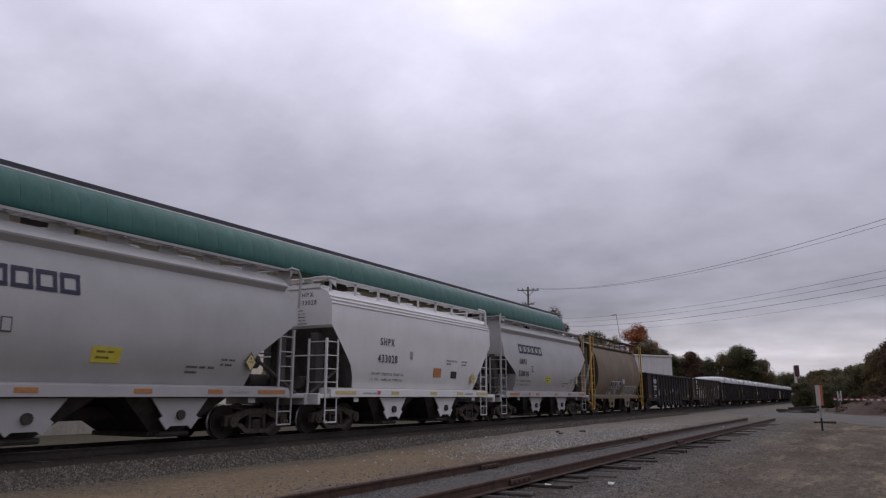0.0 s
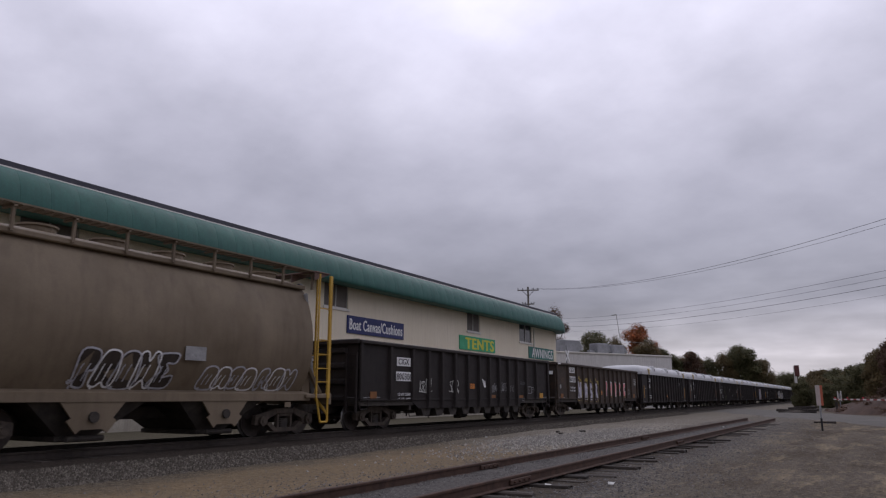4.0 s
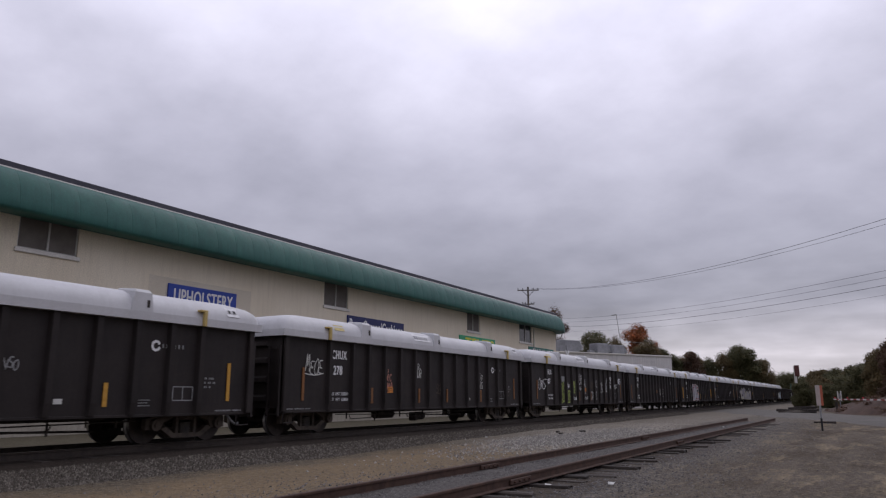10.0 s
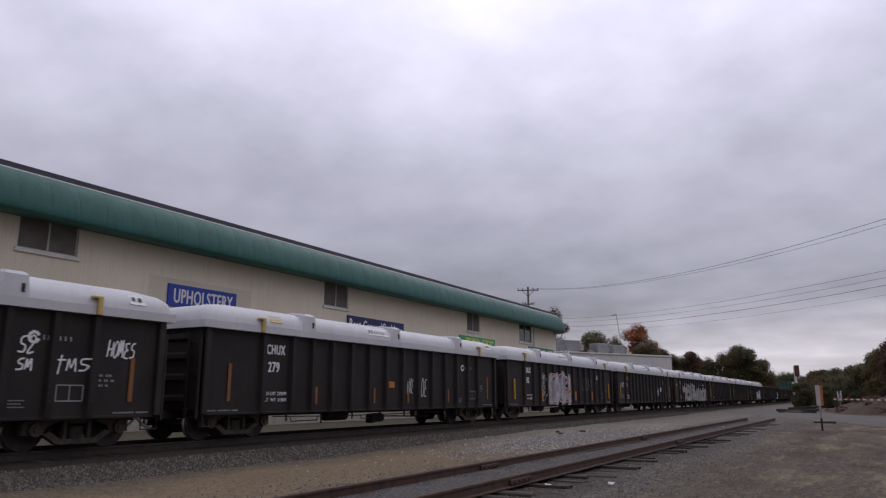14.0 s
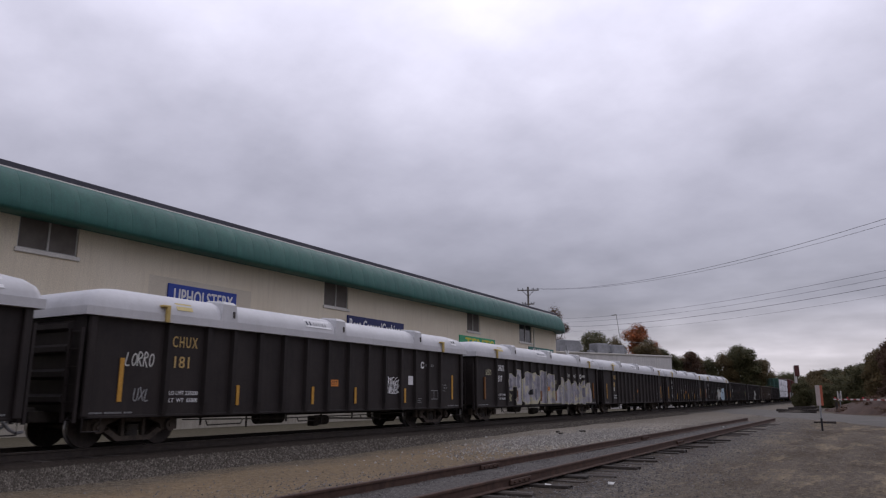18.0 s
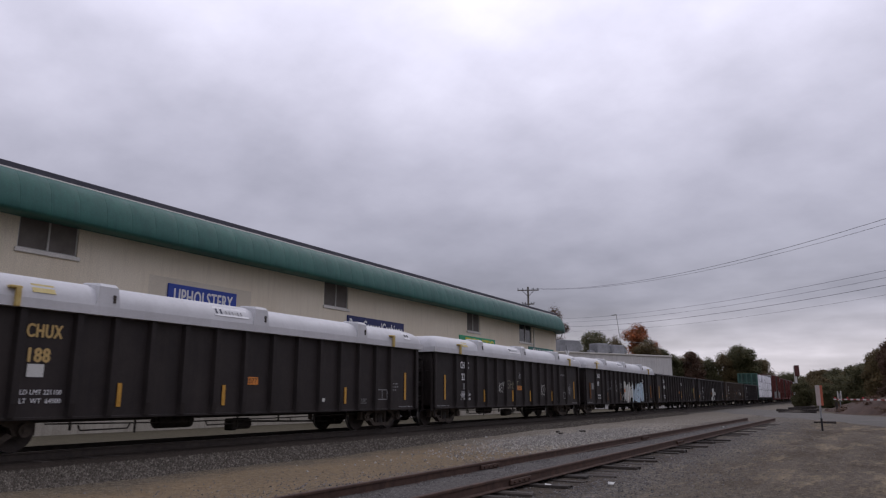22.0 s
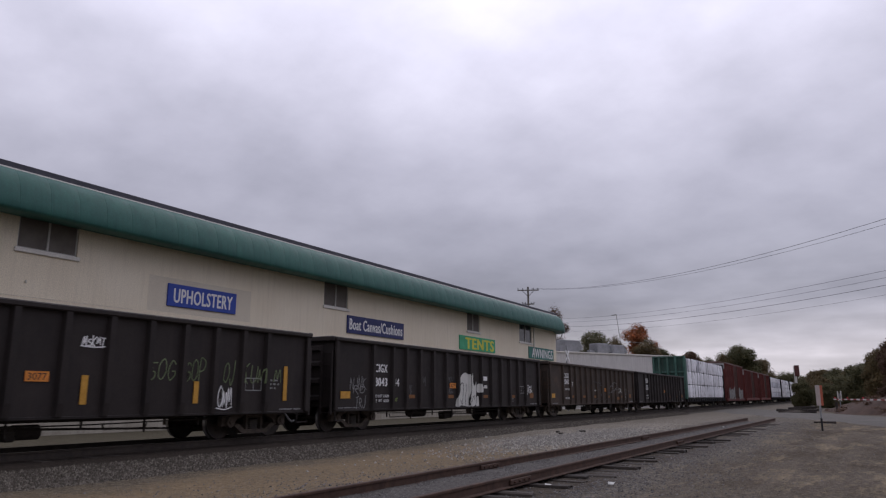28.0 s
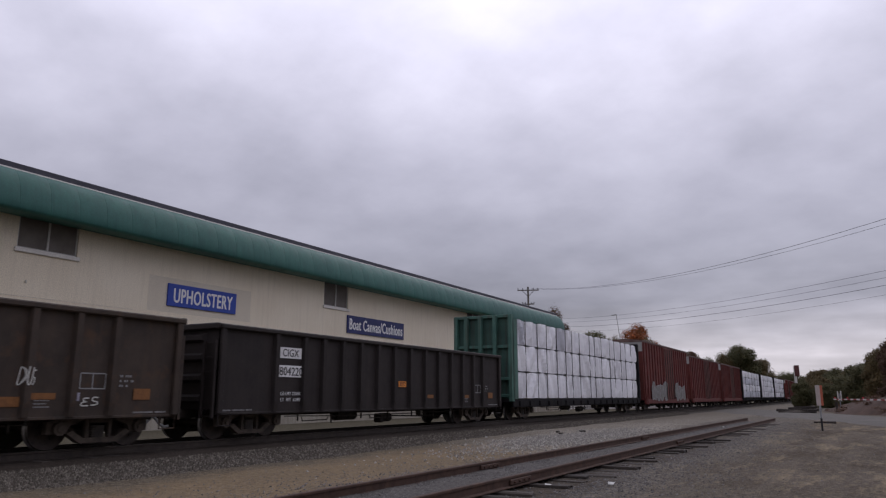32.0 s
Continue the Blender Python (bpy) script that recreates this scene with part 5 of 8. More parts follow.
def bars(car, name, x, z, widths, mt, y, rows=2, h=0.05, gap=0.1):
    """Unreadable small writing as plain bars."""
    s = Shape()
    for r in range(rows):
        cx = x
        for w in widths[r % len(widths)]:
            n = max(1, round(w / (1.05 * h)))
            for i in range(n):
                a, b = cx + w * i / n, cx + w * (i + 0.68) / n
                s.add([(a, y, z - r * gap), (b, y, z - r * gap), (b, y, z - r * gap + h), (a, y, z - r * gap + h)], [(0, 1, 2, 3)])
            cx += w + 0.05
    return part(name, s, mt, car)


def plate(car, name, x0, z0, x1, z1, mt, y, label="", depth=0.012):
    s = Shape()
    s.box(x0, y - depth, z0, x1, y, z1)
    return part(name, s, mt, car, label)


def ribbon(s, pts, w, y):
    """A painted stroke: a flat band along points of the xz plane."""
    strip(s, pts, w, lambda x: y)


def strip(s, pts, w, depth):
    pts = [Vector(p) for p in pts]
    pts = [p for i, p in enumerate(pts) if i == 0 or (p - pts[i - 1]).length > 1e-5]
    verts = []
    for i, p in enumerate(pts):
        d = (pts[min(i + 1, len(pts) - 1)] - pts[max(i - 1, 0)])
        n = Vector((-d.y, d.x)).normalized() * w / 2
        verts += [(c.x, depth(c.x), c.y) for c in (p - n, p + n)]
    s.add(verts, [(2 * i, 2 * i + 2, 2 * i + 3, 2 * i + 1) for i in range(len(pts) - 1)])


def smooth_line(pts, steps=7):
    out = []
    n = len(pts)
    for i in range(n - 1):
        p0, p1, p2, p3 = (Vector(pts[max(0, min(n - 1, i + k))]) for k in (-1, 0, 1, 2))
        for k in range(steps):
            t = k / steps
            out.append(0.5 * ((2 * p1) + (p2 - p0) * t + (2 * p0 - 5 * p1 + 4 * p2 - p3) * t * t + (3 * p1 - p0 - 3 * p2 + p3) * t ** 3))
    return out + [Vector(pts[-1])]


STROKES = (
    (((0.0, 0.0), (0.42, 1.0), (0.8, -0.02)), ((0.1, 0.36), (0.75, 0.44))),
    (((0.85, 0.92), (0.25, 0.86), (0.2, 0.55), (0.75, 0.42), (0.7, 0.08), (0.0, 0.06)),),
    (((0.0, 0.0), (0.08, 1.0), (0.16, 0.95), (0.66, 0.02), (0.74, 0.06), (0.84, 1.06)),),
    (((0.45, 1.0), (0.08, 0.75), (0.1, 0.2), (0.5, 0.0), (0.85, 0.35), (0.75, 0.85), (0.4, 1.0)),),
    (((0.8, 0.96), (0.1, 0.9), (0.32, 0.52), (0.62, 0.5), (0.12, 0.42), (0.05, 0.08), (0.85, 0.02)),),
    (((0.05, -0.05), (0.1, 1.0), (0.68, 0.84), (0.6, 0.58), (0.16, 0.5), (0.85, -0.12)),),
    (((0.1, 1.05), (0.1, 0.0)), ((0.78, 1.0), (0.14, 0.48), (0.9, -0.08))),
    (((0.7, 1.08), (0.62, 0.15), (0.3, -0.12), (0.02, 0.2)),),
    (((0.0, 0.1), (0.1, 0.9), (0.36, 0.25), (0.6, 0.95), (0.82, 0.02)),),
    (((0.0, 0.95), (0.85, 1.0)), ((0.45, 1.0), (0.35, -0.1))),
)


def tag_lines(rng, x, z, w, h, letters):
    """Strokes of a hand-sprayed tag inside a box, as lines of points."""
    out, cw, lean = [], w / letters, rng.uniform(0.0, 0.16)
    for k in range(letters):
        grow, dip = rng.uniform(0.78, 1.12), rng.uniform(-0.1, 0.12)
        for stroke in rng.choice(STROKES):
            pts = []
            for a, b in stroke:
                b = dip + b * grow + rng.uniform(-0.06, 0.06)
                pts.append((x + cw * (k + (a + rng.uniform(-0.06, 0.06)) * 1.08) + lean * h * (b - 0.5), z + h * b))
            out.append(smooth_line(pts, 5))
    if rng.random() < 0.4:
        out.append(smooth_line([(x - 0.05, z - 0.02 * h), (x + w * 0.5, z - 0.10 * h), (x + w * 1.02, z + 0.02 * h)], 6))
    return out


def scrawl(car, x, z, w, h, mt, rng, y, strokes=4, width=0.028):
    s = Shape()
    for k, pts in enumerate(tag_lines(rng, x, z, w, h, strokes)):
        ribbon(s, pts, width, y - 0.003 - 0.0006 * k)
    return part("graffiti", s, mt, car)


def drape(x, lift):
    """Depth of paint on a gondola side at x: it follows the sheet and the ribs."""
    d = min(abs(x - r) for r in RIB_X)
    k = 1.0 if d < 0.065 else max(0.0, (0.10 - d) / 0.035)
    return -GW - lift - 0.105 * k


# outlines of sprayed letters in a unit square
LETTER = {
    "N": ((0.05, 0.08), (0.0, 0.86), (0.26, 1.0), (0.62, 0.48), (0.66, 0.96), (0.98, 0.95), (1.0, 0.12), (0.74, 0.04), (0.38, 0.5), (0.36, 0.06)),
    "A": ((0.0, 0.04), (0.1, 0.74), (0.36, 1.0), (0.76, 0.96), (1.0, 0.74), (0.9, 0.0), (0.62, 0.0), (0.62, 0.3), (0.36, 0.28), (0.3, 0.0)),
    "S": ((0.95, 0.76), (0.8, 1.0), (0.3, 1.0), (0.08, 0.75), (0.15, 0.5), (0.55, 0.4), (0.6, 0.28), (0.35, 0.24), (0.05, 0.35), (0.0, 0.15), (0.3, 0.0), (0.8, 0.02), (1.0, 0.3), (0.85, 0.55), (0.45, 0.65), (0.5, 0.78), (0.7, 0.70)),
    "R": ((0.05, 0.0), (0.0, 0.6), (0.18, 0.93), (0.56, 1.0), (0.72, 0.78), (0.58, 0.55), (0.96, 0.2), (1.0, 0.1), (0.66, 0.05), (0.38, 0.4), (0.32, 0.02)),
    "P": ((0.0, 0.15), (0.12, 0.12), (0.08, 0.95), (0.75, 1.0), (0.95, 0.75), (0.8, 0.45), (0.62, 0.4), (0.7, 0.0), (0.3, 0.0), (0.2, 0.15)),
    "H": ((0.0, 0.0), (0.1, 0.95), (0.4, 0.98), (0.42, 0.6), (0.62, 0.62), (0.65, 1.0), (0.95, 0.95), (1.0, 0.6), (0.9, 0.1), (0.6, 0.05), (0.62, 0.35), (0.42, 0.35), (0.3, 0.05)),
    "Z": ((0.0, 0.9), (0.6, 0.88), (0.75, 1.0), (1.0, 0.85), (0.95, 0.7), (0.5, 0.35), (1.0, 0.25), (0.85, 0.0), (0.05, 0.0), (0.05, 0.2), (0.45, 0.6), (0.1, 0.65)),
    "E": ((0.0, 0.95), (0.95, 1.0), (0.92, 0.72), (0.5, 0.7), (0.68, 0.5), (0.5, 0.3), (1.0, 0.35), (0.92, 0.0), (0.0, 0.02), (0.05, 0.25), (0.3, 0.5), (0.05, 0.72)),
    "hook": ((0.0, 0.66), (0.1, 0.85), (0.35, 0.87), (0.52, 0.75), (0.58, 0.95), (0.72, 1.0), (0.98, 0.98), (1.0, 0.7), (1.0, 0.0), (0.52, 0.0), (0.48, 0.14), (0.62, 0.28), (0.72, 0.42), (0.66, 0.5), (0.42, 0.5), (0.4, 0.40), (0.15, 0.4), (0.02, 0.55)),
    "ring": ((0.0, 0.1), (0.0, 0.75), (0.2, 0.95), (0.42, 1.0), (0.58, 0.96), (0.68, 0.8), (0.92, 0.62), (1.0, 0.35), (0.92, 0.02), (0.1, 0.0)),
    "horn": ((0.0, 0.72), (0.2, 0.95), (0.6, 1.0), (1.0, 0.86), (0.96, 0.5), (0.85, 0.0), (0.3, 0.0), (0.45, 0.3), (0.35, 0.6), (0.1, 0.64)),
    "slab": ((0.0, 0.0), (0.02, 0.6), (0.12, 0.88), (0.45, 1.0), (0.95, 0.96), (1.0, 0.5), (0.96, 0.0)),
    "wedge": ((0.0, 0.0), (0.02, 0.55), (0.3, 0.42), (0.62, 0.62), (1.0, 0.92), (1.0, 0.0)),
    "lump": ((0.0, 0.0), (0.0, 0.6), (0.15, 0.9), (0.5, 1.0), (0.85, 0.92), (1.0, 0.65), (1.0, 0.0)),
    "puff_s": ((0.98, 0.86), (0.7, 1.0), (0.3, 0.95), (0.04, 0.72), (0.12, 0.5), (0.36, 0.38), (0.12, 0.30), (0.16, 0.06), (0.5, 0.0), (0.9, 0.12), (1.0, 0.42), (0.9, 0.62), (1.0, 0.72)),
    "puff_a": ((0.0, 0.08), (0.02, 0.5), (0.22, 0.92), (0.55, 1.0), (0.88, 0.9), (1.0, 0.5), (0.98, 0.06), (0.72, 0.0), (0.5, 0.12), (0.3, 0.0)),
    "puff_m": ((0.0, 0.08), (0.0, 0.82), (0.16, 0.98), (0.36, 0.94), (0.5, 0.72), (0.66, 0.96), (0.86, 0.98), (1.0, 0.8), (0.98, 0.06), (0.76, 0.0), (0.5, 0.2), (0.24, 0.0)),
    "puff_b": ((0.02, 0.06), (0.0, 0.86), (0.3, 1.0), (0.75, 0.95), (0.92, 0.75), (0.8, 0.56), (1.0, 0.36), (0.92, 0.08), (0.5, 0.0)),
    "dome": ((0.0, 0.0), (0.08, 0.3), (0.22, 0.55), (0.28, 0.76), (0.45, 0.93), (0.7, 1.0), (0.9, 0.96), (1.0, 0.86), (1.0, 0.03), (0.7, 0.0), (0.3, 0.02)),
    "spike": ((0.02, 0.05), (0.08, 0.5), (0.1, 0.93), (0.3, 0.92), (0.45, 1.0), (0.58, 0.98), (0.6, 0.76), (0.72, 0.64), (0.85, 0.68), (0.95, 0.77), (1.02, 0.74), (0.97, 0.4), (0.9, 0.05), (0.4, 0.0)),
}


def grown(pts, d):
    """A closed outline pushed outwards by d."""
    out, n = [], len(pts)
    area = sum(pts[i][0] * pts[(i + 1) % n][1] - pts[(i + 1) % n][0] * pts[i][1] for i in range(n))
    for i in range(n):
        a, b, c = (Vector(pts[(i + k) % n]) for k in (-1, 0, 1))
        e, f = (b - a).normalized(), (c - b).normalized()
        m = Vector((e.y + f.y, -e.x - f.x))
        m = m.normalized() * (d if area > 0 else -d) / max(0.55, m.length / 2)
        out.append((b.x + m.x, b.y + m.y))
    return out


def rounded(pts, steps):
    """A closed smooth line through points."""
    n = len(pts)
    return [p for p in smooth_line([*pts[-2:], *pts, *pts[:2]], steps)][2 * steps:(n + 2) * steps]


def paint_fill(car, name, pts, depth, material, label=""):
    """Flat paint inside an outline, cut into upright slices so that it lies on sheet and ribs."""
    lo, hi = min(p[0] for p in pts), max(p[0] for p in pts)
    xs = sorted({round(lo + (hi - lo) * i / 40, 4) for i in range(41)} | {round(v, 4) for r in RIB_X for v in (r - 0.1, r - 0.065, r + 0.065, r + 0.1) if lo < v < hi})

    def spans(x):
        z = []
        for (xa, za), (xb, zb) in zip(pts, [*pts[1:], pts[0]]):
            if (xa <= x) != (xb <= x):
                z.append(za + (zb - za) * (x - xa) / (xb - xa))
        return sorted(z)

    s, seen = Shape(), {}

    def corner(v, z):
        key = (round(v, 4), round(z, 2))
        if key not in seen:
            seen[key] = len(s.v)
            s.v.append((v, depth(v), z))
        return seen[key]

    for a, b in zip(xs, xs[1:]):
        za, zb = spans(a + 1e-4), spans(b - 1e-4)
        if len(za) != len(zb):
            za = zb = spans((a + b) / 2)
        for k in range(0, len(za) - 1, 2):
            quad = []
            for q in (corner(a, za[k]), corner(b, zb[k]), corner(b, zb[k + 1]), corner(a, za[k + 1])):
                if q not in quad:
                    quad.append(q)
            if len(quad) > 2:
                s.f.append(tuple(quad))
    return part(name, s, material, car, label)


def sprayed(car, shape, x, z, w, h, layers, soft=0, hole=None, strokes=(), edge=None, flat=False, lean=0.0, lift=0.0):
    """One sprayed letter. layers: (growth, paint) from the widest to the face; edge: (paint, width) drawn round the face."""
    lay = (lambda up: lambda v: SHEET_Y - up - lift) if flat else (lambda up: lambda v: drape(v, 0.004 + up + lift))
    unit = [(x + w * a + lean * h * (b - 0.5), z + h * b) for a, b in LETTER[shape]]
    unit = [(p[0], p[1]) for p in rounded(unit, soft)] if soft else unit
    face = None
    for k, (grow, paint) in enumerate(layers):
        ob = paint_fill(face or car, "graffiti" if face is None else "paint_layer", grown(unit, grow) if grow else unit, lay(0.003 * k), paint)
        face = face or ob
    top = 0.003 * len(layers)
    if hole:
        pts = [(x + w * a + lean * h * (b - 0.5), z + h * b) for a, b in hole]
        paint_fill(face, "counter", pts, lay(top), M_BLACK)
    for paint, wide, line in ([(edge[0], edge[1], None)] if edge else []) + list(strokes):
        pts = [Vector(p) for p in unit + unit[:1]] if line is None else smooth_line([(x + w * a, z + h * b) for a, b in line], 6)
        fine = []
        for a, b in zip(pts, pts[1:]):
            n = max(1, int((b - a).length / 0.05))
            fine += [a.lerp(b, i / n) for i in range(n)]
        s = Shape()
        strip(s, fine + [pts[-1]], wide, lay(top + 0.003))
        part("stroke", s, paint, face)
    return face


GLYPH = {c: STROKES[i] for i, c in enumerate("ASNOERKJMT")}
GLYPH.update({
    "D": (((0.1, 0.0), (0.1, 1.0), (0.6, 0.9), (0.85, 0.5), (0.6, 0.05), (0.1, 0.0)),), "C": (((0.85, 0.85), (0.4, 1.0), (0.05, 0.5), (0.4, 0.0), (0.85, 0.15)),),
    "I": (((0.45, 0.75), (0.4, 0.0)),), "L": (((0.15, 1.0), (0.1, 0.02), (0.8, 0.0)),), "P": (((0.1, -0.1), (0.1, 1.0), (0.8, 0.85), (0.7, 0.5), (0.1, 0.42)),),
    "2": (((0.1, 0.8), (0.5, 1.0), (0.8, 0.7), (0.1, 0.0), (0.9, 0.05)),), "0": STROKES[3], "1": (((0.4, 1.0), (0.4, 0.0)),), "?": (((0.1, 0.8), (0.5, 1.0), (0.8, 0.7), (0.4, 0.4), (0.4, 0.25)),),
    "U": (((0.1, 1.0), (0.12, 0.2), (0.5, 0.0), (0.8, 0.25), (0.85, 1.0)),), "H": (((0.1, 1.0), (0.1, 0.0)), ((0.1, 0.5), (0.8, 0.52)), ((0.85, 1.0), (0.8, 0.0))),
    "Y": (((0.05, 1.0), (0.4, 0.5)), ((0.85, 1.05), (0.4, 0.5), (0.15, -0.15))),
    "X": (((0.0, 1.0), (0.9, 0.0)), ((0.9, 1.0), (0.0, 0.0))), "G": (((0.85, 0.85), (0.4, 1.0), (0.05, 0.5), (0.4, 0.0), (0.85, 0.2), (0.8, 0.5), (0.5, 0.48)),),
})


def tag_strokes(word, x, z, w, h, rng):
    """The strokes of a hand-sprayed word, as close-set points."""
    cw, slope = w / max(1, len(word)), rng.uniform(-0.06, 0.06)
    for k, c in enumerate(word):
        for stroke in GLYPH.get(c, ()):
            grow = rng.uniform(0.85, 1.12)
            pts = [(x + cw * (k + a * 0.92 + rng.uniform(-0.04, 0.04)) + 0.12 * h * b, z + h * (b * grow + rng.uniform(-0.04, 0.04)) + slope * w * k / len(word)) for a, b in stroke]
            line, fine = smooth_line(pts, 5), []
            for a, b in zip(line, line[1:]):
                m = max(1, int((b - a).length / 0.03))
                fine += [a.lerp(b, i / m) for i in range(m)]
            yield fine + [line[-1]]


def tag_word(car, word, x, z, w, h, mt, seed, width=0.03):
    """A hand-sprayed word in single strokes."""
    s = Shape()
    for k, line in enumerate(tag_strokes(word, x, z, w, h, random.Random(seed))):
        lift = 0.016 + 0.0005 * k
        strip(s, line, width, lambda v: SHEET_Y - lift if car in cars[:2] else drape(v, lift))
    return part("graffiti", s, mt, car)


def bubble(car, x, z, w, h, fill, edge, rng, y, label=""):
    """One fat graffiti shape: a filled blob with an outline and inner strokes."""
    n = 22
    ph = rng.uniform(0, 6)
    pts = []
    for i in range(n):
        a = 2 * math.pi * i / n
        r = 1 + 0.10 * math.sin(3 * a + ph) + 0.08 * math.sin(5 * a + 2 * ph)
        c, d = math.cos(a), math.sin(a)
        pts.append((x + w / 2 + r * w / 2 * math.copysign(abs(c) ** 0.6, c), z + h / 2 + r * h / 2 * math.copysign(abs(d) ** 0.6, d)))
    s = Shape()
    s.add([(p[0], y - 0.004, p[1]) for p in pts], [tuple(range(n))])
    blob = part("graffiti", s, fill, car, label)
    s = Shape()
    ribbon(s, [Vector(p) for p in pts + pts[:1]], 0.06, y - 0.008)
    for k in range(2):
        a = (x + w * rng.uniform(0.3, 0.7), z + h * rng.uniform(0.55, 0.8))
        b = (x + w * rng.uniform(0.3, 0.7), z + h * rng.uniform(0.15, 0.4))
        ribbon(s, smooth_line([a, (x + w * rng.uniform(0.2, 0.8), z + h * 0.5), b]), 0.05, y - 0.010)
    part("outline", s, edge, blob)
    return blob


# -- covered hopper --
SMOOTH_SIDE = ((1.30, 1.47), (1.43, 1.75), (1.52, 2.05), (1.555, 2.35), (1.555, 2.55), (1.535, 2.85), (1.485, 3.2), (1.41, 3.5), (1.31, 3.8), (1.20, 4.08), (1.16, 4.16), (0.85, 4.30), (0.0, 4.42))


TALL = {"smooth": 0.062, "ribbed": 0.055, "tan": 0.085}      # how far each kind is drawn up above the knee of its side
KNEE = 2.2


def side_skin(z, logo=True):
    if z > KNEE:
        z = KNEE + (z - KNEE) / (1 + TALL["smooth" if logo else "ribbed"])
    pts = SMOOTH_SIDE if logo else ((1.36, 1.47), (1.49, 1.85), (1.55, 2.4), (1.55, 3.2))
    for (a, za), (b, zb) in zip(pts, pts[1:]):
        if z <= zb:
            return a + (b - a) * (z - za) / (zb - za)
    return pts[-1][0]


def hug(ob, logo=True, lift=0.008):
    """Lays a flat mark onto the curved hopper side."""
    back = max(v.co.y for v in ob.data.vertices)
    for v in ob.data.vertices:
        v.co.y += -side_skin(v.co.z, logo) - lift - back
    return ob


def hopper(mt, mt_end, mt_ladder, kind):
    """kind: 'smooth' for the rounded grey cars, 'ribbed' for the white one with a raised walk, 'tan' for the old one."""
    L = {"smooth": 5.5, "ribbed": 5.3, "tan": 5.2}[kind]
    E = L + 0.48
    car = thing("hopper_car", pose(0, 0, 0), "covered hopper car", "hopper car", "cars of the train")
    if kind == "tan":
        sect = [(1.14, 1.35), (1.36, 1.70), (1.50, 2.10), (1.56, 2.50), (1.55, 2.80), (1.50, 3.15), (1.40, 3.52), (1.24, 3.88), (0.98, 4.18), (0.5, 4.36), (0.0, 4.42)]
    else:
        sect = list(SMOOTH_SIDE)
        if kind == "ribbed":
            sect = [(1.36, 1.47), (1.49, 1.85), (1.55, 2.4), (1.55, 3.2), (1.54, 3.8), (1.46, 4.02), (1.36, 4.18), (0.95, 4.34), (0.0, 4.46)]
    z0 = sect[0][1]

    def width(z):
        for (wa, za), (wb, zb) in zip(sect, sect[1:]):
            if za <= z <= zb:
                return wa + (wb - wa) * (z - za) / (zb - za)
        return sect[0][0]

    def ring(x, zb):
        pts = [(width(zb), zb)] + [(w, z) for w, z in sect[1:]]
        pts = [(w, max(z, zb + 0.001 * i)) if z <= zb else (w, z) for i, (w, z) in enumerate(pts)]
        pts = [((width(z) if z < 4 else w), z) for w, z in pts]
        e = max(0.0, (abs(x) - L + 0.7) / 0.7)

        def along(z):
            k = min(1.0, max(0.0, (z - 3.2) / 1.1)) ** 2 if kind == "smooth" and x > 0 else 0.0
            return x - math.copysign(0.42 * k * e, x)
        return [(along(z), -w, z) for w, z in pts] + [(along(z), w, z) for w, z in pts[-2::-1]]

    def bottom(x):
        d = L - abs(x)
        if kind == "tan":
            return z0
        if kind == "ribbed":
            return z0 if d > 1.30 else z0 + 0.22 * (1.30 - d) / 0.10 if d > 1.2 else z0 + 0.22 + 0.45 * (1.2 - d) / 0.2 if d > 1.0 else z0 + 0.67 + 1.1 * (1.0 - d)
        d += 0.45 if x < 0 else 0.0
        return z0 if d > 1.75 else z0 + 0.75 * (1.75 - d) / 0.15 if d > 1.6 else z0 + 0.75 + 0.95 * (1.6 - d) / 1.6

    xs = sorted({round(s * v, 3) for s in (-1, 1) for v in (0, 1.5, 3.0, *[L - d for d in (1.79, 1.75, 1.34, 1.20, 1.70, 1.65, 1.60, 1.5, 1.3, 1.25, 1.22, 1.15, 1.0, 0.8, 0.55, 0.35, 0.2, 0.07, 0)])})
    body = Shape()
    body.loft([ring(x * (0.91 if kind == "tan" else 1.0), bottom(x)) for x in xs])
    body = part("tank_body", body, mt, car, smooth=True)
    body.data.materials.append(M_SLOPE if kind != "tan" else M_DARKBROWN)
    if kind == "tan":
        # darker brown flat ends of the tank
        for face in body.data.polygons:
            if abs(face.normal.x) > 0.9:
                face.material_index = 1
    else:
        # darker slope sheets at both ends
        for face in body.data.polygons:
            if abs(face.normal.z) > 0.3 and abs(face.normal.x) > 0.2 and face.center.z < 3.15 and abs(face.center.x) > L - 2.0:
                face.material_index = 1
    # roof edge moulding
    for sy in (-1, 1):
        s = Shape()
        if kind == "ribbed":
            for z in (4.05, 3.95, 3.85):
                s.box(-L, min(sy * (width(z) - 0.02), sy * (width(z) + 0.035)), z - 0.02, L, max(sy * (width(z) - 0.02), sy * (width(z) + 0.035)), z + 0.02, 0.01)
        elif kind == "smooth":
            s.prism([(sy * 1.05, 3.90), (sy * 1.255, 3.93), (sy * 1.365, 4.05), (sy * 1.375, 4.09), (sy * 1.33, 4.15), (sy * 1.12, 4.33), (sy * 0.9, 4.36)], -L + 0.02, L - 0.36, "yz")
        else:
            s.box(-L + 0.5, min(sy * 1.0, sy * 1.22), 4.06, L - 0.5, max(sy * 1.0, sy * 1.22), 4.17, 0.02)
        part("roof_edge", s, mt, car)
        s = Shape()
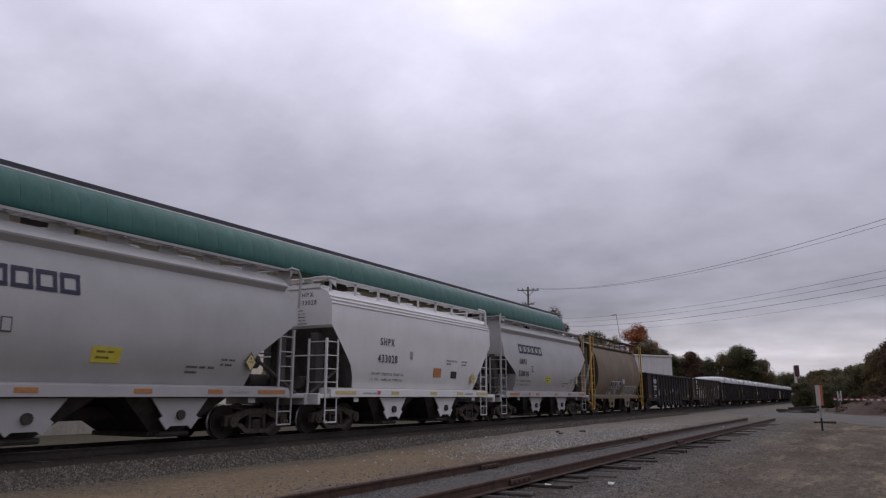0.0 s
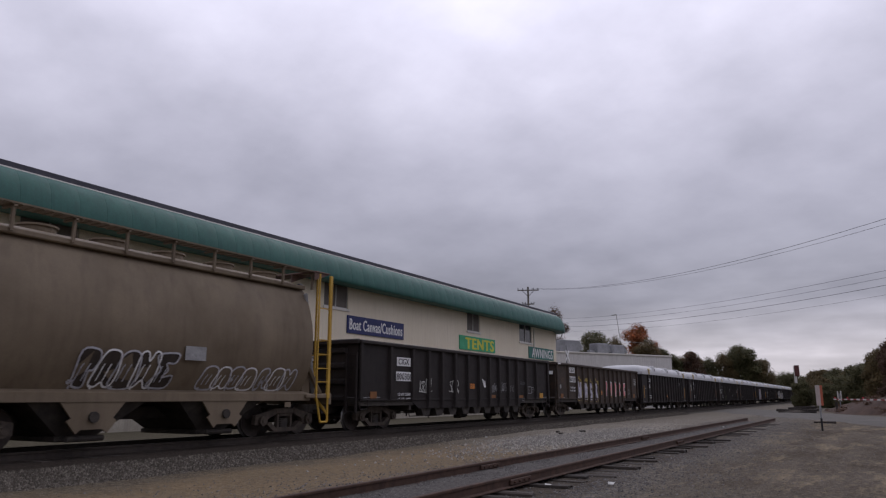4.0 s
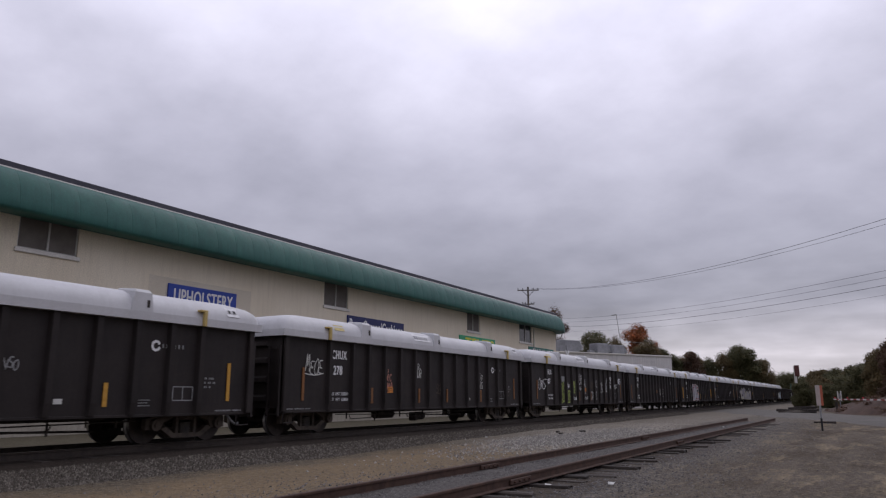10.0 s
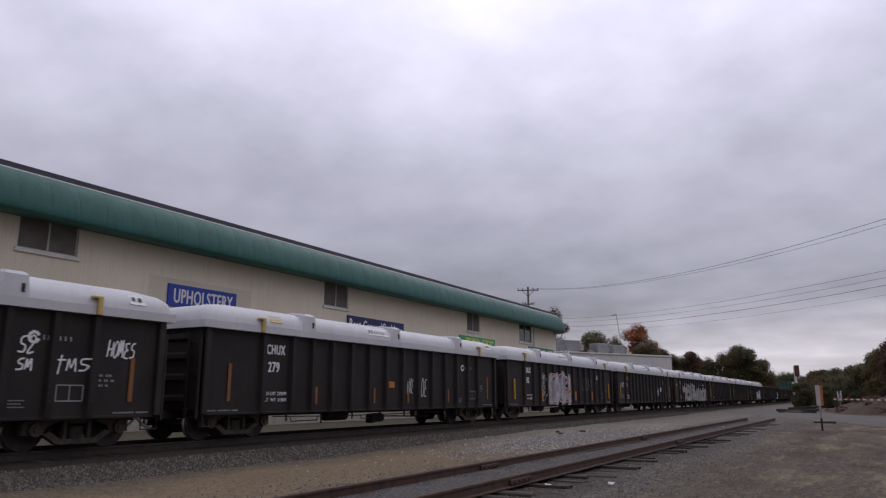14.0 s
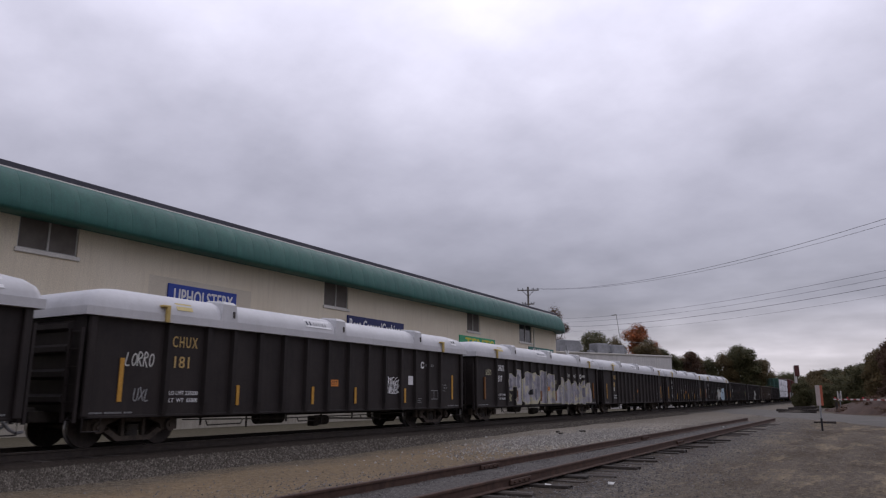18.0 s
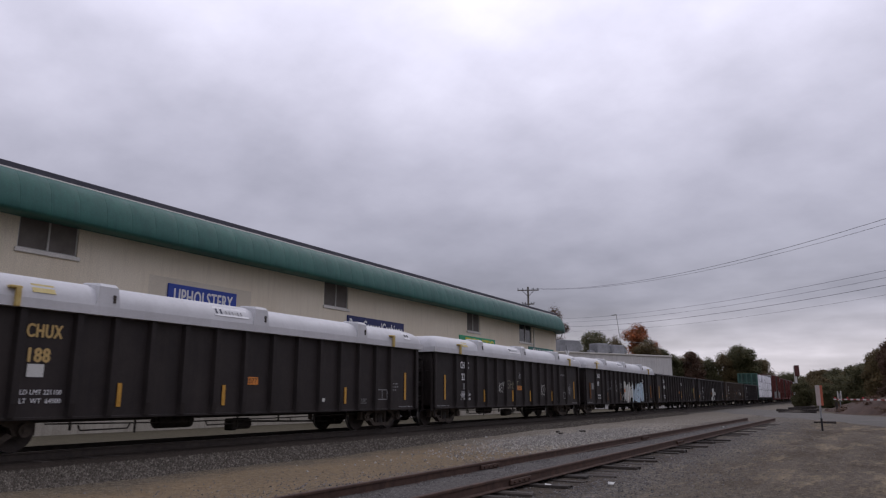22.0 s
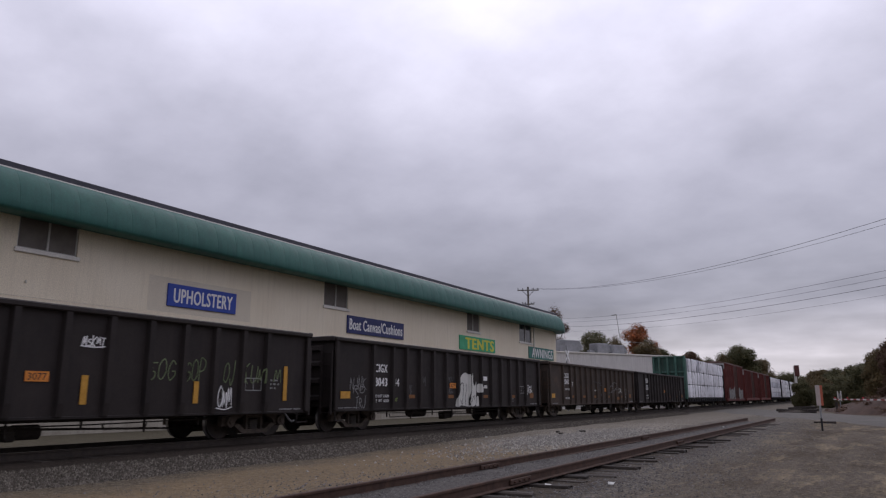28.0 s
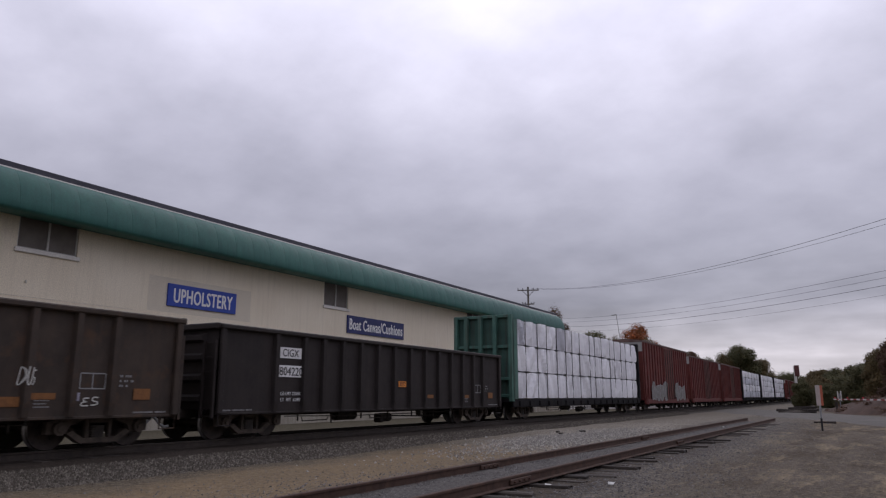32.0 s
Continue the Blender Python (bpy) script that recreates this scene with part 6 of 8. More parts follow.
        s.prism([(sy * 1.1, z0 - 0.02), (sy * 1.30, z0), (sy * 1.56, z0 - 0.05), (sy * 1.57, z0 - 0.27), (sy * 1.1, z0 - 0.29)] if kind != "tan" else [(sy * 1.0, z0), (sy * 1.16, z0), (sy * 1.42, z0 - 0.07), (sy * 1.42, z0 - 0.25), (sy * 1.0, z0 - 0.27)], -L + 0.05, L - 0.35, "yz")
        part("side_sill", s, mt, car)
    # end sheets, end sills, posts and braces
    for sx in (-1, 1):
        s = Shape()
        if kind == "tan":
            s.box(min(sx * (L - 0.5), sx * (L - 0.42)), -0.9, 1.4, max(sx * (L - 0.5), sx * (L - 0.42)), 0.9, 4.0, 0.02)
        else:
            if sx < 0 and kind == "smooth":
                # flat end sheet with a flanged top
                s.prism([(-1.50, 2.98), (1.50, 2.98), (1.44, 3.45), (1.34, 3.80), (1.24, 4.10), (1.20, 4.46), (-1.20, 4.46), (-1.24, 4.10), (-1.34, 3.80), (-1.44, 3.45)], -L - 0.025, -L - 0.003, "yz")
                s.box(-L - 0.16, -1.26, 4.44, -L - 0.028, 1.26, 4.52, 0.01)
            elif sx < 0:
                s.box(-L - 0.05, -1.1, 4.30, -L - 0.004, 1.1, 4.42, 0.01)
            elif kind == "ribbed":
                s.prism([(-1.50, 3.05), (1.50, 3.05), (1.48, 4.0), (1.30, 4.22), (-1.30, 4.22), (-1.48, 4.0)], L + 0.002, L + 0.03, "yz")
            else:
                s.box(L - 0.30, -1.0, 2.9, L - 0.02, 1.0, 3.7, 0.05)
        part("end_sheet", s, mt_end if kind == "tan" else mt, car)
        s = Shape()
        s.box(min(sx * (L - 0.6), sx * E), -1.50, 1.16, max(sx * (L - 0.6), sx * E), 1.50, 1.28, 0.02)
        s.box(min(sx * (E - 0.12), sx * E), -1.52, 0.98, max(sx * (E - 0.12), sx * E), 1.52, 1.30, 0.02)
        part("end_sill", s, mt, car)
        for sy in (-1, 1):
            s = Shape()
            x0, x1 = sorted((sx * (L + 0.06), sx * (L - 0.30)))
            s.box(x0, min(sy * 1.05, sy * 0.80), 1.28, x1, max(sy * 1.05, sy * 0.80), 3.02, 0.02)
            part("end_post", s, mt_end, car)
            s = Shape()
            s.cyl((sx * (E - 0.1), sy * 1.15, 1.3), (sx * (L - 1.4), sy * 1.1, 2.3 if kind != "tan" else 3.6), 0.045 if kind != "tan" else 0.075, 6)
            part("end_brace", s, mt_end, car)
        # corner post, a ladder on the side and one on the end, a stirrup under the sill
        cx = {"tan": (-L - 0.72, L + 0.32), "ribbed": (-L - 0.14, L - 0.30), "smooth": (-L - 0.34, L - 0.18)}[kind][sx > 0]
        top = {"tan": 4.52, "ribbed": 4.50 if sx > 0 else 2.85, "smooth": 2.95 if sx > 0 else 4.50}[kind]
        low = 4.52 if kind == "tan" else 2.85
        yc = -1.50
        s = Shape()
        pw = 0.055 if kind == "tan" else 0.036
        s.box(cx - pw, yc - 0.035, 1.16, cx + pw, yc + 0.035, top, 0.008)
        if top > 4 and kind != "tan":
            s.tube([(cx, yc, top - 0.02), (cx + (0.05 if sx < 0 else -0.06), yc, top + 0.10), (cx + (0.32 if sx < 0 else -0.40), yc + 0.12, top + 0.14)], 0.038, 8)
        part("corner_post", s, mt_ladder, car)
        s = Shape()
        yi = -0.84 if kind == "ribbed" else -0.98
        s.box(cx - 0.025, yi - 0.03, 1.28, cx + 0.025, yi + 0.03, low, 0.006)
        for z in (1.62, 2.0, 2.38, 2.76):
            s.box(cx - 0.012, yc, z - 0.012, cx + 0.012, yi, z + 0.012)
        part("end_ladder", s, mt_ladder, car)
        s = Shape()
        ox = cx + (0.52 if sx < 0 else -0.52)
        s.box(ox - 0.022, yc - 0.03, 1.16, ox + 0.022, yc + 0.015, low, 0.006)
        for z in (1.62, 2.0, 2.38, 2.76) + ((3.6,) if kind == "tan" else ()):
            s.box(min(cx, ox), yc - 0.03, z - 0.012, max(cx, ox), yc - 0.006, z + 0.012)
        part("side_ladder", s, mt_ladder, car)
        s = Shape()
        if kind == "tan":
            s.path([(cx - sx * 0.5, yc, 1.18), (cx - sx * 0.30, yc, 0.50), (cx, yc, 0.50), (cx, yc, 1.18)], 0.032, 6)
            s.path([(cx + sx * 0.02, yc + 0.5, 1.18), (cx, yc, 0.72)], 0.045, 6)
        else:
            s.path([(cx, yc, 1.18), (cx, yc, 0.48), (ox, yc, 0.48), (ox, yc, 1.18)], 0.022, 6)
            s.path([(cx, yc, 0.82), (ox, yc, 0.82)], 0.016, 6)
        part("stirrup", s, mt_ladder, car)
        s = Shape()
        s.path([(cx, -1.0, 2.38), (cx, 1.45, 2.38)], 0.020, 6)
        s.path([(cx, 1.45, 1.28), (cx, 1.45, low if kind == "tan" else 2.85)], 0.03, 6)
        part("hand_rail", s, mt_ladder, car)
        # crossover platform at the roof
        s = Shape()
        zp = 4.56 if kind != "smooth" else 4.53
        x0, x1 = sorted((cx, sx * (L - 0.32)))
        s.box(x0, -1.46, zp, x1, 1.46, zp + 0.035, 0.008)
        for y in (-1.40, -0.5, 0.5, 1.40):
            s.prism([(x0, zp), (x1, zp), (x1 if sx < 0 else x0, zp - 0.22)], y - 0.012, y + 0.012)
        part("crossover", s, M_ROOF_RUST if kind == "tan" else mt, car, "rust-brown roof platform" if kind == "tan" else "")
        if kind == "tan":
            s = Shape()
            s.cyl((cx, -0.95, 1.3), (sx * (L - 0.55), -1.28, 3.95), 0.06, 8)
            s.box(cx - 0.05, -0.35, 1.28, cx + 0.05, -0.20, 4.4, 0.01)
            part("strut", s, M_HOSE, car, "grey diagonal strut")
        elif kind == "smooth" and sx > 0:
            s = Shape()
            s.tube([(L - 0.30, -1.40, 4.56), (L - 0.02, -1.42, 4.54), (L + 0.10, -1.42, 4.36), (L + 0.10, -1.40, 3.55)], 0.04, 8)
            part("corner_pipe", s, mt_ladder, car)
        s = Shape()
        s.cyl((sx * (L - 0.9), -0.5, 1.62), (sx * (L + 0.2), -0.5, 1.62), 0.19, 12)
        part("brake_reservoir", s, mt_end, car, smooth=True)
        part("brake_valve", Shape().cyl((sx * L, 0.35, 2.2), (sx * (L + 0.32), 0.35, 2.2), 0.2, 12), mt_end, car, smooth=True)
    # running boards, their brackets and the hatches
    zr = 4.50 if kind == "smooth" else 4.58
    for sy in (-1, 1):
        s = Shape()
        for k in range(5):
            y = sy * (0.94 + 0.09 * k)
            s.box(-L - 0.15, y - 0.03, zr, L + 0.15, y + 0.03, zr + 0.03)
        for k in range(52):
            x = -L + k * (2 * L / 51)
            s.box(x - 0.015, min(sy * 0.92, sy * 1.33), zr - 0.014, x + 0.015, max(sy * 0.92, sy * 1.33), zr)
        part("running_board", s, mt_end if kind == "tan" else mt, car)
        if kind == "smooth":
            s = Shape()
            s.box(-L - 0.1, min(sy * 1.33, sy * 1.345), zr - 0.02, L + 0.1, max(sy * 1.33, sy * 1.345), zr + 0.035)
            part("walkway_fascia", s, mt, car)
        for k in range(9):
            x = -L + 0.25 + k * (2 * L - 0.5) / 8
            s = Shape()
            if kind == "smooth":
                s.prism([(x - 0.30, 4.16), (x + 0.30, 4.16), (x + 0.26, zr - 0.015), (x - 0.26, zr - 0.015)], sy * 1.10, sy * 1.12)
            else:
                s.box(x - 0.03, min(sy * 1.22, sy * 1.28), 4.10, x + 0.03, max(sy * 1.22, sy * 1.28), zr - 0.015)
            s.box(x - 0.03, min(sy * 0.9, sy * 1.33), zr - 0.055, x + 0.03, max(sy * 0.9, sy * 1.33), zr - 0.015)
            part("bracket", s, mt, car)
    for k in range(6):
        s = Shape()
        x = -4.2 + 1.68 * k
        s.cyl((x, 0, 4.38), (x, 0, 4.50), 0.38, 18)
        s.cyl((x, 0, 4.50), (x, 0, 4.54), 0.42, 18)
        part("hatch", s, mt, car)
    # outlet bays under the body
    for x in (-1.75, 1.75):
        s = Shape()
        s.loft([[(x - 1.45, -1.35, 1.2), (x + 1.45, -1.35, 1.2), (x + 1.45, 1.35, 1.2), (x - 1.45, 1.35, 1.2)],
                [(x - 0.42, -0.95, 0.42), (x + 0.42, -0.95, 0.42), (x + 0.42, 0.95, 0.42), (x - 0.42, 0.95, 0.42)]])
        s.box(x - 0.5, -1.0, 0.32, x + 0.5, 1.0, 0.43, 0.02)
        bay = part("outlet_bay", s, M_UNDER, car)
        s = Shape()
        s.prism([(x - 0.78, 1.17), (x + 0.78, 1.17), (x + 0.46, 0.78), (x + 0.55, 0.72), (x + 0.34, 0.48), (x + 0.24, 0.56), (x - 0.24, 0.56), (x - 0.34, 0.48), (x - 0.55, 0.72), (x - 0.46, 0.78)], -1.40, -1.36)
        part("bay_plate", s, mt_end if kind == "tan" else mt, bay, "pale stiffening plate")
        s = Shape()
        s.cyl((x, -1.47, 0.80), (x, -1.40, 0.80), 0.11, 10)
        s.cyl((x - 0.4, -1.2, 0.38), (x + 0.4, -1.2, 0.38), 0.06, 8)
        part("outlet_gear", s, M_UNDER, bay)
    s = Shape()
    s.box(-E - 0.1, -0.3, 0.70, E + 0.1, 0.3, 0.98, 0.02)
    part("centre_sill", s, M_UNDER, car)
    couplers(car, E - 0.08)
    for sx in (-1, 1):
        truck(car, sx * (L - 0.95))
        plate(car, "reflector_box", sx * 3.9 - 0.12, z0 - 0.42, sx * 3.9 + 0.12, z0 - 0.29, mt, -1.45)
    for ob in [o for o in car.children if o.name.split(".")[0] not in ("truck", "coupler", "brake_hose")]:
        for v in ob.data.vertices:
            v.co.z += TALL[kind] * max(0.0, v.co.z - KNEE)
    return car


# -- bulkhead flat car, box car, centre-beam flat car --
def under(car, half, tx):
    s = Shape()
    s.box(-half - 0.25, -0.3, 0.68, half + 0.25, 0.3, 0.95, 0.02)
    part("centre_sill", s, M_UNDER, car)
    brake_gear(car, 0.66, -1.0, half * 0.6)
    couplers(car, half + 0.05)
    for sx in (-1, 1):
        truck(car, sx * tx)


def flat_car(half, mt, bulk_mt):
    car = thing("flat_car", pose(0, 0, 0), "dark bulkhead flat car with green end walls", "flat car", "cars of the train")
    s = Shape()
    s.box(-half, -1.42, 0.95, half, 1.42, 1.10, 0.02)
    part("deck", s, mt, car)
    for sy in (-1, 1):
        s = Shape()
        s.box(-half, min(sy * 1.36, sy * 1.46), 0.74, half, max(sy * 1.36, sy * 1.46), 1.12, 0.02)
        part("side_sill", s, mt, car)
        for k in range(18):
            x = -half + 0.7 + k * (2 * half - 1.4) / 17
            s = Shape()
            s.box(x - 0.09, min(sy * 1.44, sy * 1.53), 0.80, x + 0.09, max(sy * 1.44, sy * 1.53), 1.02, 0.02)
            part("stake_pocket", s, mt, car)
    for sx in (-1, 1):
        s = Shape()
        x0, x1 = sorted((sx * (half - 0.10), sx * (half - 0.16)))
        s.box(x0, -1.46, 1.1, x1, 1.46, 4.86)
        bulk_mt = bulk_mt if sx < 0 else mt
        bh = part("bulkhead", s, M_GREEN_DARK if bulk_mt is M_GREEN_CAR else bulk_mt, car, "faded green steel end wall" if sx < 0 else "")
        for y in (-1.40, -0.62, 0.12, 0.86, 1.40):
            s = Shape()
            x0, x1 = sorted((sx * (half - 0.10), sx * (half + 0.16)))
            s.box(x0, y - 0.09, 1.0, x1, y + 0.09, 4.9, 0.015)
            part("post", s, bulk_mt, bh)
        for z in (1.25, 2.0, 3.45, 4.84):
            s = Shape()
            x0, x1 = sorted((sx * (half - 0.10), sx * (half + 0.05)))
            s.box(x0, -1.46, z - 0.07, x1, 1.46, z + 0.07, 0.015)
            part("rail", s, bulk_mt, bh)
        s = Shape()
        x0, x1 = sorted((sx * half, sx * (half - 0.5)))
        s.box(x0, -1.49, 1.1, x1, -1.46, 4.7)
        if sx < 0:
            part("wing_plate", s, bulk_mt, bh)
    under(car, half, half - 2.0)
    return car


def wrapped_bundle(x0, x1, z0, z1, half, rng):
    """A plastic-wrapped bundle: pillowed sides with creases, drawn in at its edges."""
    s, nx, nz = Shape(), 8, 7
    for side in (-1, 1):
        grid, crease = [], [rng.uniform(-0.045, 0.045) for _ in range(nx + 1)]
        slant = rng.uniform(-0.5, 0.5)
        for j in range(nz + 1):
            for i in range(nx + 1):
                u, w = i / nx, j / nz
                puff = (1 - abs(2 * u - 1) ** 2.2) * (0.35 + 0.65 * (1 - abs(2 * w - 1) ** 3))
                fold = 0.075 * math.sin(9 * (u + slant * w) + 6 * crease[0] * 30)
                dy = 0.055 * puff + (1.15 * crease[i] + fold if 0 < i < nx else 0) * (0.5 + 0.5 * puff) + rng.uniform(-0.012, 0.012)
                pinch = 0.05 * abs(2 * u - 1) ** 3
                z = z0 + (z1 - z0) * w + (pinch if j == 0 else -pinch if j == nz else rng.uniform(-0.02, 0.02))
                grid.append((x0 + (x1 - x0) * u, side * (half + dy), z))
        f = []
        for j in range(nz):
            for i in range(nx):
                a = j * (nx + 1) + i
                q = (a, a + 1, a + nx + 2, a + nx + 1)
                f += [q[:3], (q[0], q[2], q[3])] if side < 0 else [q[2::-1], (q[3], q[2], q[0])]
        s.add(grid, f)
    h = half - 0.01
    s.add([(x, y, z) for z in (z0 + 0.03, z1 - 0.05) for y in (-h, h) for x in (x0, x1)], [(0, 2, 3, 1), (4, 5, 7, 6), (0, 4, 6, 2), (1, 3, 7, 5)])
    return s


def lumber(half, tiers, columns, tall, rng, greys=()):
    """greys: tiers in soiled wrap."""
    st = thing("lumber_stack", pose(0, 0, 0), "stacked lumber bundles in white plastic wrap on a flat car", "lumber stack", "loads of lumber")
    w, z = (2 * half) / columns, 1.12
    cuts = [-half + (i + (rng.uniform(-0.22, 0.22) if 0 < i < columns else 0)) * w for i in range(columns + 1)]
    for j in range(tiers):
        for a, b in zip(cuts, cuts[1:]):
            a2, b2 = a + rng.uniform(0.002, 0.012), b - rng.uniform(0.002, 0.012)
            s = wrapped_bundle(a2, b2, z + j * tall + 0.01, z + (j + 1) * tall - rng.uniform(0.0, 0.035), 1.38 + rng.uniform(-0.02, 0.03), rng)
            part("lumber_pack", s, M_WRAP_GREY if j in greys or rng.random() < 0.02 else M_WRAP, st)
    for a in cuts[1:-1]:
        part("strap", Shape().box(a - 0.016, -1.425, z, a + 0.016, -1.405, z + tiers * tall), M_UNDER, st)
    return st


def box_car(half, mt, top):
    car = thing("box_car", pose(0, 0, 0), "oxide red ribbed box car with a pale roof", "box car", "cars of the train")
    s = Shape()
    s.box(-half, -1.45, 0.95, half, 1.45, top - 0.25)
    part("body", s, mt, car)
    s = Shape()
    s.prism([(-1.52, top - 0.26), (-1.52, top - 0.16), (0, top), (1.52, top - 0.16), (1.52, top - 0.26)], -half - 0.06, half + 0.06, "yz")
    for k in range(15):
        x = -half + 0.3 + k * (2 * half - 0.6) / 14
        s.prism([(-1.50, top - 0.17), (-1.50, top - 0.13), (0, top + 0.03), (1.50, top - 0.13), (1.50, top - 0.17)], x - 0.05, x + 0.05, "yz")
    part("roof", s, M_ROOF_RUST, car)
    for sy in (-1, 1):
        s = Shape()
        s.box(-half, min(sy * 1.40, sy * 1.53), 0.70, half, max(sy * 1.40, sy * 1.53), 1.05, 0.02)
        part("side_sill", s, mt, car)
        for k in range(19):
            x = -half + 0.25 + k * (2 * half - 0.5) / 18
            if abs(x) < 1.6:
                continue
            s = Shape()
            s.box(x - 0.06, min(sy * 1.45, sy * 1.53), 1.0, x + 0.06, max(sy * 1.45, sy * 1.53), top - 0.3, 0.02)
            part("rib", s, mt, car)
        s = Shape()
        s.box(-1.55, min(sy * 1.47, sy * 1.56), 1.05, 1.55, max(sy * 1.47, sy * 1.56), top - 0.35, 0.02)
        door = part("door", s, mt, car)
        for x in (-1.2, -0.4, 0.4, 1.2):
            s = Shape()
            s.cyl((x, sy * 1.60, 1.0), (x, sy * 1.60, top - 0.4), 0.03, 6)
            part("lock_bar", s, M_TRUCK, door)
    for sx in (-1, 1):
        for k in range(7):
            z = 1.3 + 0.42 * k
            s = Shape()
            x0, x1 = sorted((sx * half, sx * (half + 0.07)))
            s.box(x0, -1.2, z - 0.08, x1, 1.2, z + 0.08, 0.02)
            part("end_rib", s, mt, car)
        x0, x1 = sorted((sx * half, sx * (half + 0.02)))
        part("end_cap", Shape().box(x0, -1.44, top - 0.95, x1, 1.44, top - 0.24), M_ROOF_CAR, car, "pale galvanised panel under the roof")
        rungs(car, [sx * (half - 0.3)], -1.50, [0.7 + 0.36 * k for k in range(4)], mt, "x", 0.2)
    under(car, half, half - 1.6)
    return car


# ---- the consist, front to back; each row holds the car's middle on the train ----
RNG = random.Random(7)
CARS = []


def place(car, u):
    car.matrix_basis = pose(u, TRACK_Y, CAR_Z)
    CARS.append((car, u))
    return car


SHEET_Y = -GW - 0.012          # gondola side sheet
HOP_Y = -1.56                  # hopper side


def hopper_marks(car, mark, number, logo, colour):
    if logo:
        # company name as plain blocks
        for k in range(6):
            x = -3.80 + 0.475 * k
            s = Shape()
            for a, b in (((x, 3.55), (x + 0.42, 3.55)), ((x, 3.22), (x + 0.42, 3.22)), ((x + 0.045, 3.22), (x + 0.045, 3.55)), ((x + 0.375, 3.22), (x + 0.375, 3.55))):
                ribbon(s, [Vector(a), Vector(b)], 0.085, 0)
            hug(part("logo_block", s, M_BLUEBLACK, car), True, 0.014)
    zt = 2.68 if logo else 2.84
    xl = -3.98 if logo else -2.85
    write("marking", mark, colour, car, xl + 0.08, HOP_Y - 0.005, zt, 0.24, 0.80, 0.03, 1.35)
    write("marking", number, colour, car, xl - 0.06, HOP_Y - 0.005, zt - 0.55, 0.25, 1.12, 0.03, 1.25)
    for k, line in enumerate(("LD LMT  232000 LB 105300 KG", "LT  WT   53800 LB  24400 KG")):
        ob = write("weight_print", line, M_TRUCK, car, xl - 0.35, 0, 1.88 - 0.17 * k, 0.085, 1.85)
        ob.matrix_basis = Matrix.Translation((0, -side_skin(1.88 - 0.17 * k, logo) - 0.025, 0)) @ ob.matrix_basis
    bars(car, "small_print", 1.75 if logo else 1.56, 1.85 if logo else 2.5, ((0.34, 0.2, 0.2), (0.35,)), M_TRUCK, HOP_Y + 0.02, 2, 0.05, 0.12)
    bars(car, "small_print", 2.75, 2.05 if logo else 2.5, ((0.2, 0.2), (0.1, 0.22), (0.3,)), M_TRUCK, HOP_Y - 0.002, 2, 0.05, 0.12)
    write("marking", mark, colour, car, 0, 0, 0, 0.14, 0.46, 0.0, 1.3).matrix_basis = pose(-5.53 if logo else -5.31, 0.62 if logo else -0.25, 4.16, 0, 0, -90) @ Matrix.Diagonal((0.14, 1, 0.14, 1))
    write("marking", number, colour, car, 0, 0, 0, 0.14, 0.5, 0.0, 1.2).matrix_basis = pose(-5.53 if logo else -5.31, 0.62 if logo else -0.25, 3.92, 0, 0, -90) @ Matrix.Diagonal((0.14, 1, 0.14, 1))
    end = bars(car, "end_print", 0, 0, ((0.2,), (0.1, 0.12), (0.28,), (0.14, 0.1), (0.36,)), M_TRUCK, -0.004, 5, 0.03, 0.1)
    end.matrix_basis = pose(-5.525 if logo else -5.305, 0.62 if logo else -0.25, 3.74, 0, 0, -90)


def placard(car, x, z, mt_edge, size=0.20, y=-1.57, facing=0):
    s = Shape()
    for r, d, in ((1.0, 0.0), ):
        s.add([(-size, -0.01, 0), (0, -0.01, -size * 1.25), (size, -0.01, 0), (0, -0.01, size * 1.25)], [(0, 1, 2, 3)])
    p = part("hazard_placard", s, mt_edge, car, "diamond hazard placard", at=pose(x, y, z, 0, 0, facing))
    s = Shape()
    k = size * 0.82
    s.add([(-k, -0.014, 0), (0, -0.014, -k * 1.25), (k, -0.014, 0), (0, -0.014, k * 1.25)], [(0, 1, 2, 3)])
    part("face", s, M_PLACARD, p)
    write("print", "1495", M_BLACK, p, -k * 0.42, -0.018, -k * 0.18, k * 0.36, k * 0.84)
    part("symbol", Shape().add([(-k * 0.2, -0.018, k * 0.42), (k * 0.2, -0.018, k * 0.42), (0, -0.018, k * 0.85)], [(0, 1, 2)]), M_BLACK, p)


M_SILVER = shade("silver_spray_paint", (0.34, 0.34, 0.37), (0.56, 0.56, 0.59), 2.5, 0.5, 0.1, 0.05, 20)
M_PLACARD = shade("faded_yellow_placard", (0.52, 0.42, 0.16), (0.60, 0.50, 0.22), 6.0, 0.6)

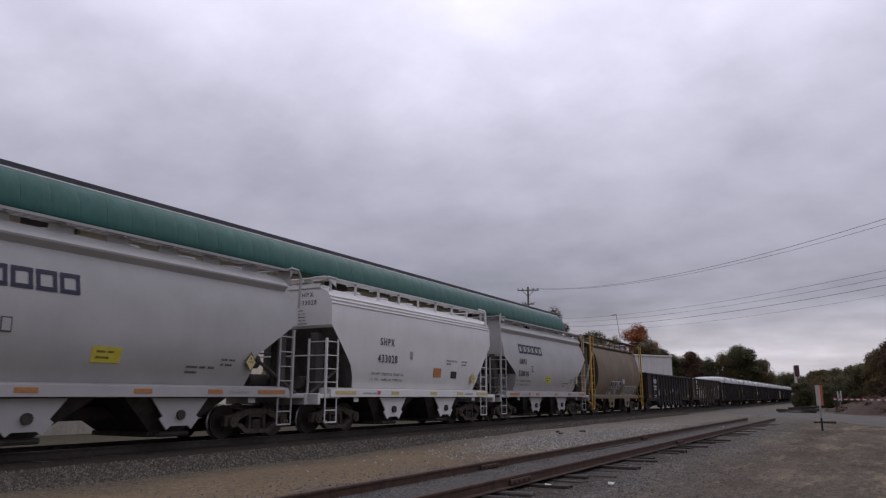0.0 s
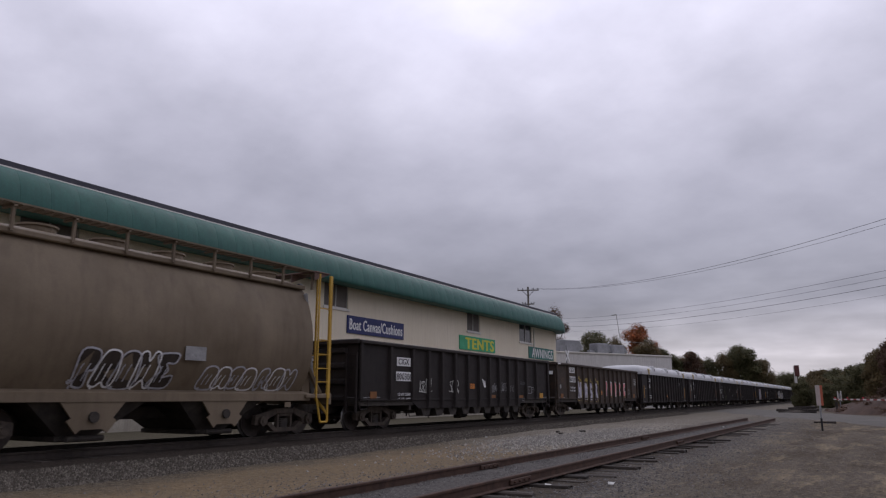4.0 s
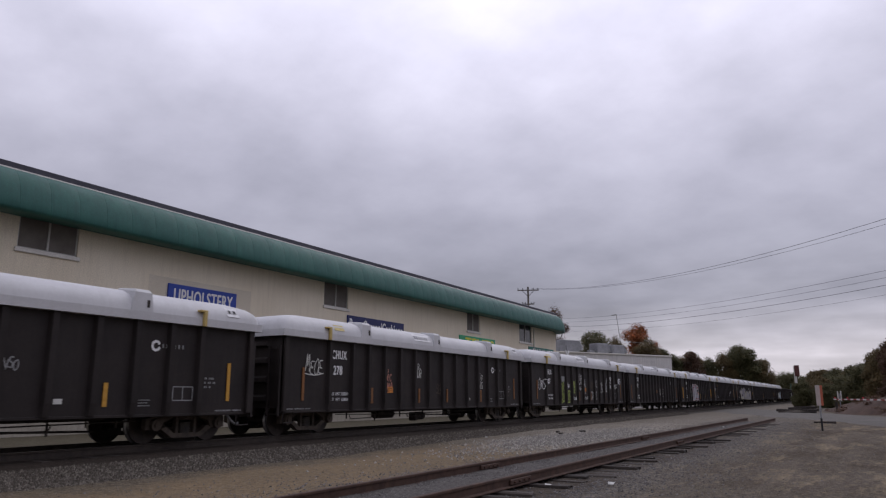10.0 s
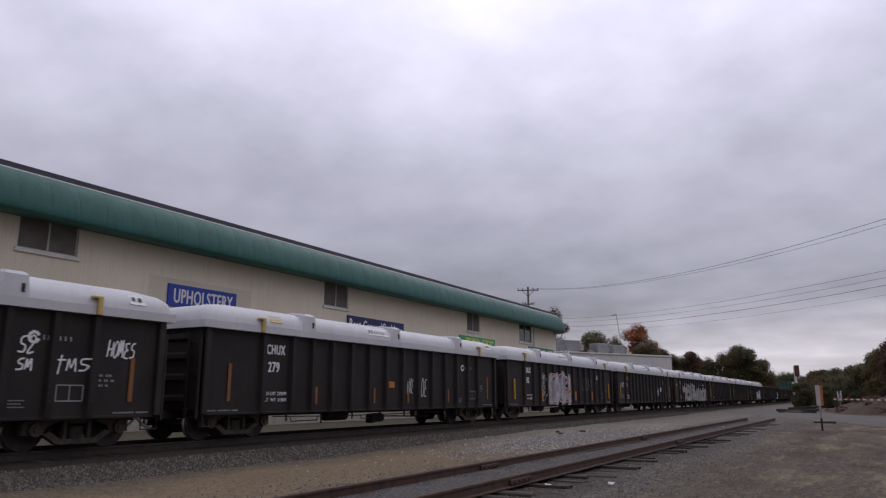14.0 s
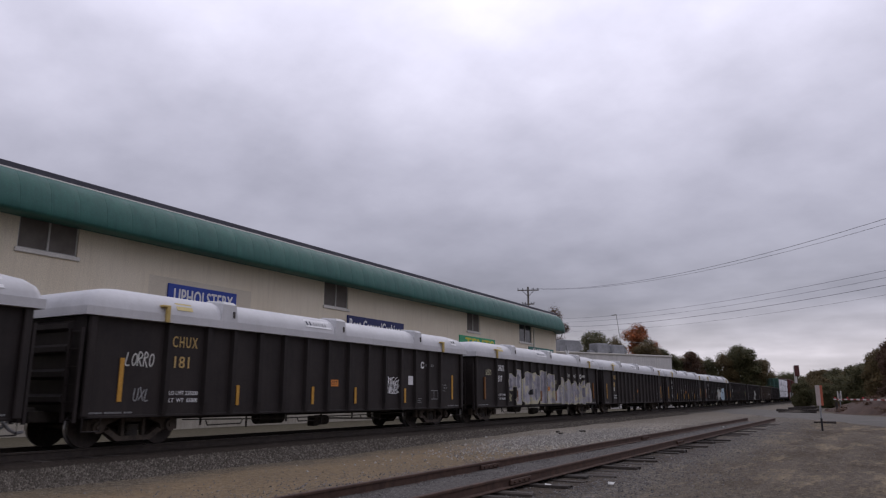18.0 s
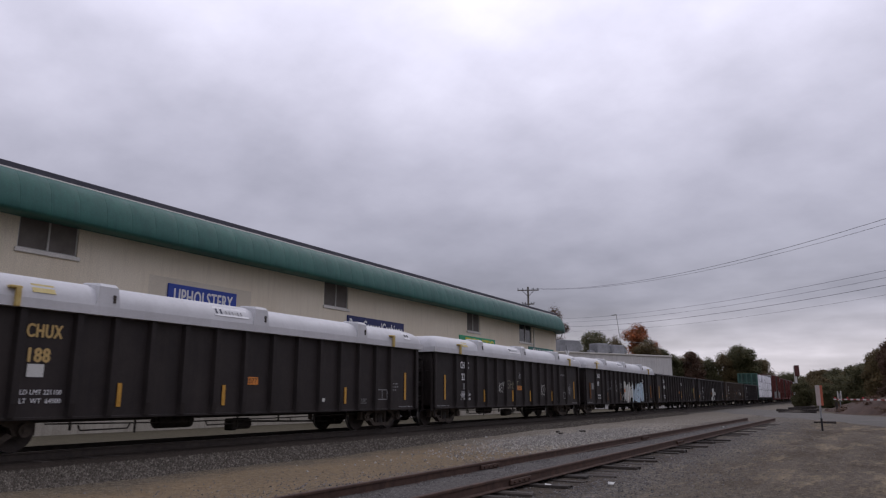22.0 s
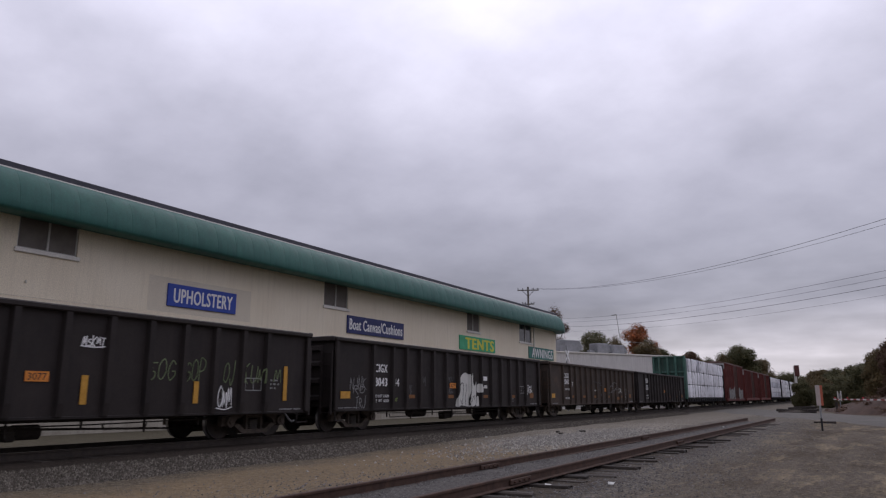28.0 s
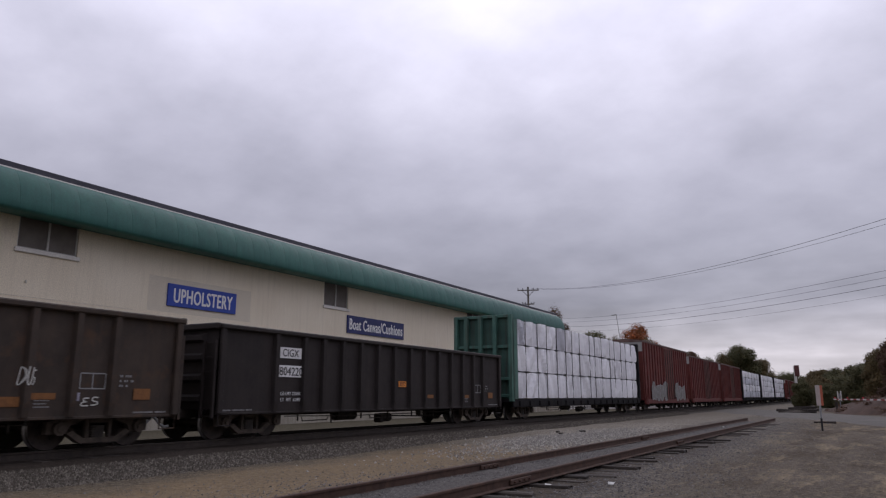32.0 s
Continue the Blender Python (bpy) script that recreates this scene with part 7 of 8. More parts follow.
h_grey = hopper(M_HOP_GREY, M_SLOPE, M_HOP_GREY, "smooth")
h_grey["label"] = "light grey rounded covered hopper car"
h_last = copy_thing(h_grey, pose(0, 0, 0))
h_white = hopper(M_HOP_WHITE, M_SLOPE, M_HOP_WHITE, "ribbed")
h_white["label"] = "white covered hopper car with raised roof walk"
h_tan = hopper(M_HOP_TAN, M_HOP_TAN, M_YELLOW, "tan")
h_tan["label"] = "grimy tan covered hopper car with yellow ladders"
for car, u, mark, number, logo in ((h_grey, -135.7, "UNPX", "320011", True), (h_white, -123.5, "SHPX", "433028", False), (h_last, -111.2, "UNPX", "320010", True), (h_tan, -98.7, "", "", False)):
    place(car, u)
    if mark:
        hopper_marks(car, mark, number, logo, M_BLACK)
        sill = -1.573
        for k, x in enumerate((-4.55, -1.9, 0.6, 2.6, 4.5)):
            plate(car, "reflector", x - (0.5 if k in (0, 4) else 0.22), 1.27, x + (0.5 if k in (0, 4) else 0.22), 1.37, M_REFLECT if logo else M_PLACARD, -1.566)
        bars(car, "sill_print", -3.7, 1.28, ((0.5, 0.3),), M_GREYMARK, sill, 1, 0.05)
        bars(car, "sill_print", 3.0, 1.28, ((0.7,),), M_GREYMARK, sill, 1, 0.05)
        plate(car, "red_mark", -2.9, 1.27, -2.75, 1.38, M_RED, -1.562)
        placard(car, 3.68, 2.05 if logo else 1.9, M_BLACK if logo else M_PLACARD)
        placard(car, -5.75 if logo else -5.6, 1.75, M_BLACK if logo else M_PLACARD, 0.20, 0.75, -90)
        if logo:
            plate(car, "yellow_sticker", -0.65, 1.88, 0.02, 2.20, M_STICKER, -1.562)
            bars(car, "sticker_print", -0.55, 2.08, ((0.2, 0.15), (0.3,)), M_BLACK, -1.576, 2, 0.04, 0.12)
            plate(car, "routing_label", -2.5, 2.35, -2.3, 2.62, M_BLACK, -1.557)
            plate(car, "routing_label", -2.48, 2.37, -2.32, 2.60, M_HOP_GREY, -1.565)
        else:
            plate(car, "orange_decal", 0.66, 1.90, 1.20, 2.22, M_REFLECT, -1.548)
            plate(car, "black_decal", 1.95, 1.88, 2.38, 2.14, M_BLACK, -1.548)
            plate(car, "routing_label", -0.98, 2.45, -0.82, 2.72, M_GREYMARK, -1.557)
        for ob in [o for o in car.children if o.type == "MESH" and o.name.split(".")[0] in ("small_print", "yellow_sticker", "sticker_print", "routing_label", "orange_decal", "black_decal")]:
            hug(ob, logo, 0.016 if "print" in ob.name else 0.006)


def arch_letters(car, x0, x1, z0, z1, word, dark):
    """Round outline letters sprayed on the round side: a pale outline, a dark face on some, drips along the foot."""
    rng = random.Random(len(word))
    w = (x1 - x0) / len(word)
    for k, shape in enumerate(word):
        x, h = x0 + w * k, (z1 - z0) * rng.uniform(0.86, 1.0)
        pts = rounded([(x + w * 1.12 * a + 0.10 * h * b, z0 + h * b) for a, b in LETTER[shape]], 4)
        if dark:
            fill = Shape()
            fill.add([(p[0], round_skin(p[1]), p[1]) for p in pts], [tuple(range(len(pts)))])
            part("graffiti", fill, M_DARKBROWN, car)
        s = Shape()
        strip(s, [*pts, pts[0]], 0.042, lambda v: 0)
        for a in (0.3, 0.62):
            strip(s, smooth_line([(x + w * a, z0 + 0.15 * h), (x + w * (a + 0.06), z0 + 0.45 * h), (x + w * (a + 0.16), z0 + 0.62 * h)], 4), 0.026, lambda v: 0)
        strip(s, [(x + w * 0.2, z0 + 0.02), (x + w * 0.22, z0 - 0.12)], 0.045, lambda v: 0)
        s.v = [(a, round_skin(c) - 0.010, c) for a, _, c in s.v]
        part("graffiti", s, M_WHITE if k % 2 else M_SILVER, car)


def round_skin(z):
    pts = ((1.10, 1.0), (1.35, 1.14), (1.70, 1.36), (2.10, 1.50), (2.50, 1.56))
    for (za, a), (zb, b) in zip(pts, pts[1:]):
        if z <= zb:
            return -(a + (b - a) * (z - za) / (zb - za)) - 0.014
    return -1.574


arch_letters(h_tan, -2.30, 0.05, 1.40, 2.18, ("P", "puff_a", "lump", "puff_m", "E"), True)
arch_letters(h_tan, 0.95, 2.65, 1.40, 1.98, ("lump", "puff_a", "puff_s", "lump"), False)
arch_letters(h_tan, 2.80, 4.15, 1.40, 1.98, ("R", "lump", "puff_m"), False)
plate(h_tan, "faded_sticker", 0.3, 2.02, 0.9, 2.34, M_GREYMARK, -1.55)

GON_DEEP = gondola(M_GON, True, False)
GON_DEEP_OLD = gondola(M_GON_OLD, True, False)
GON_PLAIN = gondola(M_GON, False, False)
GON_OLD = gondola(M_GON_OLD, False, False)
GON_COVER = gondola(M_GON, False, True)
cars = []
for k in range(16):
    covered = 2 <= k <= 11
    back, aft = (0.38 if k == 10 else 0.0), (0.33 if k in (9, 10) else 0.0)
    proto = GON_COVER if covered else {0: GON_DEEP, 1: GON_DEEP_OLD, 14: GON_OLD}.get(k, GON_PLAIN)
    cars.append(proto if k in (0, 1, 2, 12, 14) else copy_thing(proto, pose(0, 0, 0)))
    if k == 10:
        # this car runs the other way round
        for ob in cars[10].children:
            if ob.name.startswith("rib"):
                m = ob.matrix_basis.copy()
                m[0][3] = -m[0][3]
                ob.matrix_basis = m
for k in (1, 14):
    cars[k]["label"] = "faded brown-black ribbed gondola car, rust streaked"
for k, car in enumerate(cars):
    place(car, -83.73 + 17.0 * k + (0.2 if k > 13 else 0))
M_CREAM = shade("cream_spray_paint", (0.46, 0.43, 0.27), (0.60, 0.57, 0.40), 2.0, 0.6)
M_LIME = shade("lime_spray_paint", (0.36, 0.46, 0.10), (0.50, 0.58, 0.16), 2.0, 0.6)
M_PINK = shade("pink_spray_paint", (0.66, 0.18, 0.20), (0.78, 0.34, 0.34), 2.0, 0.6)
M_DULLPINK = shade("dull_salmon_spray_paint", (0.40, 0.17, 0.13), (0.52, 0.24, 0.18), 2.0, 0.6)
M_ICE = shade("ice_blue_spray_paint", (0.46, 0.58, 0.66), (0.60, 0.70, 0.76), 1.5, 0.6)
M_PALEBUFF = shade("pale_buff_spray_paint", (0.56, 0.56, 0.52), (0.66, 0.66, 0.62), 1.5, 0.6)
M_FAINT = shade("worn_grey_spray_paint", (0.07, 0.07, 0.075), (0.13, 0.13, 0.135), 3.0, 0.7)
M_FADEDCREAM = shade("thin_cream_spray_paint", (0.20, 0.19, 0.13), (0.34, 0.32, 0.22), 2.0, 0.7)
M_LILAC = shade("lilac_white_spray_paint", (0.42, 0.40, 0.52), (0.66, 0.65, 0.70), 1.6, 0.6)
M_MUSTARD = shade("mustard_spray_paint", (0.34, 0.25, 0.05), (0.46, 0.36, 0.10), 2.2, 0.6)
M_LIME_DARK = shade("deep_lime_spray_paint", (0.16, 0.24, 0.05), (0.26, 0.34, 0.09), 2.0, 0.6)
M_MOSS = shade("dull_moss_spray_paint", (0.10, 0.14, 0.06), (0.20, 0.25, 0.13), 3.0, 0.7)
M_MAROON = shade("dark_maroon_spray_paint", (0.045, 0.018, 0.024), (0.075, 0.03, 0.04), 2.0, 0.7)
M_MOTTLE = shade("mottled_silver_lilac_paint", (0.23, 0.22, 0.26), (0.47, 0.46, 0.48), 1.3, 0.6, 0, 0.03, 20, None, 0, 0.1, (1.5, 0.52, 0.60, (0.50, 0.46, 0.31)), speck=0.12)
M_MOTTLE_RED = shade("patchy_silver_paint", (0.30, 0.31, 0.34), (0.52, 0.52, 0.55), 3.0, 0.55, 0.1, 0.03, 20, None, 0, 0.05, (2.2, 0.56, 0.70, (0.22, 0.25, 0.28)), speck=0.10)
M_WINE = shade("wine_red_spray_paint", (0.24, 0.025, 0.05), (0.34, 0.05, 0.08), 3.0, 0.6)
M_SLATE = shade("dull_slate_spray_paint", (0.15, 0.148, 0.18), (0.27, 0.265, 0.31), 1.6, 0.6)
M_VIOLET = shade("violet_grey_spray_paint", (0.19, 0.18, 0.24), (0.38, 0.37, 0.44), 1.6, 0.6)


WEIGHTS = {"307": ("220400", "65600"), "102": ("221000", "65000"), "188": ("221100", "64900"), "317": ("219900", "66100"), "804344": ("219500", "66500")}
M_GOLD = shade("gold_lettering_paint", (0.50, 0.34, 0.12), (0.60, 0.42, 0.17), 8.0, 0.6)


def k_deep(car):
    return car in cars[:2]


def gon_marks(car, mark, number, plated):
    x, full = (-5.70 if plated or car == cars[14] else -5.82), number
    tail = -4.72 if car == cars[14] else -4.76
    up = 0.25 if car == cars[1] else 0.0
    if plated:
        x -= 0.48 * up
        plate(car, "number_board", x - 0.09, 2.22 + up, x + 0.76, 2.51 + up, M_WHITE, SHEET_Y)
        plate(car, "number_board", x - 0.13, 1.72 + up, x + 0.86, 2.03 + up, M_WHITE, SHEET_Y)
        write("marking", mark, M_BLACK, car, x, SHEET_Y - 0.016, 2.27 + up, 0.20, 0.64, 0.012)
        write("marking", number, M_BLACK, car, x - 0.10, SHEET_Y - 0.016, 1.765 + up, 0.22, 0.92, 0.012)
    else:
        drop = 0.38 if car == cars[13] else 0.18 if car == cars[14] else 0.06
        write("marking", mark, M_GOLD if number in ("188", "181") else M_WHITE, car, x, SHEET_Y - 0.002, 2.36 - drop, 0.25, 0.70, 0.075 if number != "181" else 0.02, 1.0 if number != "181" else 1.25)
        split = 4 if car in cars[13:15] else len(number)
        if split == 4:
            write("marking", number[4:], M_WHITE, car, tail, SHEET_Y - 0.002, 1.92 - drop, 0.25, 0.34, 0.03)
            number = number[:4]
        write("marking", number, M_GOLD if number in ("188", "181") else M_WHITE, car, x + (0.0 if split == 4 else 0.08), SHEET_Y - 0.002, (2.04 if car == cars[14] else 1.92 if split == 4 else 1.90) - drop, 0.26, 0.42 if len(number) < 4 else 0.70 if split == 4 else 0.80, 0.075 if number != "181" else 0.02)
    limit, weight = WEIGHTS.get(full, ("220200", "65800") if mark == "CHUX" else ("223600", "62400"))
    write("weight_print", "LD LMT " + limit, M_WHITE, car, x - 0.0, SHEET_Y - 0.002, (1.55 if car == cars[14] else 1.18 if car == cars[13] else 1.24) + 1.6 * up, 0.09, 0.80, 0.02)
    write("weight_print", "LT  WT  " + weight, M_WHITE, car, x - 0.0, SHEET_Y - 0.002, (1.03 if car == cars[13] else 1.08) + 1.6 * up, 0.09, 0.80, 0.02)
    bars(car, "sill_print", -GL + 0.2, (1.16 if k_deep(car) else GB + 0.08), ((0.3, 0.4, 0.2),), M_GREYMARK, SHEET_Y, 1, 0.035)
    bars(car, "sill_print", GL - 1.1, (1.16 if k_deep(car) else GB + 0.08), ((0.5, 0.3),), M_GREYMARK, SHEET_Y, 1, 0.035)
    s = Shape()
    xf, zf = (5.22 if k_deep(car) else 5.56), (1.12 if car in cars[2:12] else 1.36)
    for a, b in (((xf, zf), (xf + 0.55, zf)), ((xf, zf + 0.3), (xf + 0.55, zf + 0.3)), ((xf, zf), (xf, zf + 0.3)), ((xf + 0.55, zf), (xf + 0.55, zf + 0.3)), ((xf + 0.27, zf), (xf + 0.27, zf + 0.3))):
        ribbon(s, [Vector(a), Vector(b)], 0.024, SHEET_Y)
    part("stencil_frame", s, M_GREYMARK, car)
    bars(car, "data_print", 5.80 if k_deep(car) else 6.44, 1.6, ((0.08, 0.16), (0.06, 0.10, 0.08), (0.10, 0.07)), M_GREYMARK, SHEET_Y, 3, 0.045, 0.10)
    bars(car, "data_print", 4.68, 1.12, ((0.3,), (0.24,), (0.3,)), M_GREYMARK, SHEET_Y, 3, 0.022, 0.06)
    if plated:
        near = 1.55 if up else 0.0
        part("end_board", Shape().box(-GL - 0.152, 0.20 - near, 2.33, -GL - 0.142, (-0.62 if up else 1.32), 2.51), M_WHITE, car, "white number board on the end")
        if not k_deep(car):
            part("end_hazard_panel", Shape().box(-GL - 0.152, 0.45, 1.40, -GL - 0.142, 0.95, 1.62), M_ORANGE, car, "orange panel on the end")
    write("end_marking", number if up else mark + " " + number, M_BLACK if plated else M_GREYMARK, car, 0, 0, 0, 0.12).matrix_basis = pose(-GL - 0.155, 1.28 - 6.2 * up, 2.36, 0, 0, -90) @ Matrix.Diagonal((0.14, 1, 0.14, 1))


def un_panel(car, x, z, out=0.0):
    plate(car, "hazard_panel", x, z, x + 0.46, z + 0.19, M_ORANGE, SHEET_Y - out, "orange hazard number panel")
    write("hazard_number", "3077", M_BLACK, car, x + 0.05, SHEET_Y - out - 0.016, z + 0.03, 0.13, 0.36)


NUMBERS = [("CIGX", "800306", True), ("CIGX", "804203", True), ("CHUX", "135", 0), ("CHUX", "278", 0), ("CHUX", "307", 0), ("CHUX", "279", 0), ("CHUX", "102", 0),
           ("CHUX", "181", 0), ("CHUX", "317", 0), ("CHUX", "188", 0), ("CHUX", "224", 0), ("CHUX", "289", 0), ("CIGX", "804428", 0), ("CIGX", "804344", 0), ("CIGX", "804367", 0), ("CIGX", "804220", True)]
for k, (car, (mark, number, plated)) in enumerate(zip(cars, NUMBERS)):
    gon_marks(car, mark, number, plated)
    covered = 2 <= k <= 11
    if covered:
        for x, z0, z1 in ((0.85, 1.1, 2.0), (4.15 - back, 1.0, 1.48), (7.0 - back, 1.0, 1.48), (9.0 - back, 1.0, 1.48), (11.8 - back, 1.0, 1.48), (15.1 - 0.5 * back, 1.1, 2.0)):
            if k == 9 and x == 9.0:
                continue
            plate(car, "reflector_strip", -GL + x - 0.05, z0, -GL + x + 0.05, z1, M_AMBER if k in (2, 6, 7, 9, 10) else M_AMBER_OLD, SHEET_Y, depth=0.05 if k in (6, 8, 11) else 0.012)
        marks = [(plate(car, "cover_label", -1.45 - aft, GT + 0.17, -0.33 - aft, GT + 0.40, M_WHITE, 0, "pale printed label on the cover"), 0.004),
                 (bars(car, "cover_print", -1.40 - aft, GT + 0.22, ((0.09, 0.09),), M_BLUEBLACK, 0, 1, 0.12), 0.018),
                 (bars(car, "cover_print", -1.10 - aft, GT + 0.22, ((0.06, 0.06, 0.05, 0.02, 0.06, 0.06),), M_GREYMARK, 0, 1, 0.09), 0.018),
                 (plate(car, "end_card", GL - 1.0, GT + 0.17, GL - 0.62, GT + 0.40, M_WHITE, 0, "white card on the cover"), 0.006),
                 (bars(car, "card_print", GL - 0.94, GT + 0.25, ((0.1, 0.12),), M_BLACK, 0, 1, 0.08), 0.020),
                 (plate(car, "cover_sticker", -GL + 2.05, GT + 0.17, -GL + 2.5, GT + 0.34, M_PLACARD, 0, "faded yellow sticker on the cover"), 0.004)]
        for ob, lift in marks:
            for v in ob.data.vertices:
                v.co.y += -GW - cover_skin(v.co.z - GT) - lift
        un_panel(car, -0.38 if k == 10 else -3.06 if k == 3 else -0.12 if k in (2, 6) else -0.25, 1.18 if k == 2 else 1.33 if k == 3 else 1.38 if k == 6 else 1.50, 0.04 if k in (6, 8, 11) else 0.0)
        if k != 9:
            s = Shape()
            ribbon(s, [Vector((GL - 2.9 + 0.1 * math.cos(a), 2.30 + 0.1 * math.sin(a))) for a in (0.4, 1.1, 1.8, 2.5, 3.2, 3.9, 4.6, 5.3, 6.0)], 0.06, SHEET_Y)
            ring_mark = part("logo_mark", s, M_WHITE, car)
            bars(ring_mark, "logo_print", GL - 2.73, 2.26, ((0.05, 0.05, 0.07, 0.06, 0.06, 0.06),), M_GREYMARK, SHEET_Y, 1, 0.09)
    elif k in (12,):
        for x, z0, z1 in ((-7.07, 1.1, 2.0), (-4.0, 1.0, 1.5), (1.2, 1.05, 1.62), (4.0, 1.05, 1.55), (7.0, 1.1, 2.0)):
            plate(car, "reflector_strip", x - 0.07, z0, x + 0.07, z1, M_AMBER, SHEET_Y)
        un_panel(car, 0.0, 1.48)
    else:
        for x in (1.36, 4.3) if k < 2 else (-3.90, -1.12, 1.84, 4.60) if k == 13 else (-4.72, -2.80, -0.78, 1.82, 4.60) if k == 14 else (1.82, 4.60):
            plate(car, "reflector", x, 1.15, x + 0.48, 1.27, M_AMBER_OLD, SHEET_Y, depth=0.01)
        plate(car, "reflector", 6.79, 1.14, 7.20, 1.37, M_AMBER_OLD if k != 0 else M_AMBER, SHEET_Y)
        if k != 15:
            plate(car, "reflector", -GL + (0.62 if k < 2 else 0.34), 1.15, -GL + (0.98 if k < 2 else 0.80), 1.36, M_AMBER if k in (13, 14) else M_AMBER_OLD, SHEET_Y)
        if k != 1:
            un_panel(car, -0.58 if k == 0 else -0.92 if k == 13 else 1.30 if k == 14 else 0.0, 1.52)


def scribbles(car, spots, mt, seed):
    rng = random.Random(seed)
    for x, z, w, h in spots:
        scrawl(car, -GL + x, z, w, h, mt, rng, SHEET_Y, max(2, min(5, round(w / h * 1.7 + 1))), 0.026)


s = Shape()
s.prism([(-GL + 0.62 + 0.11 * math.cos(a), 1.72 + 0.11 * math.sin(a)) for a in (0.0, 0.7, 1.4, 2.1, 2.8, 3.5, 4.2, 4.9, 5.6)], SHEET_Y - 0.006, SHEET_Y)
part("round_emblem", s, M_GREYMARK, cars[1], "faded round emblem")
plate(cars[1], "paint_patch", -GL + 0.02, GT - 0.10, -GL + 0.42, GT - 0.02, M_WHITE, -GW - 0.132, "white paint splash on the corner", depth=0.004)
# painted graffiti, car by car
rg = random.Random(11)
scribbles(cars[0], ((12.45, 1.75, 0.5, 0.12),), M_FAINT, 1)
scribbles(cars[0], ((3.6, 1.40, 0.85, 0.42), (5.75, 1.42, 0.75, 0.42)), M_PALEBUFF, 41)
s = Shape()
for dx, dz in ((0, 0), (0.12, 0.08), (0.22, 0.16)):
    ribbon(s, [Vector((0.62 + dx, 1.92 - dz * 0.5)), Vector((0.80 + dx * 0.5, 1.58))], 0.06, SHEET_Y)
part("graffiti", s, M_WHITE, cars[0])
HOLE = {"A": ((0.42, 0.48), (0.62, 0.48), (0.54, 0.74)), "R": ((0.30, 0.64), (0.46, 0.68), (0.40, 0.82)), "P": ((0.42, 0.60), (0.60, 0.62), (0.56, 0.80), (0.40, 0.78))}
for ch, x, w, z, h in (("N", -4.64, 0.62, 1.08, 0.96), ("A", -3.54, 0.56, 1.05, 0.90), ("S", -2.66, 0.58, 1.02, 0.92), ("R", -1.62, 0.60, 1.02, 0.95)):
    sprayed(cars[1], ch, x, z, w, h, ((0.085, M_MAROON), (0.0, M_LILAC)), hole=HOLE.get(ch), flat=True, edge=(M_WHITE, 0.022),
            strokes=((M_MUSTARD, 0.035, ((-0.16, 0.95), (0.1, 1.12), (0.3, 1.16), (0.9, 1.10), (1.16, 0.95), (1.10, 0.6))), (M_MUSTARD, 0.045, ((0.22, 1.12), (0.42, 1.30), (0.5, 1.12))), (M_MUSTARD, 0.035, ((1.08, 0.55), (1.26, 0.42), (1.12, 0.10), (0.9, -0.10))), (M_MUSTARD, 0.03, ((-0.10, 0.2), (0.05, -0.06), (0.5, -0.10)))))
for ch, x, w, z, h in (("P", 0.40, 0.48, 1.28, 0.82), ("H", 1.30, 0.52, 1.25, 0.84), ("A", 2.27, 0.52, 1.25, 0.86), ("Z", 3.18, 0.56, 1.28, 0.78), ("E", 4.25, 0.60, 1.27, 0.78)):
    sprayed(cars[1], ch, x, z, w, h, ((0.042, M_WHITE), (0.0, M_PINK)), hole=HOLE.get(ch), flat=True, lean=0.06)
scribbles(cars[1], ((3.55, 1.98, 0.4, 0.16), (4.75, 2.08, 0.3, 0.14), (6.75, 1.95, 0.3, 0.2)), M_MUSTARD, 33)
scribbles(cars[1], ((7.2, 1.36, 0.5, 0.2), (7.25, 1.34, 0.5, 0.22)), M_ORANGE, 2)
scribbles(cars[1], ((15.0, 2.0, 0.6, 0.4),), M_WHITE, 3)
scribbles(cars[2], ((3.0, 1.6, 0.3, 0.2), (9.6, 1.7, 0.4, 0.2)), M_GREYMARK, 4)
scribbles(cars[3], ((0.95, 1.85, 0.75, 0.5),), M_PALEBUFF, 5)
scribbles(cars[3], ((14.35, 1.25, 0.4, 0.3), (8.2, 1.3, 0.4, 0.4)), M_TRUCK, 55)
for word, x, z, w, h, seed in (("RAM", -2.98, 1.66, 0.44, 0.26, 1), ("DOCILE", -2.10, 1.03, 0.70, 0.14, 2), ("PLO", -1.15, 1.90, 0.62, 0.50, 3), ("SS", -1.08, 1.58, 0.48, 0.20, 4), ("JC", -0.36, 1.86, 0.34, 0.40, 5), ("DOCILE", -0.20, 1.06, 0.68, 0.14, 6), ("SO", 1.02, 1.05, 0.46, 0.52, 7), ("UL", 1.72, 1.12, 0.55, 0.50, 8), ("L", 2.05, 1.80, 0.26, 0.40, 9),
                              ("NOS", 2.72, 1.45, 0.62, 0.55, 10), ("RX", 3.75, 1.95, 0.50, 0.32, 11), ("UJ", 3.78, 1.55, 0.42, 0.36, 12), ("S2", 4.74, 2.0, 0.32, 0.32, 13), ("SM", 4.74, 1.68, 0.32, 0.22, 14), ("TMS", 5.46, 1.66, 0.74, 0.30, 15), ("HOMES", 6.55, 2.0, 0.66, 0.36, 16), ("OMS", -6.9, 1.55, 0.9, 0.5, 17)):
    tag_word(cars[4], word, x, z, w, h, M_WHITE, seed, 0.034)
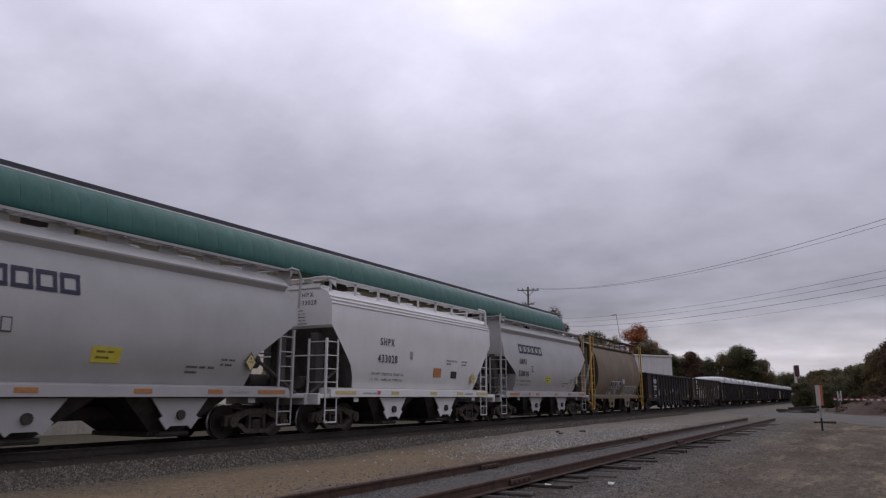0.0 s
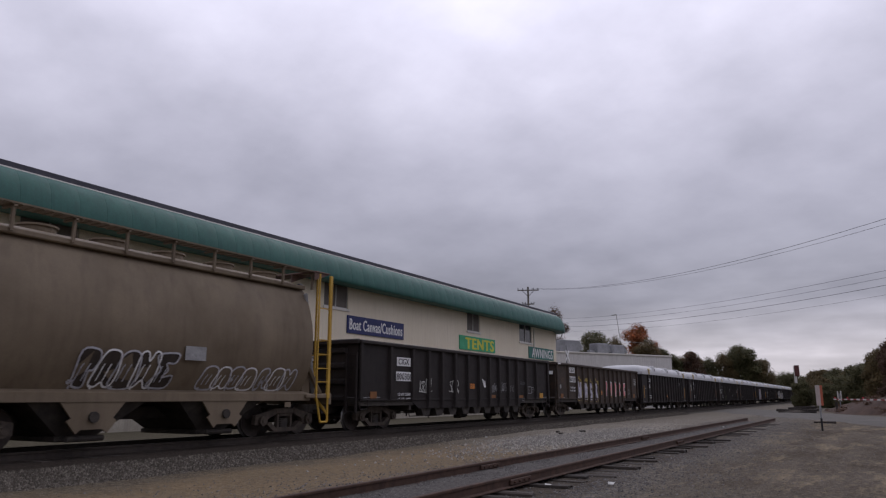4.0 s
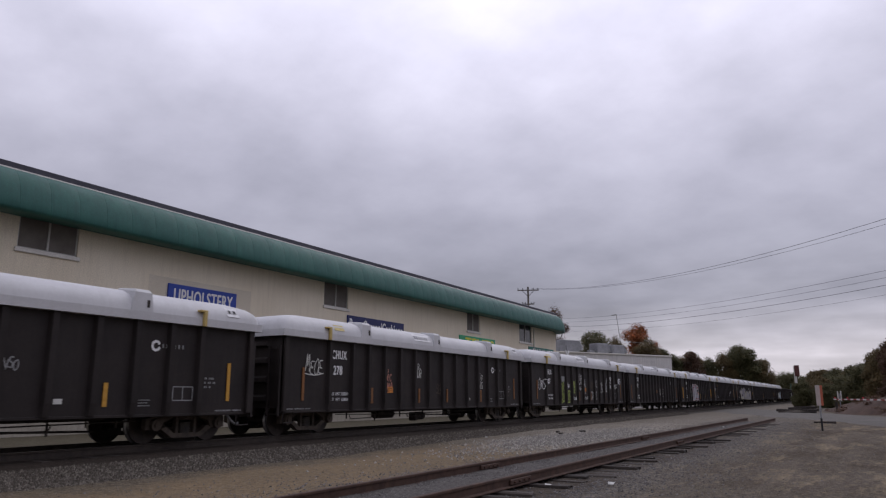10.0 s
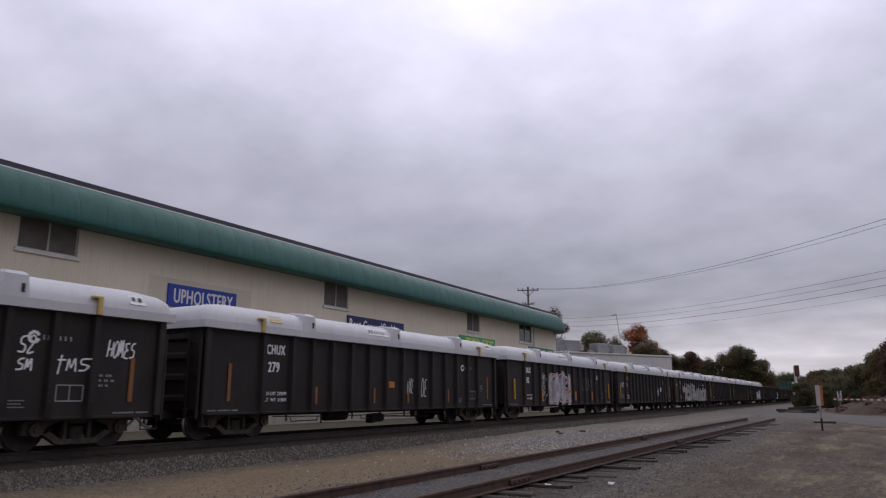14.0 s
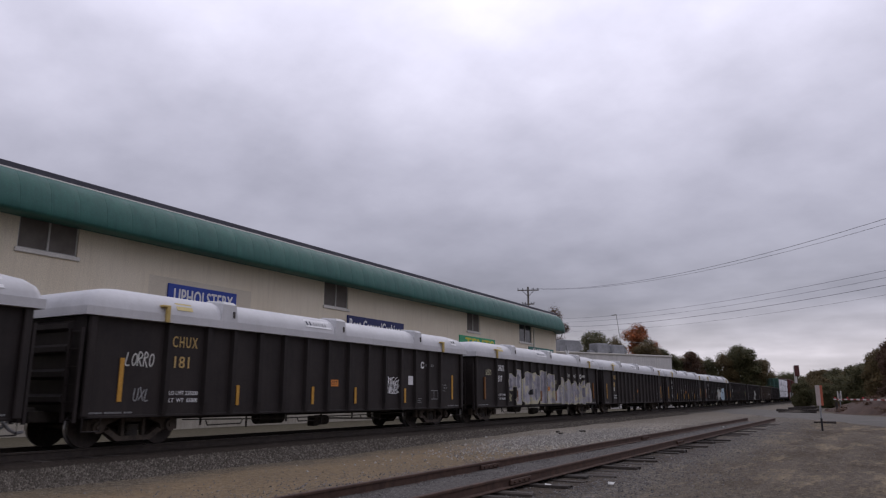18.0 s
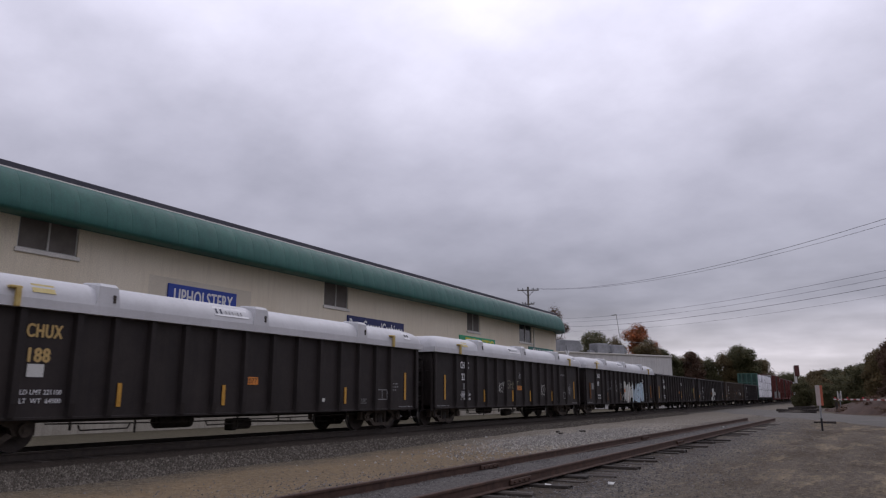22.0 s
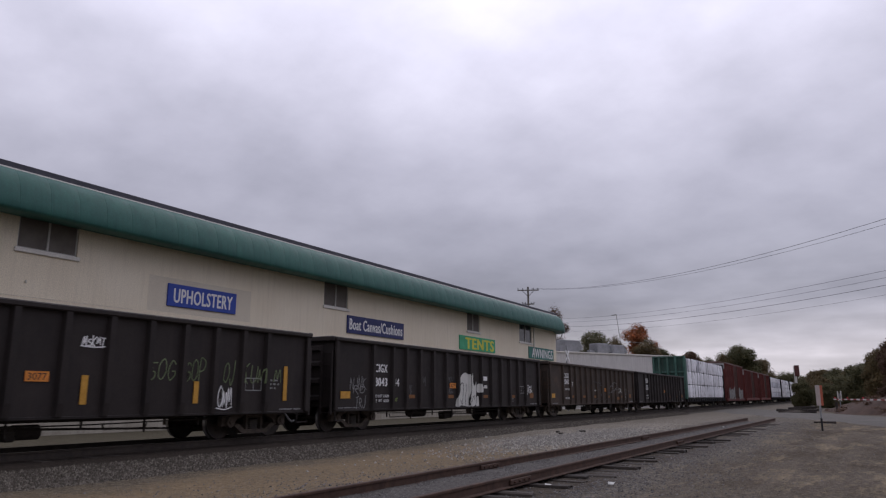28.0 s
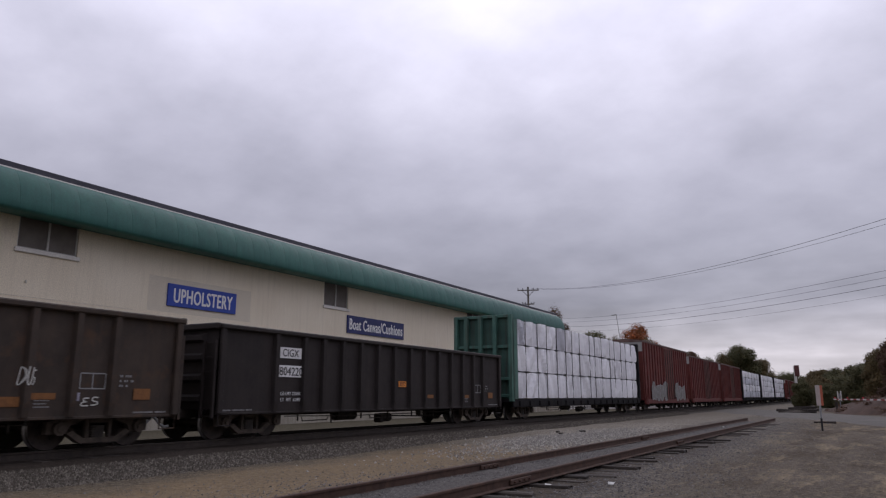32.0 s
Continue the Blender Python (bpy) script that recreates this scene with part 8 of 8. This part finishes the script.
for x, z, w, h, seed in ((-3.02, 1.22, 0.56, 0.26, 21), (-3.02, 0.92, 0.56, 0.26, 22), (-2.06, 1.72, 0.46, 0.26, 23), (-2.06, 1.38, 0.44, 0.26, 24), (-3.95, 1.45, 0.60, 0.40, 25), (-3.95, 0.95, 0.60, 0.42, 26)):
    for paint, lift, wide in ((M_LIME_DARK, 0.015, 0.020), (M_LIME, 0.019, 0.022)):
        s = Shape()
        for line in tag_lines(random.Random(seed + round(1000 * lift)), x, z, w, h * 1.15, 4):
            strip(s, line, wide, lambda v: drape(v, lift))
        part("graffiti", s, paint, cars[4])
tag_word(cars[4], "SC", -0.16, 1.40, 0.30, 0.42, M_PALEBUFF, 31, 0.04)
tag_word(cars[4], "XXX", 1.02, 1.62, 0.40, 0.46, M_TRUCK, 32, 0.05)
plate(cars[4], "paint_patch", -GL + 4.05, 1.98, -GL + 4.65, 2.25, M_GREYMARK, SHEET_Y, depth=0.006)
for i, (shape, x, w, z, h, lines) in enumerate((("puff_s", -2.88, 0.82, 0.90, 1.40, (((0.95, 0.55), (0.6, 0.72), (0.45, 0.58), (0.7, 0.5)),)), ("puff_a", -2.36, 0.62, 0.90, 1.36, (((0.35, 0.35), (0.3, 0.62), (0.55, 0.70), (0.6, 0.3)),)),
                                 ("puff_m", -1.86, 0.86, 0.88, 1.48, (((0.30, 0.72), (0.42, 0.35)), ((0.62, 0.35), (0.70, 0.72)))), ("puff_b", -1.10, 0.76, 0.86, 1.58, (((0.45, 0.70), (0.6, 0.82), (0.7, 0.66), (0.45, 0.60)), ((0.42, 0.2), (0.42, 0.45), (0.62, 0.45), (0.6, 0.2)))), ("slab", -0.14, 0.46, 1.28, 1.02, ()), ("lump", -0.12, 0.40, 0.88, 0.34, ()))):
    sprayed(cars[6], shape, x, z, w, h, ((0.075, M_PALEBUFF), (0.036, M_WINE), (0.0, M_MOTTLE_RED)), 5, strokes=tuple((M_WINE, 0.035, line) for line in lines), lift=0.014 * (i % 3))
s = Shape()
strip(s, [Vector((-3.54 + 0.43 * math.cos(a), 1.66 + 0.67 * math.sin(a))) for a in [2 * math.pi * i / 40 for i in range(41)]], 0.030, lambda v: drape(v, 0.006))
part("graffiti", s, M_GREYMARK, cars[6], "thin sprayed oval")
for k, word in enumerate(("DONT", "LIKE?", "GETO", "NICE1")):
    tag_word(cars[6], word, -3.86, 2.06 - 0.26 * k, 0.56, 0.20, M_PALEBUFF, 60 + k, 0.028)
scribbles(cars[6], ((10.3, 1.6, 0.8, 0.6), (11.3, 1.6, 0.6, 0.6)), M_VIOLET, 10)
for sd in (12, 13, 14):
    scribbles(cars[7], ((10.75, 1.35, 0.75, 0.42),), M_WHITE, sd)
plate(cars[7], "paint_patch", -GL + 12.0, 1.6, -GL + 12.3, 1.9, M_WHITE, SHEET_Y, depth=0.006)
for i, (shape, x, w, z, h, hole, inner) in enumerate((
        ("hook", -4.86, 1.64, 0.86, 1.56, None, ((0.62, 0.45, 0.32, 0.42), (0.08, 0.45, 0.30, 0.30))), ("ring", -3.20, 1.62, 0.86, 1.50, ((0.44, 0.34), (0.60, 0.46), (0.70, 0.46), (0.68, 0.30), (0.50, 0.28)), ((0.12, 0.55, 0.42, 0.30),)),
        ("horn", -2.14, 0.92, 0.88, 1.46, None, ((0.45, 0.10, 0.40, 0.40),)), ("slab", -1.22, 0.92, 0.88, 1.60, None, ((0.20, 0.15, 0.55, 0.72),)), ("slab", -0.28, 1.04, 0.88, 1.46, None, ((0.15, 0.45, 0.6, 0.40),)),
        ("wedge", 0.72, 1.00, 0.88, 1.10, None, ()), ("lump", 1.66, 0.80, 0.88, 1.32, None, ((0.2, 0.3, 0.5, 0.4),)), ("lump", 2.42, 1.00, 0.88, 1.25, None, ()), ("lump", 3.38, 1.04, 0.88, 1.16, None, ((0.2, 0.4, 0.5, 0.4),)), ("lump", 4.36, 0.74, 0.88, 1.10, None, ()), ("lump", 5.05, 0.80, 0.88, 1.22, None, ((0.2, 0.2, 0.5, 0.5),)), ("ring", 5.80, 1.05, 0.88, 1.10, None, ()))):
    ob = sprayed(cars[8], shape, x, z, w, h, ((0.0, M_MOTTLE),), 0 if i < 6 else 3, hole, edge=(M_CREAM, 0.026), lift=0.014 * (i % 3))
    for a, b, dw, dh in inner:
        pts = [(x + w * (a + dw * c), z + h * (b + dh * d)) for c, d in ((0.0, 0.35), (0.15, 0.9), (0.55, 1.0), (0.95, 0.75), (0.7, 0.5), (0.9, 0.1), (0.4, 0.0))]
        paint_fill(ob, "paint_layer", pts, lambda v: drape(v, 0.0085 + 0.014 * (i % 3)), M_SLATE)
tag_word(cars[8], "2011", 0.90, 1.84, 0.46, 0.20, M_CREAM, 71, 0.024)
tag_word(cars[8], "ODK", -4.82, 1.02, 0.50, 0.32, M_CREAM, 72, 0.03)
for x, word in ((2.75, "NORA"), (3.68, "DEMOT"), (5.15, "AMEN")):
    tag_word(cars[8], word, x, 2.22, 0.55, 0.18, M_PALEBUFF, 73, 0.024)
tag_word(cars[8], "SERTS", -6.95, 2.10, 0.55, 0.20, M_CREAM, 74, 0.024)
for word, paint, x, z, w, h, seed in (("KEY", M_PALEBUFF, -2.36, 1.42, 0.52, 0.38, 101), ("SHO", M_FADEDCREAM, -1.52, 1.56, 0.92, 0.36, 102), ("T", M_FADEDCREAM, -0.52, 1.54, 0.28, 0.36, 103), ("KEY", M_PALEBUFF, 2.46, 1.28, 0.58, 0.46, 104), ("T", M_GREYMARK, 4.78, 1.45, 0.26, 0.30, 105)):
    s = Shape()
    for line in tag_strokes(word, x, z, w, h, random.Random(seed)):
        strip(s, line, 0.026, lambda v: SHEET_Y - 0.004)
    part("graffiti", s, paint, cars[10])
scribbles(cars[10], ((14.2, 1.35, 0.35, 0.45), (7.70, 2.02, 0.2, 0.22)), M_GREYMARK, 15)
for x, z in ((2.3, 1.48), (2.15, 1.18), (2.5, 1.2)):
    plate(cars[10], "paint_patch", -GL + x, z, -GL + x + 0.28, z + 0.24, M_GREYMARK, SHEET_Y, depth=0.006)
for i, (shape, w, h) in enumerate((("puff_a", 0.82, 1.36), ("slab", 0.62, 1.22), ("puff_m", 0.78, 1.36), ("lump", 0.60, 1.28), ("puff_a", 0.72, 1.38), ("slab", 0.62, 1.24), ("puff_m", 0.74, 1.34), ("puff_a", 0.66, 1.26))):
    sprayed(cars[11], shape, -0.16 + 0.665 * i, 0.88, w, h, ((0.0, M_PALEBUFF if i < 3 else M_ICE),), 5, edge=(M_BLACK, 0.040), strokes=((M_BLACK, 0.03, ((0.5, 0.2), (0.45, 0.5), (0.6, 0.7))),), lift=0.014 * (i % 3))
tag_word(cars[11], "MS", -3.90, 1.62, 0.55, 0.62, M_FAINT, 81, 0.04)
tag_word(cars[11], "AX", -3.20, 1.62, 0.52, 0.62, M_FAINT, 82, 0.04)
for k, (word, x, z, w, h) in enumerate((("DONT", -2.02, 2.05, 0.38, 0.18), ("SOS", -2.02, 1.80, 0.38, 0.18), ("OGOH", -2.02, 1.52, 0.46, 0.20), ("ERRES", -1.05, 1.76, 0.62, 0.28), ("OJ", -0.75, 1.0, 0.4, 0.4))):
    tag_word(cars[11], word, x, z, w, h, M_GREYMARK, 83 + k, 0.028)
plate(cars[11], "paint_patch", -GL + 1.2, 1.62, -GL + 1.55, 1.98, M_GREYMARK, SHEET_Y, depth=0.006)
for k, (word, x, w) in enumerate((("SOG", 2.65, 0.75), ("GOP", 3.62, 0.62), ("OJ", 4.80, 0.40), ("KUM", 5.40, 0.85), ("M", 6.55, 0.35))):
    tag_word(cars[12], word, x, 1.55, w, 0.45, M_MOSS, 110 + k, 0.024)
scribbles(cars[12], ((12.6, 0.95, 0.45, 0.5), (9.0, 2.2, 0.5, 0.2)), M_WHITE, 18)
scribbles(cars[13], ((14.25, 1.35, 0.65, 0.4),), M_WHITE, 19)
plate(cars[13], "paint_patch", -GL + 9.85, 1.85, -GL + 10.2, 2.02, M_WHITE, SHEET_Y, depth=0.006)
sprayed(cars[13], "dome", -0.46, 0.84, 1.13, 1.30, ((0.0, M_PALEBUFF),), 4, edge=(M_BLACK, 0.022), strokes=((M_BLACK, 0.035, ((0.42, 0.08), (0.30, 0.35), (0.32, 0.58), (0.50, 0.69), (0.58, 0.58), (0.52, 0.25), (0.46, 0.02), (0.36, 0.0))), (M_BLACK, 0.03, ((0.78, 0.66), (0.77, 0.45), (0.70, 0.28), (0.72, 0.04)))))
sprayed(cars[13], "spike", 0.60, 0.82, 0.67, 1.30, ((0.0, M_PALEBUFF),), 4, edge=(M_BLACK, 0.03), lift=0.014, strokes=((M_BLACK, 0.035, ((0.30, 0.92), (0.26, 0.6), (0.30, 0.36), (0.05, 0.12))), (M_BLACK, 0.028, ((0.30, 0.32), (0.55, 0.28), (0.72, 0.32), (0.74, 0.20)))))
for x, z, w, h in ((1.30, 1.38, 0.40, 0.36), (1.25, 0.83, 0.25, 0.42)):
    sprayed(cars[13], "lump", x, z, w, h, ((0.0, M_PALEBUFF),), 4, edge=(M_BLACK, 0.03), lift=0.007)
for paint, lift, wide, spots in ((M_GREYMARK, 0.016, 0.022, ((-7.12, 1.40, 0.82, 0.38, 4, 91), (-6.84, 0.86, 0.55, 0.34, 3, 92), (-6.95, 1.30, 0.62, 0.24, 2, 93))), (M_FAINT, 0.018, 0.020, ((-3.92, 1.12, 0.34, 0.44, 3, 94), (-2.92, 1.54, 0.24, 0.34, 1, 95), (-1.10, 1.36, 0.40, 0.22, 3, 96), (-1.12, 1.78, 0.44, 0.18, 3, 97))), (M_LIME_DARK, 0.018, 0.020, ((-4.78, 1.05, 0.28, 0.12, 3, 98),))):
    s = Shape()
    for x, z, w, h, letters, seed in spots:
        for line in tag_lines(random.Random(seed), x, z, w, h, letters):
            strip(s, line, wide, lambda v: drape(v, lift))
    part("graffiti", s, paint, cars[13])
plate(cars[14], "paint_patch", -GL + 11.65, 1.02, -GL + 12.35, 1.2, M_AMBER_OLD, SHEET_Y, depth=0.006)
plate(cars[14], "paint_patch", -GL + 13.3, 1.12, -GL + 13.5, 1.28, M_VIOLET, SHEET_Y, depth=0.006)

for k, word, x, z, w, h, paint, wide in (
        (0, "DORMS", 1.46, 1.40, 0.50, 0.30, M_GREYMARK, 0.020), (0, "TOKES", 2.40, 1.42, 0.50, 0.34, M_GREYMARK, 0.020), (0, "TFK", 3.34, 1.42, 0.36, 0.24, M_GREYMARK, 0.020),
        (3, "GRC", -3.10, 1.72, 0.44, 0.22, M_DULLPINK, 0.028), (3, "RMA", -3.08, 1.46, 0.48, 0.22, M_DULLPINK, 0.028), (3, "0", -2.96, 1.98, 0.12, 0.10, M_DULLPINK, 0.024), (3, "DOR", -1.24, 1.86, 0.48, 0.32, M_PALEBUFF, 0.026), (3, "0", -1.06, 2.22, 0.16, 0.10, M_PALEBUFF, 0.024), (3, "NIO", 3.70, 1.86, 0.34, 0.26, M_PALEBUFF, 0.026), (3, "LOS", 3.70, 1.52, 0.36, 0.26, M_PALEBUFF, 0.026), (3, "P", 3.72, 1.16, 0.18, 0.26, M_PALEBUFF, 0.026),
        (7, "LORRO", -7.0, 1.86, 0.72, 0.28, M_PALEBUFF, 0.026), (7, "UXL", -6.75, 1.12, 0.42, 0.26, M_GREYMARK, 0.026), (5, "UXE", 0.98, 1.30, 0.42, 0.50, M_PALEBUFF, 0.030), (5, "DE", 1.92, 1.20, 0.40, 0.55, M_PALEBUFF, 0.030),
        (14, "DUS", 4.32, 1.42, 0.34, 0.30, M_PALEBUFF, 0.022), (14, "ES", 5.62, 1.02, 0.40, 0.18, M_PALEBUFF, 0.024), (13, "MWM", 6.42, 1.36, 0.72, 0.20, M_PALEBUFF, 0.026)):
    tag_word(cars[k], word, x, z, w, h, paint, k + round(10 * x), wide)
# chalked round letters on the old brown car
for line in (((-0.85, 1.66), (-0.5, 1.60), (-0.24, 1.50)), ((-0.85, 2.06), (-0.45, 2.06), (-0.30, 1.9), (-0.24, 1.55), (-0.40, 1.05), (-0.70, 0.90)), ((-0.22, 2.04), (0.22, 2.04), (0.62, 1.84), (0.80, 1.50), (0.72, 1.15), (0.40, 0.93)), ((0.47, 1.99), (0.80, 2.02), (0.99, 1.85), (1.0, 1.55)), ((1.14, 0.92), (1.52, 1.0), (1.74, 1.25), (1.70, 1.50)), ((0.1, 1.6), (0.45, 1.62), (0.60, 1.3), (0.42, 1.0)),
             ((2.42, 1.40), (2.36, 1.62), (2.56, 1.86), (2.66, 2.02), (2.9, 2.17), (3.05, 2.05), (3.02, 1.7), (2.86, 1.42)), ((2.55, 1.46), (2.7, 1.76), (2.82, 1.9), (2.80, 1.5)), ((3.12, 1.36), (3.2, 1.95), (3.38, 2.12), (3.55, 1.95), (3.45, 1.6), (3.2, 1.38)), ((3.52, 2.0), (3.72, 2.04), (3.88, 1.82), (3.97, 1.5), (3.85, 1.38)), ((3.3, 1.5), (3.6, 1.66), (3.75, 1.5))):
    s = Shape()
    strip(s, smooth_line(line, 10), 0.022, lambda v: drape(v, 0.010))
    part("chalk_stroke", s, M_FAINT if line[0][0] < 2 else M_GREYMARK, cars[14])
for k, x0, z0, x1, z1 in ((9, -5.74, 1.56, -5.42, 1.80), (2, 0.85, 1.70, 1.20, 1.76), (2, 0.90, 1.78, 1.05, 1.86), (2, -1.19, 1.72, -1.0, 1.75), (2, -6.84, 1.79, -6.55, 1.82), (2, -6.05, 1.46, -6.02, 1.62), (2, 2.80, 1.06, 2.98, 1.16), (3, 2.75, 1.06, 2.93, 1.16), (9, 2.75, 1.06, 2.93, 1.16), (13, 1.92, 1.54, 2.26, 1.62), (13, 2.02, 1.62, 2.26, 1.67), (14, -0.62, 1.52, -0.30, 1.60)):
    plate(cars[k], "paint_scuff", x0, z0, x1, z1, M_PALEBUFF, SHEET_Y, depth=0.004)

M_FADED = shade("faded_grey_spray_paint", (0.15, 0.14, 0.13), (0.26, 0.25, 0.24), 2.5, 0.7)
M_DARKFLAT = shade("black_flat_car_paint", (0.010, 0.010, 0.012), (0.022, 0.020, 0.020), 2.0, 0.8, spec=0.12)
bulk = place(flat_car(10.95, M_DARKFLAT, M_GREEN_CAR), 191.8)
LOADS = []
LOADS.append((lumber(10.5, 3, 16, 1.22, random.Random(3)), 191.8))
for k, (u, half) in enumerate(((212.15, 7.95), (229.9, 8.3), (247.9, 7.9), (338.5, 7.95), (355.5, 7.95), (372.5, 7.95))):
    place(box_car(half, M_RED_CAR, 5.45 if k == 0 else 5.2), u)
for x, w in ((-6.2, 1.3), (-4.95, 1.4), (-3.6, 1.3), (-2.3, 1.4), (2.0, 1.3), (3.3, 1.4), (4.7, 1.3)):
    bubble(CARS[-6][0], x, 0.95, w, rg.uniform(1.1, 1.45), M_FADED, M_GREYMARK, rg, -1.565)
second = flat_car(10.95, M_DARKFLAT, M_DARKFLAT)
second["label"] = "black flat car loaded with wrapped lumber"
for k, u in enumerate((268.8, 291.9, 315.0)):
    place(second if k == 0 else copy_thing(second, pose(0, 0, 0)), u)
    LOADS.append((lumber(10.5, 4, 6, 0.92, random.Random(5 + k), (0, 2) if k == 0 else ()), u))
for st, u in LOADS:
    st.matrix_basis = pose(u, TRACK_Y, CAR_Z)


# ---- small things ----
# a downspout on the long wall
pipe = thing("downspout", pose(65.4, WALL_Y - 0.06, GROUND_Z), "pale downspout on the building wall", "downspout")
part("pipe", Shape().box(-0.06, -0.05, 0, 0.06, 0.05, 8.1, 0.01), M_TRIM, pipe)
# litter and a loose timber on the ground
rl = random.Random(9)
for x, y in ((36.6, 5.55), (11.6, 4.6), (12.2, 3.7), (23.4, 11.56)):
    scrap = thing("paper_scrap", pose(x, y, GROUND_Z + lumps(x, y) + 0.03, 0, 0, rl.uniform(0, 180)), "small white scrap of litter on the gravel", "litter", "litter")
    w = rl.uniform(0.03, 0.06)
    part("sheet", Shape().add([(-w, -0.05, 0), (0, -0.06, 0.03), (w, -0.04, 0.01), (w, 0.05, 0.01), (0, 0.05, 0.04), (-w, 0.04, 0)], [(0, 1, 4, 5), (1, 2, 3, 4)]), M_PALEBUFF, scrap)
beam = thing("loose_timber", pose(45.3, 1.55, GROUND_Z + 0.03, 0, 0, -58), "dark loose timber lying behind the paddle sign", "timber")
part("timber", Shape().box(-0.6, -0.08, -0.05, 0.6, 0.08, 0.09, 0.015), M_TIE, beam)
for k in range(3):
    x, y = rl.uniform(20, 37), rl.uniform(8.6, 11.0)
    chip = thing("wood_chunk", pose(x, y, GROUND_Z + lumps(x, y) + 0.01, 0, 0, rl.uniform(-30, 30)), "dark chunk of broken tie on the stones", "wood chunk", "wood chunks")
    part("chunk", Shape().box(-rl.uniform(0.08, 0.25), -0.04, -0.03, rl.uniform(0.08, 0.25), 0.04, 0.05, 0.012), M_TIE, chip)


# ---- what moves ----
def motions():
    times = [0.5 * k for k in range(65)]
    for ob, u in CARS + LOADS:
        walk(ob, [(t, pose(u - travelled(t), TRACK_Y, CAR_Z)) for t in times])
    # the wheels roll; those on the same end of a truck turn alike and share one set of keys
    steps = [k / 15 for k in range(481)]
    sets = {}
    for ob in [o for o in scene.objects if o.name.split(".")[0] == "wheelset"]:
        sets.setdefault(round(ob.location.x, 2), []).append(ob)
    for x, obs in sets.items():
        walk(obs[0], [(t, pose(x, 0, WHEEL_R, 0, -math.degrees(travelled(t)) / WHEEL_R, 0)) for t in steps])
        keys = obs[0].animation_data
        for ob in obs[1:]:
            ob.rotation_mode = "QUATERNION"
            ob.animation_data_create()
            ob.animation_data.action = keys.action
            ob.animation_data.action_slot = keys.action_slot


motions()
